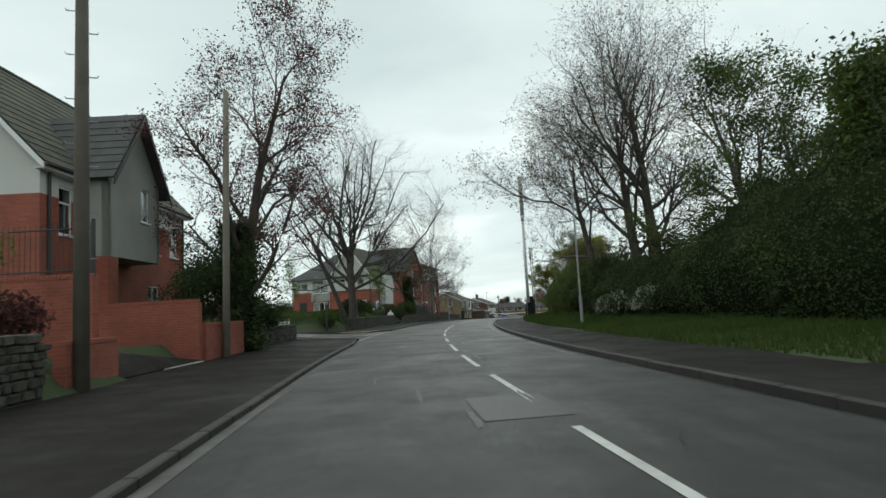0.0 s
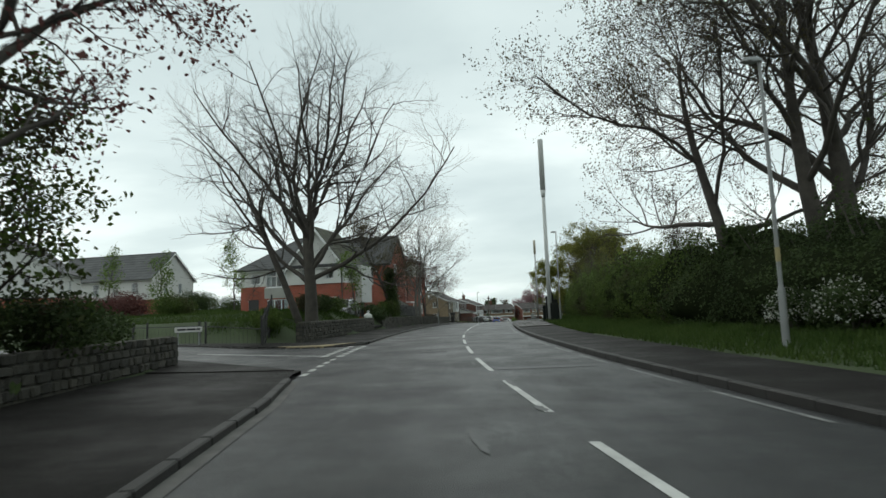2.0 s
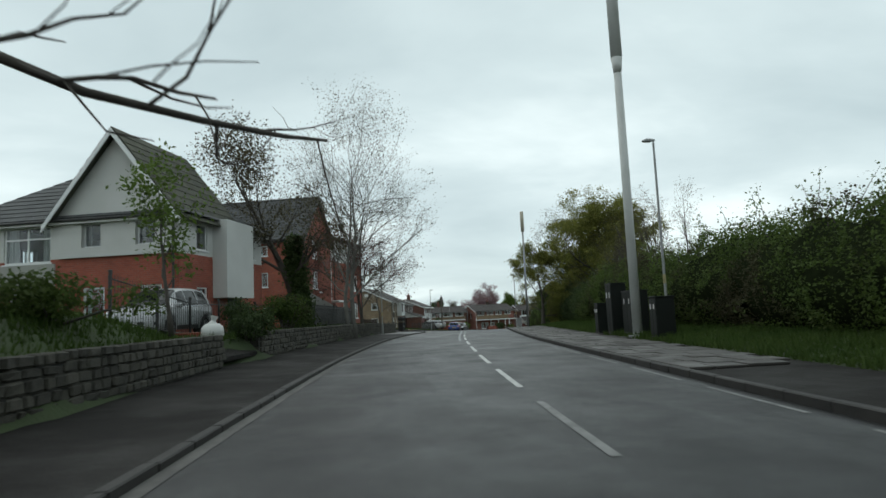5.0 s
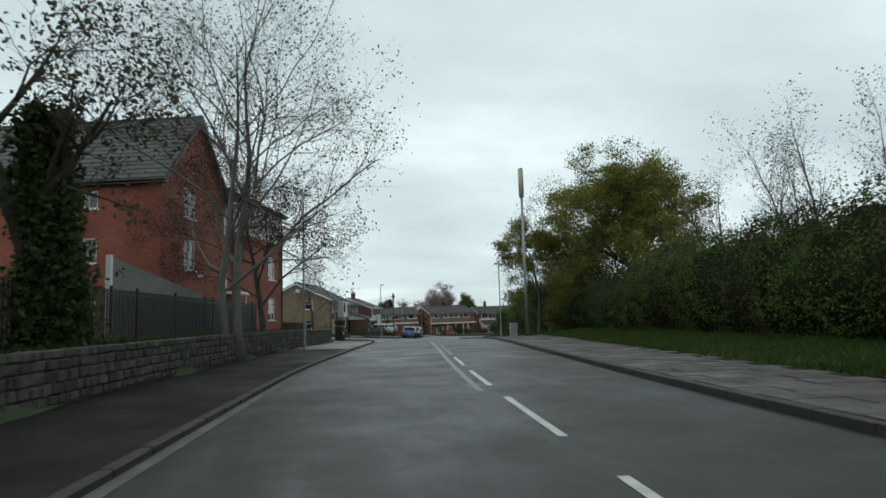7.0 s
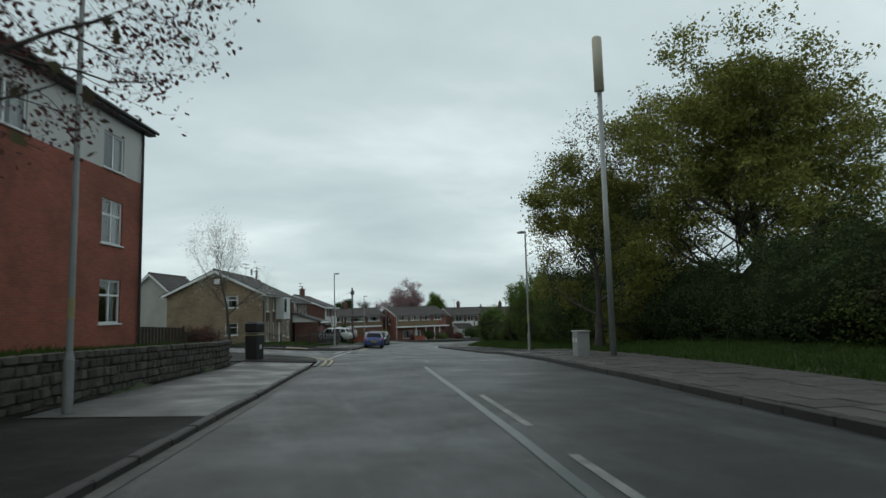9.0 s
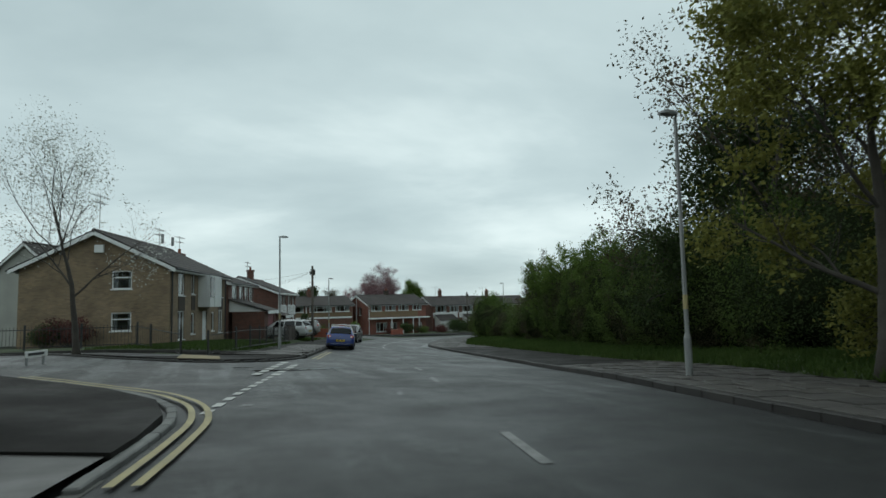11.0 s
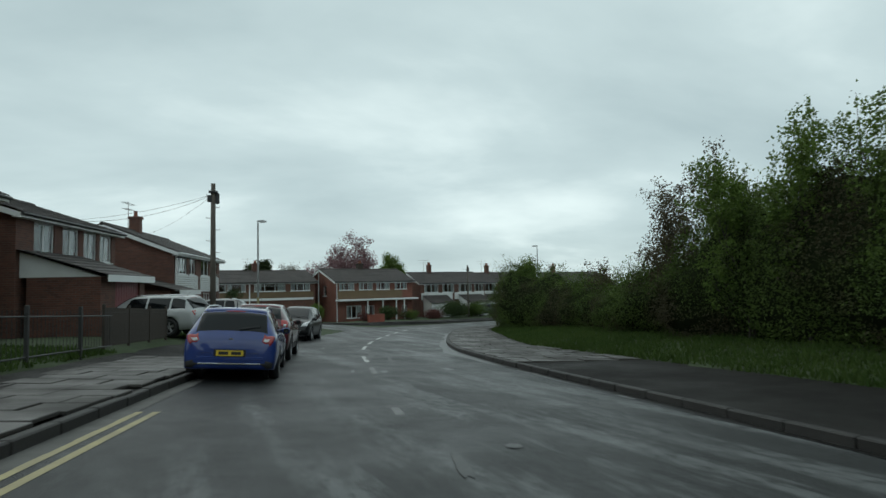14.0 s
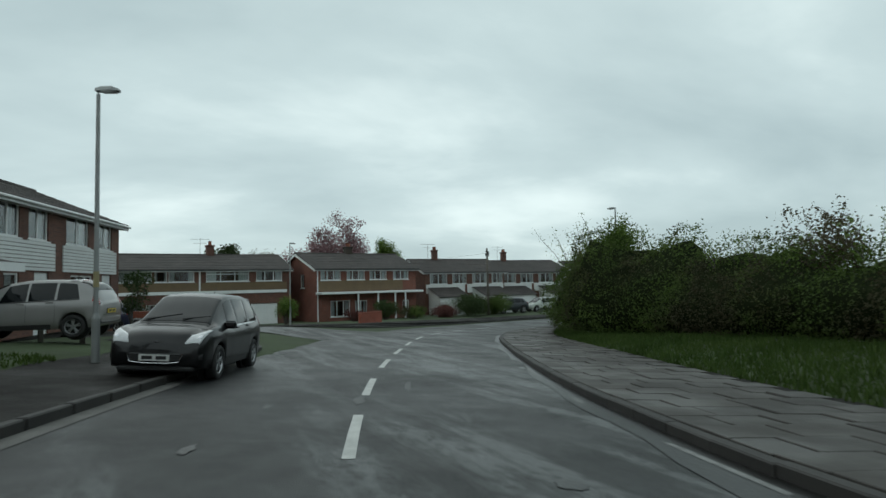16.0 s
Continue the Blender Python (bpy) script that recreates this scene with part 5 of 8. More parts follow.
# buff-brick flats beyond the second side road
bf = thing("apartment_building", pose(-3.1, 129.6, -1.45, 0, 0, 76.5) @ pose(0, -6.4, 0), "two-storey buff-brick flats with a brown tiled roof", "building")
shell(bf, 11.3, 7.4, [(0, 4.55, BUFF_BRICK, "buff brick wall")],
      {"front": [W(1.3, 0.55, 1.1, 1.55, lights=2), W(1.3, 2.95, 1.1, 1.45, lights=2), W(3.6, 0.75, 0.7, 1.2, lights=1), W(3.6, 3.05, 0.7, 1.2, lights=1), ("door", 5.9, 0, 0.95, 2.05, dict(label="white glazed flat door")), W(7.9, 0.75, 0.7, 1.2, lights=1), W(9.6, 0.55, 1.1, 1.55, lights=2), W(9.6, 2.95, 1.1, 1.45, lights=2)],
       "left": [W(4.5, 1.15, 1.0, 0.95, lights=1, top=0.35), W(4.5, 3.3, 1.0, 0.95, lights=1, top=0.35)], "right": [W(3, 3, 1, 1)]})
gable_roof(bf, 11.3, 7.4, 4.55, 6.35, TILE_BROWN, gable=BUFF_BRICK, rows=10, cols=28, over=0.35, label="dark brown concrete tiles")
for x, w in ((1.3, 1.1), (3.6, 0.7), (9.6, 1.1)):
    part("spandrel_panel", Geo().box(x, -0.03, 2.12, x + w, -0.003, 2.93), WOOD_DARK, bf, "dark panel between windows")
g = Geo().box(4.9, -0.7, 2.3, 7.4, -0.004, 4.2)
bay = part("balcony_bay", g, CLADDING, bf, "white boarded projecting bay")
for i in range(14):
    part("board", Geo().box(5.85, -0.735, 2.31 + i * 0.134, 7.42, -0.701, 2.43 + i * 0.134), CLADDING, bay)
part("bay_window", Geo().box(5.0, -0.74, 2.9, 5.8, -0.702, 4.1), CAR_GLASS, bf, "dark glazed bay opening")
part("vent_box", Geo().box(-0.12, 3.3, 5.2, -0.003, 3.75, 5.6), UPVC, bf, "white wall box")
downpipe(bf, 0.12, -0.07, 0, 4.4)
downpipe(bf, 11.2, -0.07, 0, 4.4)
aerial(bf, 0.3, 3.7, 6.4, 1.9)
aerial(bf, 9.0, 3.7, 6.4, 1.2)
for x in (5.2, 7.0):
    part("roof_vent", Geo().tube([(x, 2.2, 6.2), (x, 2.2, 6.75)], [0.09, 0.09], 8), GALV, bf)

# brown-brick pair with a lean-to garage
h3 = thing("house", pose(5.4, 141.2, -1.75, 0, 0, 74.5) @ pose(0, -0.6, 0), "brown-brick house with a lean-to garage and red door", "house")
shell(h3, 7.9, 7.4, [(0, 4.5, DARK_BRICK, "brown brick wall")],
      {"front": [W(1.1, 3.0, 1.4, 1.2, lights=2), W(3.1, 3.0, 1.3, 1.2, lights=2), W(4.8, 3.0, 1.2, 1.2, lights=2), W(6.3, 3.0, 1.2, 1.2, lights=2), W(6.1, 0.7, 1.5, 1.4, lights=3), ("door", 5.0, 0, 0.95, 2.05, dict(label="white front door"))], "left": [W(3, 3, 0.9, 1)]})
gable_roof(h3, 7.9, 7.4, 4.5, 5.75, TILE_BROWN, gable=DARK_BRICK, rows=10, cols=22, gutter=BLACK_PVC)
chimney(h3, 0.5, 3.7, 5.4, 6.6, 0.5, 0.6, 1)
aerial(h3, 0.5, 3.7, 6.6, 1.3)
gr = thing("garage", h3.matrix_basis @ pose(0.2, -2.6, 0), "brick garage with a sloping roof and red door", "garage")
shell(gr, 4.0, 2.59, [(0, 2.2, DARK_BRICK, "brown brick wall")], {"front": [("garage", 1.2, 0, 2.3, 2.05, dict(material=RED_DOOR, label="dull red garage door"))], "left": []}, skip=("back",))
g = Geo()
slope(g, (-0.2, -0.3, 2.25), (4.2, -0.3, 2.25), (4.2, 2.58, 3.15), (-0.2, 2.58, 3.15), 6, 10)
part("roof", g, TILE_BROWN, gr, "brown tiled lean-to roof")
for mm in (pose(0, 0, 0), pose(3.8, 0, 0)):
    g = Geo()
    g.add([(0, 0, 2.2), (0, 2.57, 2.2), (0, 2.57, 3.08), (0.2, 0, 2.2), (0.2, 2.57, 2.2), (0.2, 2.57, 3.08)], [(0, 2, 1), (3, 4, 5), (0, 3, 5, 2), (2, 5, 4, 1), (0, 1, 4, 3)], mm)
    part("gable_cladding", g, CLADDING, gr, "white boarded lean-to side")
part("fascia", Geo().box(-0.2, -0.34, 2.02, 4.2, -0.305, 2.26), UPVC, gr)

# brown-brick pair with white boarding
h4 = thing("house", pose(10.45, 153.1, -2.2, 0, 0, 75.3), "brown-brick house with white boarding between the floors", "house")
shell(h4, 10.6, 7.2, [(0, 2.35, DARK_BRICK, "brown brick wall"), (2.35, 4.4, DARK_BRICK, "brown brick wall")],
      {"front": [W(0.6, 3.1, 1.9, 1.2, lights=3), W(3.0, 3.1, 1.3, 1.2, lights=2), W(5.6, 3.1, 1.9, 1.2, lights=2), W(8.4, 3.1, 1.4, 1.2, lights=2), W(0.7, 0.6, 1.8, 1.4, lights=2), W(6.0, 0.6, 1.9, 1.4, lights=3), ("door", 3.4, 0, 0.95, 2.05, dict(label="white front door")), ("door", 8.8, 0, 0.95, 2.05, dict(label="white front door"))], "left": [W(3.0, 0.6, 0.8, 1.1, lights=1)]})
gable_roof(h4, 10.6, 7.2, 4.4, 5.85, TILE_BROWN, gable=DARK_BRICK, rows=9, cols=28, gutter=UPVC)
for x0, x1 in ((0.35, 4.7), (5.3, 10.2)):
    g = Geo()
    for i in range(8):
        g.box(x0, -0.05, 2.1 + i * 0.12, x1, -0.004, 2.2 + i * 0.12)
    part("board_cladding", g, CLADDING, h4, "white horizontal boarding")
chimney(h4, 4.6, 3.6, 5.5, 6.75, 0.5, 0.6, 1)
aerial(h4, 3.4, 3.6, 5.8, 1.7)
downpipe(h4, 0.12, -0.07, 0, 4.2, UPVC)
g3 = thing("porch", h4.matrix_basis @ pose(-3.6, -0.9, 0), "low brick side porch with a tiled roof", "porch")
shell(g3, 3.5, 4.0, [(0, 2.15, DARK_BRICK, "brown brick wall")], {"front": [("door", 0.4, 0, 0.95, 2.0, dict(label="white porch door")), W(1.8, 0.9, 1.2, 1.0)]})
g = Geo()
slope(g, (-0.3, -0.5, 2.15), (3.5, -0.5, 2.15), (3.5, 4.0, 3.3), (-0.3, 4.0, 3.3), 7, 9)
part("roof", g, TILE_BROWN, g3)
part("fascia", Geo().box(-0.3, -0.54, 1.95, 3.5, -0.505, 2.18), UPVC, g3)

# houses closing the view past the bend
h5 = thing("house", pose(9.6, 184.8, -4.15, 0, 0, 8), "wide two-storey house with white trim and brown roof", "house")
shell(h5, 14.8, 8, [(0, 3.05, DARK_BRICK, "brown brick wall"), (3.05, 5.05, DARK_BRICK, "brown brick wall")],
      {"front": [W(0.5, 3.95, 1.0, 0.9, lights=1), W(1.6, 3.95, 2.4, 0.9, lights=1, curtain=False), W(4.2, 3.95, 0.9, 0.9, lights=1), W(5.2, 3.95, 1.9, 0.9, lights=1), W(8.0, 3.95, 3.4, 0.9, lights=3, top=0.3), W(12.0, 3.95, 2.2, 0.9, lights=3), W(0.8, 0.9, 2.0, 1.3, lights=3), W(3.6, 0.9, 1.6, 1.3, lights=2), ("garage", 11.4, 0, 2.4, 2.05, {}), ("door", 6.6, 0, 0.95, 2.05, {})]})
gable_roof(h5, 14.8, 8, 5.05, 6.35, TILE_BROWN, gable=DARK_BRICK, rows=9, cols=26)
part("trim_band", Geo().box(0.2, -0.09, 2.95, 14.6, -0.004, 3.2), UPVC, h5, "white band between storeys")
part("tan_band", Geo().box(0.2, -0.05, 3.22, 7.4, -0.004, 3.85), TAN_PANEL, h5, "tan panel band")
part("tan_band", Geo().box(7.6, -0.05, 3.22, 14.6, -0.004, 3.85), TAN_PANEL, h5, "tan panel band")
part("party_strip", Geo().box(7.44, -0.06, 0, 7.56, -0.004, 4.9), UPVC, h5, "white downpipe strip")
chimney(h5, 9.0, 4.0, 6.0, 7.2, 0.6, 0.7)
aerial(h5, 8.2, 4.0, 6.2, 1.6)

h6 = thing("house", pose(26.3, 185.2, -4.2, 0, 0, 13), "red-brick house with tan panels and a brown roof", "house")
shell(h6, 10.2, 8, [(0, 2.85, BROWN_RED, "weathered red brick wall"), (2.85, 5.05, BROWN_RED, "weathered red brick wall")],
      {"front": [W(0.4, 3.95, 1.9, 0.95, lights=3), W(2.9, 3.95, 1.8, 0.95, lights=3), W(5.2, 3.95, 1.8, 0.95, lights=3), W(7.7, 3.95, 1.7, 0.95, lights=2), W(1.3, 0.75, 1.9, 1.4, lights=3), W(3.7, 0.9, 1.2, 1.2, lights=2), ("door", 6.0, 0, 0.95, 2.1, dict(material=WOOD_DARK, label="dark wooden front door")), W(8.7, 0.8, 0.7, 1.2, lights=1)], "left": [W(4.6, 3.3, 0.9, 1.2, lights=1)]})
gable_roof(h6, 10.2, 8, 5.05, 6.5, TILE_BROWN, gable=BROWN_RED, rows=9, cols=24)
part("tan_band", Geo().box(0.15, -0.05, 2.98, 8.7, -0.004, 3.92), TAN_PANEL, h6, "tan hung-tile band")
part("porch_roof", Geo().box(-0.1, -1.2, 2.72, 10.3, -0.004, 2.92, ch=0.03), UPVC, h6, "white flat porch roof edge")
for x in (3.4, 5.4, 7.2, 8.3):
    part("porch_post", Geo().box(x, -1.1, 0, x + 0.12, -0.98, 2.72), UPVC, h6)
chimney(h6, 5.2, 4.2, 6.2, 7.2, 0.6, 0.7, material=WOOD_DARK)
downpipe(h6, 0.08, -0.07, 0, 4.8, UPVC)

for i, (x, y, t, l, lab) in enumerate(((38.4, 190.6, 4, 9.6, "brown-brick house with white lean-to porches"), (48.4, 194.0, -1, 9.6, "brown-brick house with white lean-to garage"), (61.0, 196.5, -6, 10.5, "brown-brick house with a low white garage"))):
    hh = thing("house", pose(x, y, lz(x, y) - 0.35, 0, 0, t), lab, "house", group="terrace past the bend")
    shell(hh, l, 7.5, [(0, 4.8, DARK_BRICK, "brown brick wall")],
          {"front": [W(0.6, 3.45, 2.0, 1.1, lights=2), W(3.2, 3.45, 1.7, 1.1, lights=2), W(5.6, 3.45, 2.0, 1.1, lights=2), W(8.0, 3.45, 1.4, 1.1, lights=2), W(4.2, 0.6, 1.2, 1.3, lights=2)], "left": [W(3.5, 2.9, 0.9, 1.1, lights=1)]})
    gable_roof(hh, l, 7.5, 4.8, 6.15, TILE_BROWN, gable=DARK_BRICK, rows=9, cols=24)
    for x0, x1 in ((0.15, l / 2 - 0.15), (l / 2 + 0.15, l - 0.15)):
        part("board_cladding", Geo().box(x0, -0.05, 2.5, x1, -0.004, 3.4), CLADDING, hh, "white boarded band under windows")
    chimney(hh, 3.0, 3.7, 5.9, 7.2, 0.5, 0.6)
    aerial(hh, 2.2, 3.7, 6.0, 1.9)
    for x0 in (0.4, 5.6):
        gq = Geo().box(x0, -2.6, 0, x0 + 3.2, -0.06, 2.15)
        lean = part("lean_to", gq, CLADDING, hh, "white-fronted lean-to")
        gs = Geo()
        slope(gs, (x0 - 0.15, -2.85, 2.15), (x0 + 3.35, -2.85, 2.15), (x0 + 3.35, -0.07, 3.1), (x0 - 0.15, -0.07, 3.1), 6, 8)
        part("lean_to_roof", gs, TILE_BROWN, lean)
        for xx in (x0 - 0.02, x0 + 3.12):
            gc = Geo().add([(xx, -2.58, 2.15), (xx, -0.08, 2.15), (xx, -0.08, 3.02), (xx + 0.1, -2.58, 2.15), (xx + 0.1, -0.08, 2.15), (xx + 0.1, -0.08, 3.02)], [(0, 2, 1), (3, 4, 5), (0, 3, 5, 2), (2, 5, 4, 1), (0, 1, 4, 3)])
            part("lean_to_cheek", gc, CLADDING, lean)
        part("garage_door", Geo().box(x0 + 0.5, -2.64, 0.02, x0 + 2.6, -2.603, 1.9), UPVC, lean)
# low houses seen beyond
for x, y, t, l in ((-2, 196, 6, 14), (92, 205, -4, 16), (-22, 165, 12, 12)):
    hh = thing("house", pose(x, y, lz(x, y), 0, 0, t), "distant brown-roofed brick house", "house", group="distant houses")
    shell(hh, l, 8, [(0, 4.6, DARK_BRICK, "brown brick wall")], {"front": [W(1 + 3.2 * i, 2.9, 1.6, 1.1) for i in range(int(l / 3.3))]})
    gable_roof(hh, l, 8, 4.6, 6.6, TILE_BROWN, gable=DARK_BRICK, rows=7, cols=20)
# gabled buff house behind the flats' corner, beyond the side road
hb = thing("house", pose(-4.7, 142.7, -1.6, 0, 0, 70), "buff-rendered gabled house with a brown roof", "house")
shell(hb, 7.0, 6, [(0, 4.6, RENDER_GREY, "buff rendered wall")], {"left": []})
gable_roof(hb, 7.0, 6, 4.6, 7.3, TILE_BROWN, gable=RENDER_GREY, rows=9, cols=16)

# ---- plants ----
def leaf_cards(rng, pts, size, spread=0.0, out=None, per=1, squash=1.0):
    """Small diamond leaves round given places, as one mesh's vertices and faces."""
    pts = np.repeat(np.asarray(pts, float).reshape(-1, 3), per, 0)
    n = len(pts)
    if spread:
        pts = pts + rng.normal(0, spread, (n, 3)) * (1, 1, squash)
    a = rng.normal(0, 1, (n, 3))
    if out is not None:
        a = a * 0.8 + np.repeat(np.asarray(out, float).reshape(-1, 3), per, 0)
    a /= np.linalg.norm(a, axis=1)[:, None]
    b = np.cross(a, rng.normal(0, 1, (n, 3)))
    b /= np.linalg.norm(b, axis=1)[:, None] + 1e-9
    c = np.cross(a, b)
    sz = size * rng.uniform(0.6, 1.35, (n, 1))
    q = np.stack([pts - b * sz * 0.5, pts + c * sz * 0.32 + a * sz * 0.08, pts + b * sz * 0.6, pts - c * sz * 0.32 + a * sz * 0.08], 1).reshape(-1, 3)
    return q, np.arange(4 * n).reshape(-1, 4)


def fast_mesh(name, v, f, material):
    me = bpy.data.meshes.new(name)
    v, f = np.asarray(v, np.float32), np.asarray(f, np.int32)
    me.vertices.add(len(v))
    me.vertices.foreach_set("co", v.ravel())
    me.loops.add(f.size)
    me.loops.foreach_set("vertex_index", f.ravel())
    me.polygons.add(len(f))
    me.polygons.foreach_set("loop_start", np.arange(0, f.size, f.shape[1], dtype=np.int32))
    me.update(calc_edges=True)
    me.materials.append(material)
    return me


class Plant:
    """A branching skeleton grown from seed; tips collects the places for leaves."""

    def __init__(self, seed):
        self.rng, self.g, self.boughs, self.tips = random.Random(seed), Geo(), Geo(), []

    def grow(self, p, direction, length, r, level, plan):
        rng = self.rng
        spec = plan[level]
        k = spec["seg"]
        pts, radii, d = [p.copy()], [r], direction.normalized()
        for i in range(k):
            d = (d + Vector((rng.gauss(0, 1), rng.gauss(0, 1), rng.gauss(0, 1))) * spec["wob"] + Vector((0, 0, spec["up"]))).normalized()
            p = p + d * (length / k)
            pts.append(p.copy())
            radii.append(r * (1 - (1 - spec["taper"]) * (i + 1) / k))
        (self.boughs if level else self.g).tube(pts, radii, spec["n"], cap=level == 0)
        if level + 1 >= len(plan):
            self.tips.append((tuple(pts[-1]), tuple(d)))
            if len(pts) > 2:
                self.tips.append((tuple(pts[len(pts) // 2]), tuple(d)))
            return
        nxt = plan[level + 1]
        count = nxt["count"] + rng.choice((-1, 0, 0, 1))
        for c in range(max(count, 1)):
            f = spec["from"] + (1 - spec["from"]) * (c + rng.uniform(0.2, 0.8)) / max(count, 1)
            q = min(f * k, k - 1e-3)
            i = int(q)
            base = pts[i].lerp(pts[i + 1], q - i)
            t = (pts[i + 1] - pts[i]).normalized()
            side = t.cross(Vector((rng.gauss(0, 1), rng.gauss(0, 1), rng.gauss(0, 1)))).normalized()
            if level == 0:
                a = 2.4 * c + rng.uniform(-0.4, 0.4)
                side = Vector((math.cos(a), math.sin(a), 0))
            ang = radians(nxt["angle"] * rng.uniform(0.75, 1.25))
            if level == 0:
                ang *= 1.25 - 0.75 * f
            dd = t * math.cos(ang) + side * math.sin(ang)
            rr = min(radii[i] * nxt["thin"] * rng.uniform(0.8, 1.1), radii[i] * 0.9)
            self.grow(base, dd, nxt["len"] * rng.uniform(0.7, 1.2) * (1.15 - 0.5 * f if level else 1.1 - 0.35 * f), rr, level + 1, plan)


def crown_plan(height, clear, limb, twigs=5, limbs=9, angle=50, up=0.05, wob=0.12):
    return [dict(seg=8, wob=0.06, up=0.02, taper=0.12, n=10, **{"from": clear}),
            dict(seg=6, wob=wob, up=up, taper=0.3, n=7, count=limbs, angle=angle, thin=0.46, len=limb, **{"from": 0.22}),
            dict(seg=5, wob=wob * 1.2, up=up, taper=0.3, n=5, count=7, angle=45, thin=0.55, len=limb * 0.5, **{"from": 0.15}),
            dict(seg=4, wob=wob * 1.4, up=up, taper=0.35, n=3, count=6, angle=42, thin=0.5, len=limb * 0.27, **{"from": 0.15}),
            dict(seg=2, wob=wob * 1.6, up=up, taper=0.4, n=3, count=twigs, angle=40, thin=0.6, len=limb * 0.13)]


def tree(name, x, y, up, height, r, limb, seed, label, bark, leaf=None, size=0.1, per=2, spread=0.12, clear=0.3, limbs=9, angle=50, twigs=5, lean=(0, 0), ivy=0.0, min_twig=0.006, category="tree", wob=0.12, lift=0.05, thin_out=1.0, forks=1, bole=0.78, dense=(7, 6), squash=1.0, gaps=0.0):
    m = on_land(x, y, 0, up - 0.15)
    root = thing(name, m, label, category)
    p = Plant(seed)
    plan = crown_plan(height, clear, limb, twigs, limbs, angle, lift, wob)
    plan[2]["count"], plan[3]["count"] = dense
    for k in range(forks):
        a = 2.1 * k + 0.5
        off = Vector((math.cos(a), math.sin(a), 0)) * (r * 0.9 if forks > 1 else 0)
        p.grow(off, Vector((lean[0] + 0.1 * math.cos(a) * (forks > 1), lean[1] + 0.1 * math.sin(a) * (forks > 1), 1)), height * (bole if k == 0 else 0.9 * bole), r * (1 if k == 0 else 0.85), 0, plan)
    g = p.g
    v = np.array(g.v)
    foot = np.clip(1 - v[:, 2] / (2.5 * r), 0, 1)**2 * (v[:, 2] < 2.5 * r)
    v[:, :2] *= (1 + 0.5 * foot)[:, None]
    g.v = [tuple(q) for q in v]
    part("trunk", g, bark, root, smooth=True)
    part("bough", p.boughs, bark, root, smooth=True)
    rng = np.random.default_rng(seed)
    if leaf:
        tips = [t for t in p.tips if rng.random() < thin_out]
        if gaps:
            tips = [t for t in tips if noise.noise(Vector((t[0][0] * 0.45, t[0][1] * 0.45, t[0][2] * 0.9 + seed))) > gaps - 0.5]
        v, f = leaf_cards(rng, [t[0] for t in tips], size, spread, per=per, squash=squash)
        ob = new("crown", fast_mesh("crown", v, f, leaf))
        ob.parent = root
    if ivy:
        n = int(900 * ivy)
        hh, aa = rng.uniform(0, 1, n)**1.2 * ivy, rng.uniform(0, 6.28, n)
        bulge = np.array([noise.noise(Vector((2 * math.cos(a), 2 * math.sin(a), 1.1 * b + seed))) for a, b in zip(aa, hh)])
        rr = r * (1.3 - 0.8 * hh / ivy) + rng.gamma(2, 0.07, n) * (1 + 1.8 * np.clip(bulge, -0.4, 1))
        pts = np.stack([rr * np.cos(aa) + lean[0] * hh, rr * np.sin(aa) + lean[1] * hh, hh], 1)
        v, f = leaf_cards(rng, pts, 0.13, 0.07, per=4)
        ob = new("ivy", fast_mesh("ivy", v, f, LEAF_DARK))
        ob.parent = root
        tagged(ob, "dark ivy clothing the trunk")
    return root


def limbed_tree(name, x, y, up, bole, r, limbs, seed, label, bark, stem=(0, 0), dense=(9, 7, 5), category="tree", reach=1.0):
    """A bare broad tree: a short bole and main limbs, each (height on the bole, compass turn, rise in degrees, length, curl upwards), with boughs and twigs of their own."""
    root = thing(name, on_land(x, y, 0, up - 0.15), label, category)
    p = Plant(seed)
    n = 9
    pts = [Vector((stem[0] * t * bole + 0.05 * math.sin(5 * t), stem[1] * t * bole + 0.04 * math.cos(4 * t) - 0.04, bole * t)) for t in np.linspace(0, 1, n)]
    p.g.tube(pts, [r * (1.35 - 0.9 * min(t, 0.3) / 0.3 * 0.35 - 0.28 * t) for t in np.linspace(0, 1, n)], 12)
    for k, (h, turn, rise, length, curl) in enumerate(limbs):
        q = min(h * (n - 1), n - 1.001)
        base = pts[int(q)].lerp(pts[int(q) + 1], q - int(q))
        a, e = radians(turn), radians(rise)
        d = Vector((math.cos(a) * math.cos(e), math.sin(a) * math.cos(e), math.sin(e)))
        plan = [None,
                dict(seg=11, wob=0.11, up=curl, taper=0.18, n=8, **{"from": 0.14}),
                dict(seg=7, wob=0.17, up=0.05, taper=0.25, n=5, count=dense[0], angle=52, thin=0.52, len=length * 0.4, **{"from": 0.12}),
                dict(seg=5, wob=0.2, up=0.06, taper=0.3, n=4, count=dense[1], angle=47, thin=0.53, len=length * 0.2, **{"from": 0.12}),
                dict(seg=3, wob=0.18, up=0.1, taper=0.4, n=3, count=dense[2], angle=40, thin=0.7, len=length * 0.085)]
        p.grow(base, d, length * reach, r * (0.39 if length > 6 else 0.3), 1, plan)
    part("trunk", p.g, bark, root, smooth=True)
    part("bough", p.boughs, bark, root, smooth=True)
    return root


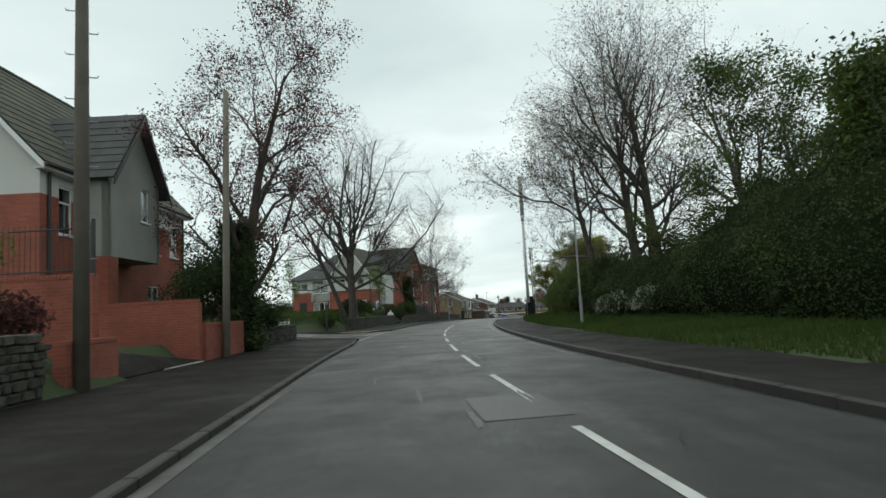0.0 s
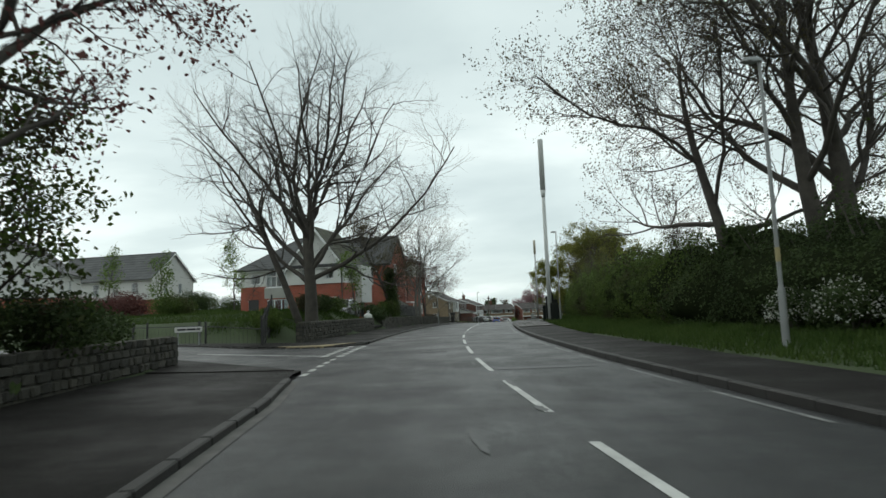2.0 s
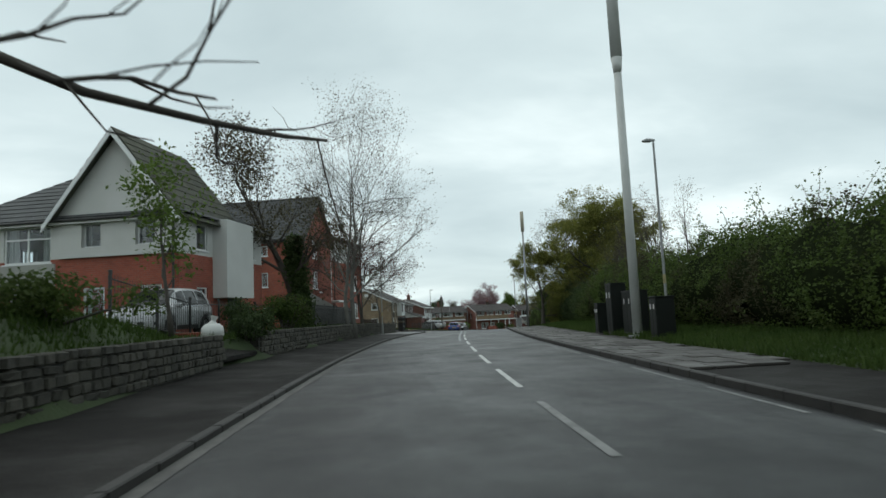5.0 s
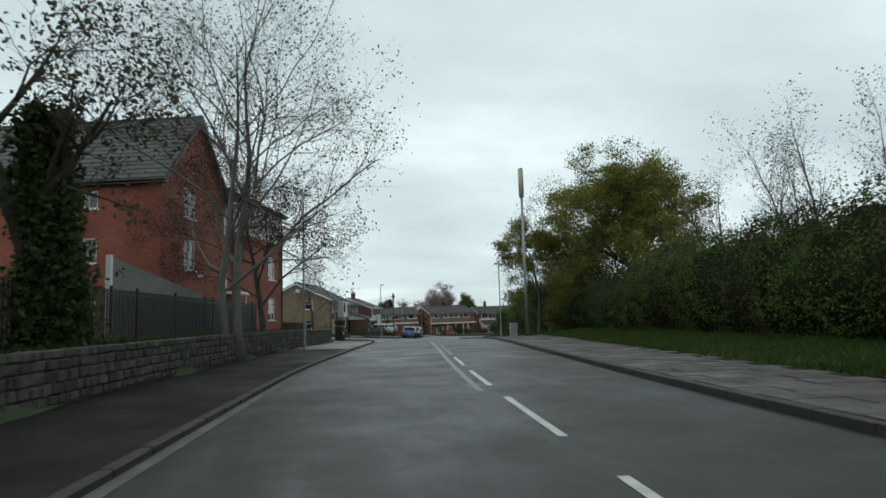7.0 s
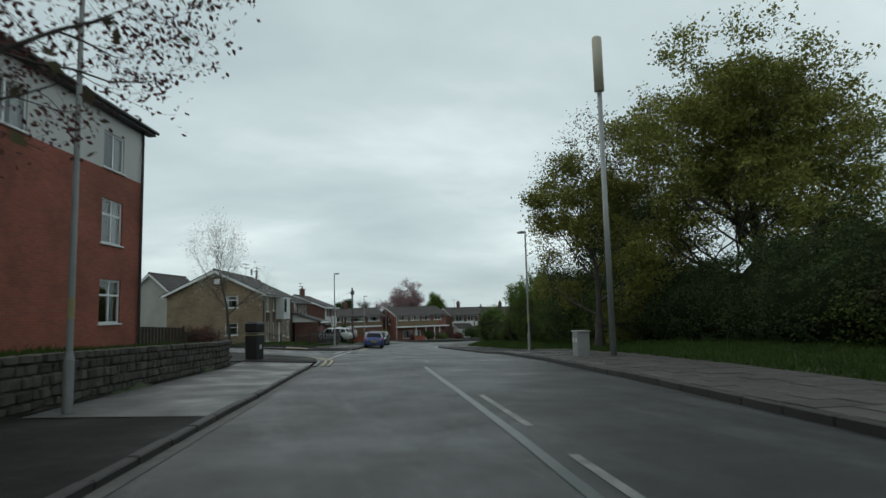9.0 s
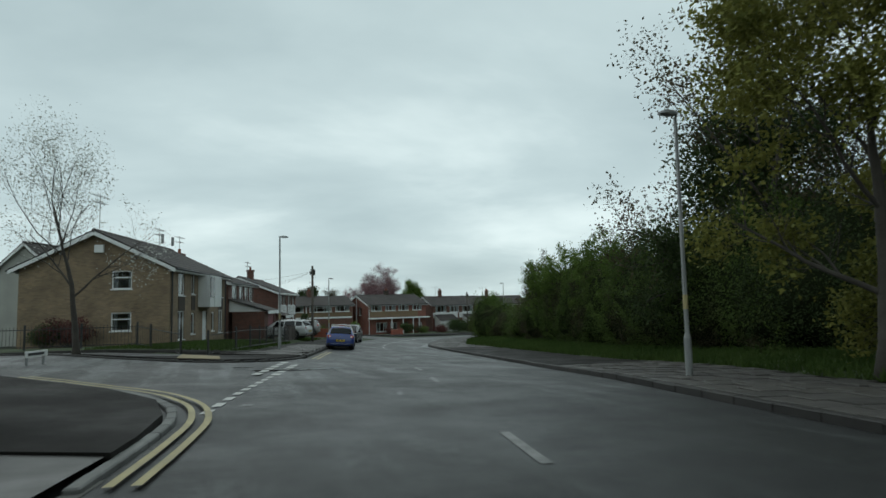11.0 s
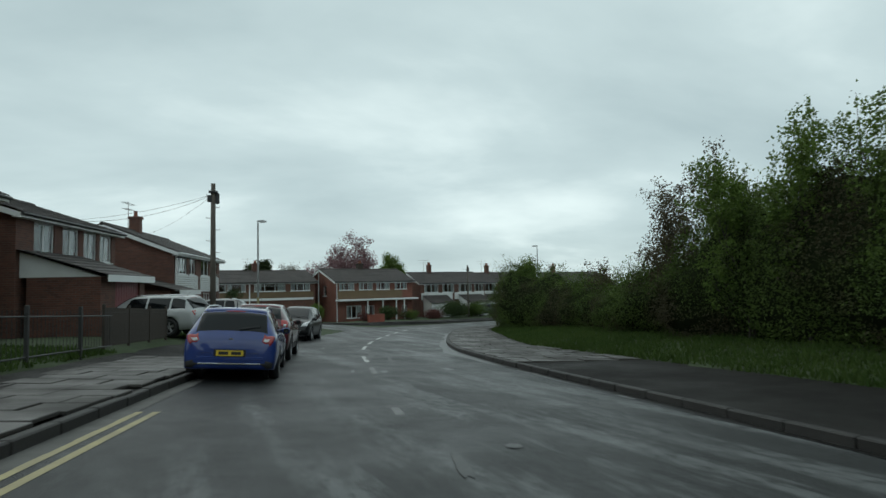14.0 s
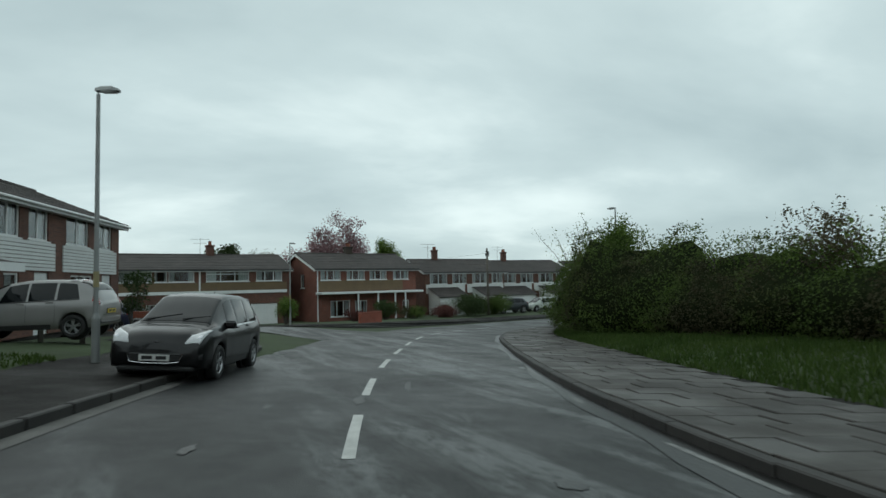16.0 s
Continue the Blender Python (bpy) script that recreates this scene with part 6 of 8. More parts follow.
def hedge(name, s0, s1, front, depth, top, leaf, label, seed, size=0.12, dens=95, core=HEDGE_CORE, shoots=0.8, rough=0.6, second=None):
    """A ragged bank of foliage along the road: an added dark core painted as the shade within, and a skin of leaves,
    with loose shoots on top.
    """
    rng = np.random.default_rng(seed)
    ns, prof = max(int((s1 - s0) / 0.6), 2), [(0.35, 0.0), (0.0, 0.18), (-0.1, 0.45), (0.05, 0.72), (0.35, 0.93), (0.8, 1.0), (1.0, 0.9), (1.0, 0.0)]
    vs, fs = [], []
    for i in range(ns + 1):
        s = s0 + (s1 - s0) * i / ns
        hgt = float(top(s))
        end = min(1, (s - s0 + 0.2) / 1.2, (s1 - s + 0.2) / 1.2)
        for u, w in prof:
            d = float(front(s)) + (u if u < 0.7 else u) * depth
            d += rough * (0.9 * noise.noise(Vector((s * 0.5, w * 4, seed))) + 0.9 * noise.noise(Vector((s * 0.16, w * 2, seed + 3))))
            x, y = at(s, d)
            z = lz(x, y) + hgt * w * (0.35 + 0.65 * end) * (1 + 0.42 * noise.noise(Vector((s * 0.55, u * 2, seed + 9))) + 0.22 * noise.noise(Vector((s * 0.13, u, 4.5)))) - 0.1 * (w == 0)
            vs.append((x, y, z))
        if i:
            n = len(prof)
            fs += [((i - 1) * n + k, (i - 1) * n + k + 1, i * n + k + 1, i * n + k) for k in range(n - 1)]
    ob = thing(name, pose(0, 0, 0), label, "hedge", kind="stuff")
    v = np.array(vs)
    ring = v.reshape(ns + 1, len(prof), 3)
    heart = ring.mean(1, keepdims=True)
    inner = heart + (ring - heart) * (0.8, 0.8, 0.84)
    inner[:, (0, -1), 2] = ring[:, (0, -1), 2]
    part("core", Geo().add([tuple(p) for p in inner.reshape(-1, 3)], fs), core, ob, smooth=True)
    q = np.array(fs)
    a, b, c, d = (v[q[:, k]] for k in range(4))
    area = 0.5 * np.linalg.norm(np.cross(c - a, d - b), axis=1)
    facing = np.arange(len(q)) % (len(prof) - 1)
    weight = np.where(facing == 6, 0.15, 1.0)
    cnt = rng.poisson(area * dens * 1.35 * weight)
    idx = np.repeat(np.arange(len(q)), cnt)
    u, w = rng.random((2, len(idx), 1))
    pts = (a[idx] * (1 - u) + d[idx] * u) * (1 - w) + (b[idx] * (1 - u) + c[idx] * u) * w
    nrm = np.cross(b - a, d - a)
    nrm /= np.linalg.norm(nrm, axis=1)[:, None] + 1e-9
    mid = v.reshape(ns + 1, -1, 3).mean(1)
    nrm = np.where(((pts - mid[np.minimum(idx // (len(prof) - 1), ns)]) * nrm[idx]).sum(1)[:, None] < 0, -nrm[idx], nrm[idx])
    waves = rng.normal(0, 1, (7, 3)) * 1.9
    clump = np.sin(pts @ waves.T + rng.uniform(0, 6.28, 7)).sum(1) * 0.16
    pts = pts + nrm * (rng.gamma(1.6, 0.09, (len(idx), 1)) + rough * np.clip(clump, -0.3, 1)[:, None])
    lv, lf = leaf_cards(rng, pts, size, 0.03, out=nrm * 0.7)
    part_ob = new("leaves", fast_mesh("leaves", lv, lf, leaf))
    part_ob.parent = ob
    if shoots:
        g, tips = Geo(), []
        for i in range(int((s1 - s0) * shoots * 2)):
            s = rng.uniform(s0 + 0.5, s1 - 0.5)
            x, y = at(s, float(front(s)) + depth * rng.uniform(0.1, 0.9))
            z = lz(x, y) + float(top(s)) * 0.85
            ln = rng.uniform(0.3, 1.0)**1.6 * float(top(s)) * 0.55
            p0, bend = Vector((x, y, z)), Vector((rng.normal(0, 0.25), rng.normal(0, 0.25), 1))
            pts2 = [p0 + bend * ln * t + Vector((rng.normal(0, 0.05), rng.normal(0, 0.05), 0)) for t in (0, 0.35, 0.7, 1.0)]
            g.tube(pts2, [0.02, 0.015, 0.01, 0.005], 3, cap=False)
            tips += [tuple(pts2[0].lerp(pts2[-1], t)) for t in np.linspace(0.1, 1.0, 16)]
        part("shoots", g, BARK, ob)
        lv, lf = leaf_cards(rng, tips, size, 0.11, per=3)
        o2 = new("shoot_leaves", fast_mesh("shoot_leaves", lv, lf, second or leaf))
        o2.parent = ob
    return ob


def bush(x, y, r, h, leaf, label, seed, size=0.09, dens=140, name="bush", up=0.0):
    """One rounded, uneven shrub: stems inside and leaves in lumps outside."""
    rng = np.random.default_rng(seed)
    root = thing(name, on_land(x, y, 0, up), label, "shrub")
    g = Geo()
    lumps = [(rng.normal(0, 0.38) * r, rng.normal(0, 0.38) * r, h * rng.uniform(0.3, 0.78), r * rng.uniform(0.32, 0.6)) for _ in range(13)]
    for lx, ly, zz, rr in lumps:
        g.tube([(lx * 0.15, ly * 0.15, -0.1), (lx * 0.6, ly * 0.6, zz * 0.5), (lx, ly, zz)], [0.03, 0.022, 0.012], 4)
    part("stem", g, BARK, root)
    pts, outs = [], []
    for lx, ly, zz, rr in lumps:
        n = int(dens * rr * rr * 9)
        d = rng.normal(0, 1, (n, 3))
        d /= np.linalg.norm(d, axis=1)[:, None]
        rad = rr * rng.uniform(0.55, 1.12, (n, 1))
        q = d * rad * (1, 1, 0.85) + (lx, ly, zz)
        pts.append(q)
        outs.append(d)
    pts, outs = np.concatenate(pts), np.concatenate(outs)
    keep = pts[:, 2] > 0.02
    v, f = leaf_cards(rng, pts[keep], size, 0.02, out=outs[keep] * 0.7)
    ob = new("foliage", fast_mesh("foliage", v, f, leaf))
    ob.parent = root
    return root


def grass(name, areas, n, label, seed, h=0.16):
    """Blades over patches given as (s0, s1, inner, outer) along the road."""
    rng = np.random.default_rng(seed)
    tot = sum((a[1] - a[0]) * abs(float(a[3](a[0])) - float(a[2](a[0]))) for a in areas)
    vs = []
    for s0, s1, f0, f1 in areas:
        k = int(n * (s1 - s0) * abs(float(f1(s0)) - float(f0(s0))) / tot)
        s = rng.uniform(s0, s1, k)
        u = rng.random(k)
        xy = np.array([at(a, float(f0(a)) * (1 - b) + float(f1(a)) * b) for a, b in zip(s, u)])
        z = land(xy[:, 0], xy[:, 1])
        tall = h * rng.uniform(0.4, 1.5, k) * (1 + 1.2 * np.clip(np.array([noise.noise(Vector((a * 0.8, b * 0.8, seed))) for a, b in xy]), 0, 1))
        an = rng.uniform(0, 6.28, k)
        w = rng.uniform(0.008, 0.018, k) * 1.6
        lx, ly = rng.normal(0, 0.35, (2, k)) * tall
        p0 = np.stack([xy[:, 0] - np.cos(an) * w, xy[:, 1] - np.sin(an) * w, z - 0.03], 1)
        p1 = np.stack([xy[:, 0] + np.cos(an) * w, xy[:, 1] + np.sin(an) * w, z - 0.03], 1)
        p2 = np.stack([xy[:, 0] + lx, xy[:, 1] + ly, z + tall], 1)
        vs.append(np.stack([p0, p1, p2], 1).reshape(-1, 3))
    v = np.concatenate(vs)
    ob = new(name, fast_mesh(name, v, np.arange(len(v)).reshape(-1, 3), GRASS))
    return tagged(ob, label, "grass", kind="stuff")


# right-hand side, from the start onwards
HEDGE_TOP = table((-20, 5.0), (12, 4.7), (19, 3.9), (24, 2.6), (36, 2.6), (50, 3.2), (62, 3.1), (75, 3.1), (84, 3.0), (89, 2.9), (104, 2.9), (108, 3.8), (117, 4.3), (123, 4.4), (130, 4.3), (136, 4.0), (138, 3.5), (139.5, 2.4), (152, 2.2), (156, 2.6), (160, 3.6), (166, 3.8), (170, 3.0), (180, 2.6))
front_r = lambda s: BACK_R(s) + np.interp(s, (0, 25, 40, 90, 110, 122, 134, 148, 155, 161, 172), (3.1, 3.7, 2.7, 3.2, 2.7, 2.4, 3.5, 4.0, 3.0, 0.8, 0.1))
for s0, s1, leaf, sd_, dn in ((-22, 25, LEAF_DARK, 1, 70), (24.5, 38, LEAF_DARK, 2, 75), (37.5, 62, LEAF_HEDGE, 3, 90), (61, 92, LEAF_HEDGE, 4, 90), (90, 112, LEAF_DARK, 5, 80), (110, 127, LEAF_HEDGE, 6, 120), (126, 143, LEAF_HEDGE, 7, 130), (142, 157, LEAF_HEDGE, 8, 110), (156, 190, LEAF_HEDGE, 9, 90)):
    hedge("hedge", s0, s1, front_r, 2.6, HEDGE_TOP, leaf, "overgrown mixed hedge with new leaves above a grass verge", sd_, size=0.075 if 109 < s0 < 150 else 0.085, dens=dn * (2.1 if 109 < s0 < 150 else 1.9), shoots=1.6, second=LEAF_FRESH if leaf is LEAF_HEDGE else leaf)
tree("tree", 11.0, 32.2, 0, 15.5, 0.42, 7.4, 11, "large bare tree with dark double trunk", BARK, LEAF_BUD, 0.07, 2, 0.06, clear=0.26, limbs=12, angle=44, twigs=6, forks=2, thin_out=0.6, wob=0.17, dense=(9, 7))
tree("tree", 8.9, 34.4, 0, 13.0, 0.26, 6.4, 12, "ivy-footed tree with small opening leaves", BARK, LEAF_BUD, 0.08, 3, 0.08, clear=0.24, limbs=12, angle=58, twigs=5, ivy=3.2, wob=0.16, dense=(9, 7))
tree("tree", 14.5, 27.5, 0, 14, 0.3, 5.5, 13, "bare grey tree behind dark shrubs", BARK, LEAF_BUD, 0.09, 1, 0.1, clear=0.3, limbs=9, angle=46, twigs=5, thin_out=0.5)
tree("tree", 11.9, 22.5, 0, 9.2, 0.22, 3.6, 14, "leafy green tree rising from dark shrubs", BARK, LEAF_HEDGE, 0.11, 8, 0.24, gaps=0.35, squash=0.6, clear=0.15, limbs=11, angle=60, twigs=5)
tree("tree", 11.8, 14.5, 0, 5.4, 0.2, 2.8, 15, "leafy green tree rising from dark shrubs", BARK, LEAF_HEDGE, 0.13, 9, 0.28, clear=0.12, limbs=11, angle=62, twigs=5)
tree("tree", 18.0, 30.0, 0, 12.0, 0.25, 4.6, 16, "bare grey tree behind dark shrubs", BARK, LEAF_BUD, 0.09, 1, 0.1, clear=0.3, limbs=8, angle=46, twigs=4, thin_out=0.5)
for i, (x, y, r, h) in enumerate(((8.6, 25.5, 0.9, 1.25), (8.2, 28.3, 0.9, 1.15), (8.0, 30.2, 0.7, 1.0))):
    b = bush(x, y, r, h, LEAF_DARK, "low shrub covered in white blossom", 40 + i)
    rng = np.random.default_rng(60 + i)
    d = rng.normal(0, 1, (420, 3))
    d[:, 2] = abs(d[:, 2])
    d /= np.linalg.norm(d, axis=1)[:, None]
    v, f = leaf_cards(rng, d * (r * 0.95, r * 0.95, h * 0.75) * rng.uniform(0.8, 1.1, (420, 1)) + (0, 0, h * 0.3), 0.06, 0.04, per=2)
    ob = new("blossom", fast_mesh("blossom", v, f, BLOSSOM))
    ob.parent = b
for i, (s, d, h) in enumerate(((44, 12.5, 6.2), (46, 13, 5.8), (74, 13.5, 8.2), (77, 12.8, 8.8), (80, 13.4, 8.0), (83, 12.9, 7.4), (85.5, 13.6, 7.0), (89, 13.0, 6.2))):
    x, y = at(s, d)
    tree("sapling", x, y, 0, h, 0.07, 1.7, 70 + i, "tall thin bare sapling with few leaves", BARK, LEAF_BUD, 0.06, 1, 0.05, clear=0.15, limbs=12, angle=17, twigs=3, thin_out=0.3, forks=2)
tree("tree", 23.4, 98.4, 0, 10.4, 0.42, 6.2, 21, "spreading oak with yellow-green young leaves", BARK, LEAF_OLIVE, 0.13, 18, 0.26, clear=0.2, limbs=17, angle=68, twigs=5, wob=0.18, ivy=2.4, squash=0.45, gaps=0.26)
tree("tree", 17.0, 101.2, 0, 7.4, 0.2, 3.4, 22, "small leafy tree beside the oak", BARK, LEAF_OLIVE, 0.11, 13, 0.2, clear=0.14, limbs=11, angle=60, twigs=4, squash=0.6, gaps=0.35)
tree("tree", 22.6, 109.4, 0, 11.5, 0.26, 5.8, 23, "tall tree with sparse opening leaves", BARK, LEAF_BUD, 0.12, 3, 0.2, clear=0.18, limbs=11, angle=58, twigs=5, wob=0.15)
tree("tree", 23.6, 111.5, 0, 8.5, 0.3, 4.0, 24, "dense dark green tree behind a lamp post", BARK, LEAF_DARK, 0.14, 8, 0.3, clear=0.1, limbs=12, angle=60, twigs=5)
for i, (s, d, h, lf) in enumerate(((122.5, 11.6, 5.6, LEAF_FRESH), (126.5, 11.4, 6.0, LEAF_FRESH), (129.5, 11.8, 5.6, LEAF_FRESH), (132.6, 11.4, 6.4, LEAF_FRESH), (134.6, 11.2, 6.0, LEAF_FRESH), (136.6, 11.2, 6.5, LEAF_BUD), (138.5, 11.3, 6.2, LEAF_BUD), (139.6, 11.5, 5.4, LEAF_BUD), (141.5, 12.0, 3.6, LEAF_BUD), (151, 11.6, 2.9, LEAF_BUD), (161, 8.4, 4.6, LEAF_FRESH))):
    x, y = at(s, d)
    tree("sapling", x, y, 0, h, 0.05, 1.5, 90 + i, "young tree with fresh leaves rising out of a hedge", BARK, lf, 0.085, 3 if lf is not LEAF_BUD else 1, 0.06, clear=0.1, limbs=13, angle=34, twigs=3, forks=2, wob=0.2, lift=0.12, dense=(6, 4))
grass("grass", [(2, 60, lambda s: BACK_R(s) + 0.05, lambda s: front_r(s) + 0.4), (60, 112, lambda s: BACK_R(s) + 0.05, lambda s: front_r(s) + 0.4), (112, 182, lambda s: BACK_R(s) + 0.02, lambda s: front_r(s) + 0.4)], 150000, "long green verge grass", 5, h=0.12)

# left-hand side
tree("tree", -7.3, 21.5, 0, 14.0, 0.3, 4.3, 31, "tall tree with copper leaves and ivy", BARK, LEAF_RED, 0.085, 3, 0.1, dense=(8, 6), clear=0.16, limbs=14, angle=52, twigs=5, ivy=5.0)
tree("tree", -8.8, 24.6, 0, 4.6, 0.12, 2.2, 32, "leafy dark tree beside the copper tree", BARK, LEAF_HEDGE, 0.11, 2, 0.16, clear=0.12, limbs=10, angle=60, twigs=4)
limbed_tree("tree", -6.8, 44.2, -0.3, 5.6, 0.31, [(0.5, 172, 42, 9.0, 0.02), (0.55, 5, 25, 9.6, 0.03), (0.62, 350, 40, 9.2, 0.03), (0.62, 188, 50, 9.2, 0.03), (0.63, 22, 46, 9.0, 0.03), (0.7, 150, 56, 9.0, 0.03), (0.76, 315, 54, 8.8, 0.03), (0.82, 60, 58, 8.8, 0.03), (0.88, 245, 58, 8.6, 0.03), (1.0, 8, 54, 9.2, 0.02), (1.0, 168, 62, 9.4, 0.015), (0.94, 192, 50, 9.4, 0.02), (0.97, 335, 62, 9.0, 0.02), (1.0, 80, 80, 8.8, 0.0)], 36, "large bare spreading tree with a dark trunk", BARK, dense=(11, 7, 4))
limbed_tree("tree", -7.3, 44.6, -0.3, 5.8, 0.17, [(0.98, 170, 60, 7.4, 0.03), (0.95, 60, 68, 6.6, 0.03), (0.7, 185, 34, 4.0, 0.03), (0.8, 300, 50, 4.4, 0.04)], 34, "leaning slender bare tree beside a larger one", BARK, stem=(-0.36, 0.03), dense=(8, 6, 5))
tree("tree", -4.3, 72.2, 0.0, 9.5, 0.28, 3.9, 35, "tree with a thick ivy-covered trunk", BARK, LEAF_BUD, 0.11, 2, 0.14, clear=0.34, limbs=10, angle=46, twigs=5, ivy=4.8, lean=(-0.05, 0))
tree("tree", -1.95, 79.6, 0.1, 14.5, 0.17, 6.0, 36, "tall silver-barked tree with double trunk", BARK_PALE, LEAF_BUD, 0.09, 1, 0.1, clear=0.2, limbs=13, angle=52, twigs=7, forks=2, thin_out=0.55, wob=0.15)
tree("tree", -1.2, 83.9, 0.1, 7.4, 0.15, 3.6, 37, "cherry tree with copper-pink leaves", BARK, LEAF_RED, 0.062, 6, 0.1, clear=0.28, limbs=10, angle=58, twigs=5)
for i, (x, y, h) in enumerate(((-14.5, 57.5, 5.6), (-20.5, 60.0, 5.4), (-6.0, 57.0, 5.2), (-25.5, 62, 5.0))):
    tree("sapling", x, y, 0.2, h, 0.06, 1.3, 110 + i, "young upright tree with fresh green leaves", BARK, LEAF_FRESH, 0.12, 1, 0.12, clear=0.25, limbs=10, angle=26, twigs=3, wob=0.2, dense=(5, 4))
tree("tree", 1.2, 117.0, 0, 6.8, 0.12, 3.4, 38, "small blossoming street tree", BARK, BLOSSOM, 0.06, 2, 0.1, clear=0.4, limbs=10, angle=50, twigs=4, thin_out=0.8)
tree("tree", 33.0, 210, 0, 8.8, 0.35, 5.2, 39, "far cherry tree in pink blossom", BARK, LEAF_PINK, 0.22, 5, 0.3, clear=0.2, limbs=12, angle=62, twigs=4)
tree("tree", 42.5, 216, 0, 8.5, 0.3, 3.2, 41, "far pale green round-headed tree", BARK, LEAF_FRESH, 0.2, 5, 0.3, clear=0.2, limbs=11, angle=52, twigs=4)
tree("tree", 19.5, 208, 0, 8.2, 0.2, 2.4, 42, "far dark green conifer", BARK, LEAF_DARK, 0.22, 7, 0.22, clear=0.12, limbs=14, angle=72, twigs=3, lift=-0.02)
tree("tree", 25.0, 214, 0, 7.6, 0.2, 2.4, 43, "far bare round-headed tree", BARK, LEAF_BUD, 0.14, 2, 0.2, clear=0.3, limbs=10, angle=45, twigs=4)
bush(13.9, 161.5, 0.75, 3.0, LEAF_DARK, "tall narrow dark conifer by a house", 51, name="conifer")
for i, (x, y, r, h, lf, lab) in enumerate(((-8.6, 9.8, 1.3, 2.6, LEAF_FRESH, "light green garden shrub"), (-8.8, 7.6, 1.2, 1.9, LEAF_HEDGE, "rounded green garden shrub"), (-7.9, 11.0, 0.7, 1.3, LEAF_RED, "low copper-leaved garden shrub"), (-8.6, 21.6, 1.5, 3.4, LEAF_DARK, "tall dark ivy shrub round a tree"), (-8.0, 25.5, 1.0, 1.1, LEAF_DARK, "dark shrub above a stone wall"), (-8.8, 28.6, 1.1, 0.9, LEAF_DARK, "dark shrub above a stone wall"),
                                          (-8.2, 41.6, 1.0, 1.0, LEAF_HEDGE, "green shrub at the foot of a tree"), (-7.6, 47.0, 1.0, 0.7, LEAF_HEDGE, "green shrub above a stone wall"), (-7.2, 50.0, 1.0, 0.7, LEAF_DARK, "dark shrub above a stone wall"), (-6.9, 53.0, 0.9, 0.6, LEAF_HEDGE, "green shrub above a stone wall"), (-19.0, 50.8, 1.7, 1.0, LEAF_RED, "wide clipped copper shrub beyond a green"), (-22.5, 53.0, 1.5, 1.1, LEAF_RED, "wide clipped copper shrub beyond a green"), (-26.5, 54.4, 1.6, 1.0, LEAF_HEDGE, "wide green shrub beyond a green"), (-15.6, 50.0, 1.4, 0.8, LEAF_HEDGE, "low green shrub beyond a green"), (-30.5, 56.0, 1.5, 0.9, LEAF_OLIVE, "low yellow-green shrub beyond a green"), (-21.0, 78.0, 2.4, 2.4, LEAF_DARK, "tall dark shrub behind a house"), (-25.0, 79.5, 2.4, 2.2, LEAF_DARK, "tall dark shrub behind a house"), (-17.5, 77.0, 2.2, 2.2, LEAF_HEDGE, "tall green shrub behind a house"), (-4.5, 68.0, 1.1, 1.6, LEAF_HEDGE, "green shrub below an ivy-clad tree"), (-5.2, 63.0, 0.8, 1.2, LEAF_DARK, "clipped dark garden shrub"), (-4.9, 61.2, 0.7, 1.0, LEAF_DARK, "clipped dark garden shrub"),
                                          (-1.2, 128.0, 1.0, 1.5, LEAF_RED, "dark copper shrub beside flats"), (-2.6, 128.6, 0.9, 1.3, LEAF_DARK, "dark shrub beside brick flats"), (15.4, 158.6, 0.9, 1.3, LEAF_HEDGE, "clipped green garden shrub by wall"), (31.0, 180.8, 1.2, 1.7, LEAF_DARK, "round dark shrub in a front garden"), (33.4, 180.4, 1.0, 0.9, LEAF_HEDGE, "low green shrub in a front garden"), (36.5, 181.5, 1.3, 0.8, LEAF_RED, "low red shrub in a front garden"), (39.5, 183.0, 1.8, 2.0, LEAF_DARK, "wide dark shrub in a front garden"), (42.6, 184.0, 1.6, 1.9, LEAF_HEDGE, "wide green shrub in a front garden"), (27.8, 178.5, 0.8, 0.9, LEAF_RED, "low copper shrub in a front garden"), (22.4, 176.5, 0.9, 2.0, LEAF_FRESH, "thin pale shrub by a garage"))):
    bush(x, y, r, h, lf, lab, 200 + i)
grass("grass", [(42.5, 54, lambda s: BACK_L(s) - 0.3, lambda s: BACK_L(s) - 4.0), (54, 99, lambda s: BACK_L(s) - 0.3, lambda s: BACK_L(s) - 2.6)], 26000, "short rough grass above a retaining wall", 6, h=0.12)
grass("grass", [(118, 134, lambda s: BACK_L(s) - 0.2, lambda s: BACK_L(s) - 5.4), (141, 147, lambda s: BACK_L(s) + 0.1, lambda s: BACK_L(s) - 2.0)], 24000, "mown lawn grass behind railings", 7, h=0.07)
grass("grass", [(40.9, 43, lambda s: -6.2, lambda s: -9.5), (43, 53, lambda s: -6.4, lambda s: -24.0)], 46000, "mown green behind railings", 8, h=0.08)

# ---- garden walls, fences and street furniture ----
STONE = surf("rough_wall_stone", (0.075, 0.068, 0.053), (0.032, 0.031, 0.025), scale=2.0, fine=18, rough=0.9, bump=0.6, rnd=0.35)
STONES = surf("rough_wall_stone_field", (0.07, 0.064, 0.05), (0.032, 0.031, 0.025), scale=2.0, fine=18, rough=0.9, bump=0.6, island=0.35)
stone_shapes = []
for k in range(6):
    rr = random.Random(k)
    gq = Geo().box(-0.5, -0.5, -0.5, 0.5, 0.5, 0.5, ch=0.13)
    gq.v = [(x + rr.uniform(-0.05, 0.05), y + rr.uniform(-0.07, 0.07), z + rr.uniform(-0.05, 0.05)) for x, y, z in gq.v]
    stone_shapes.append(gq)
stone_meshes = [q.mesh("stone", STONE) for q in stone_shapes]


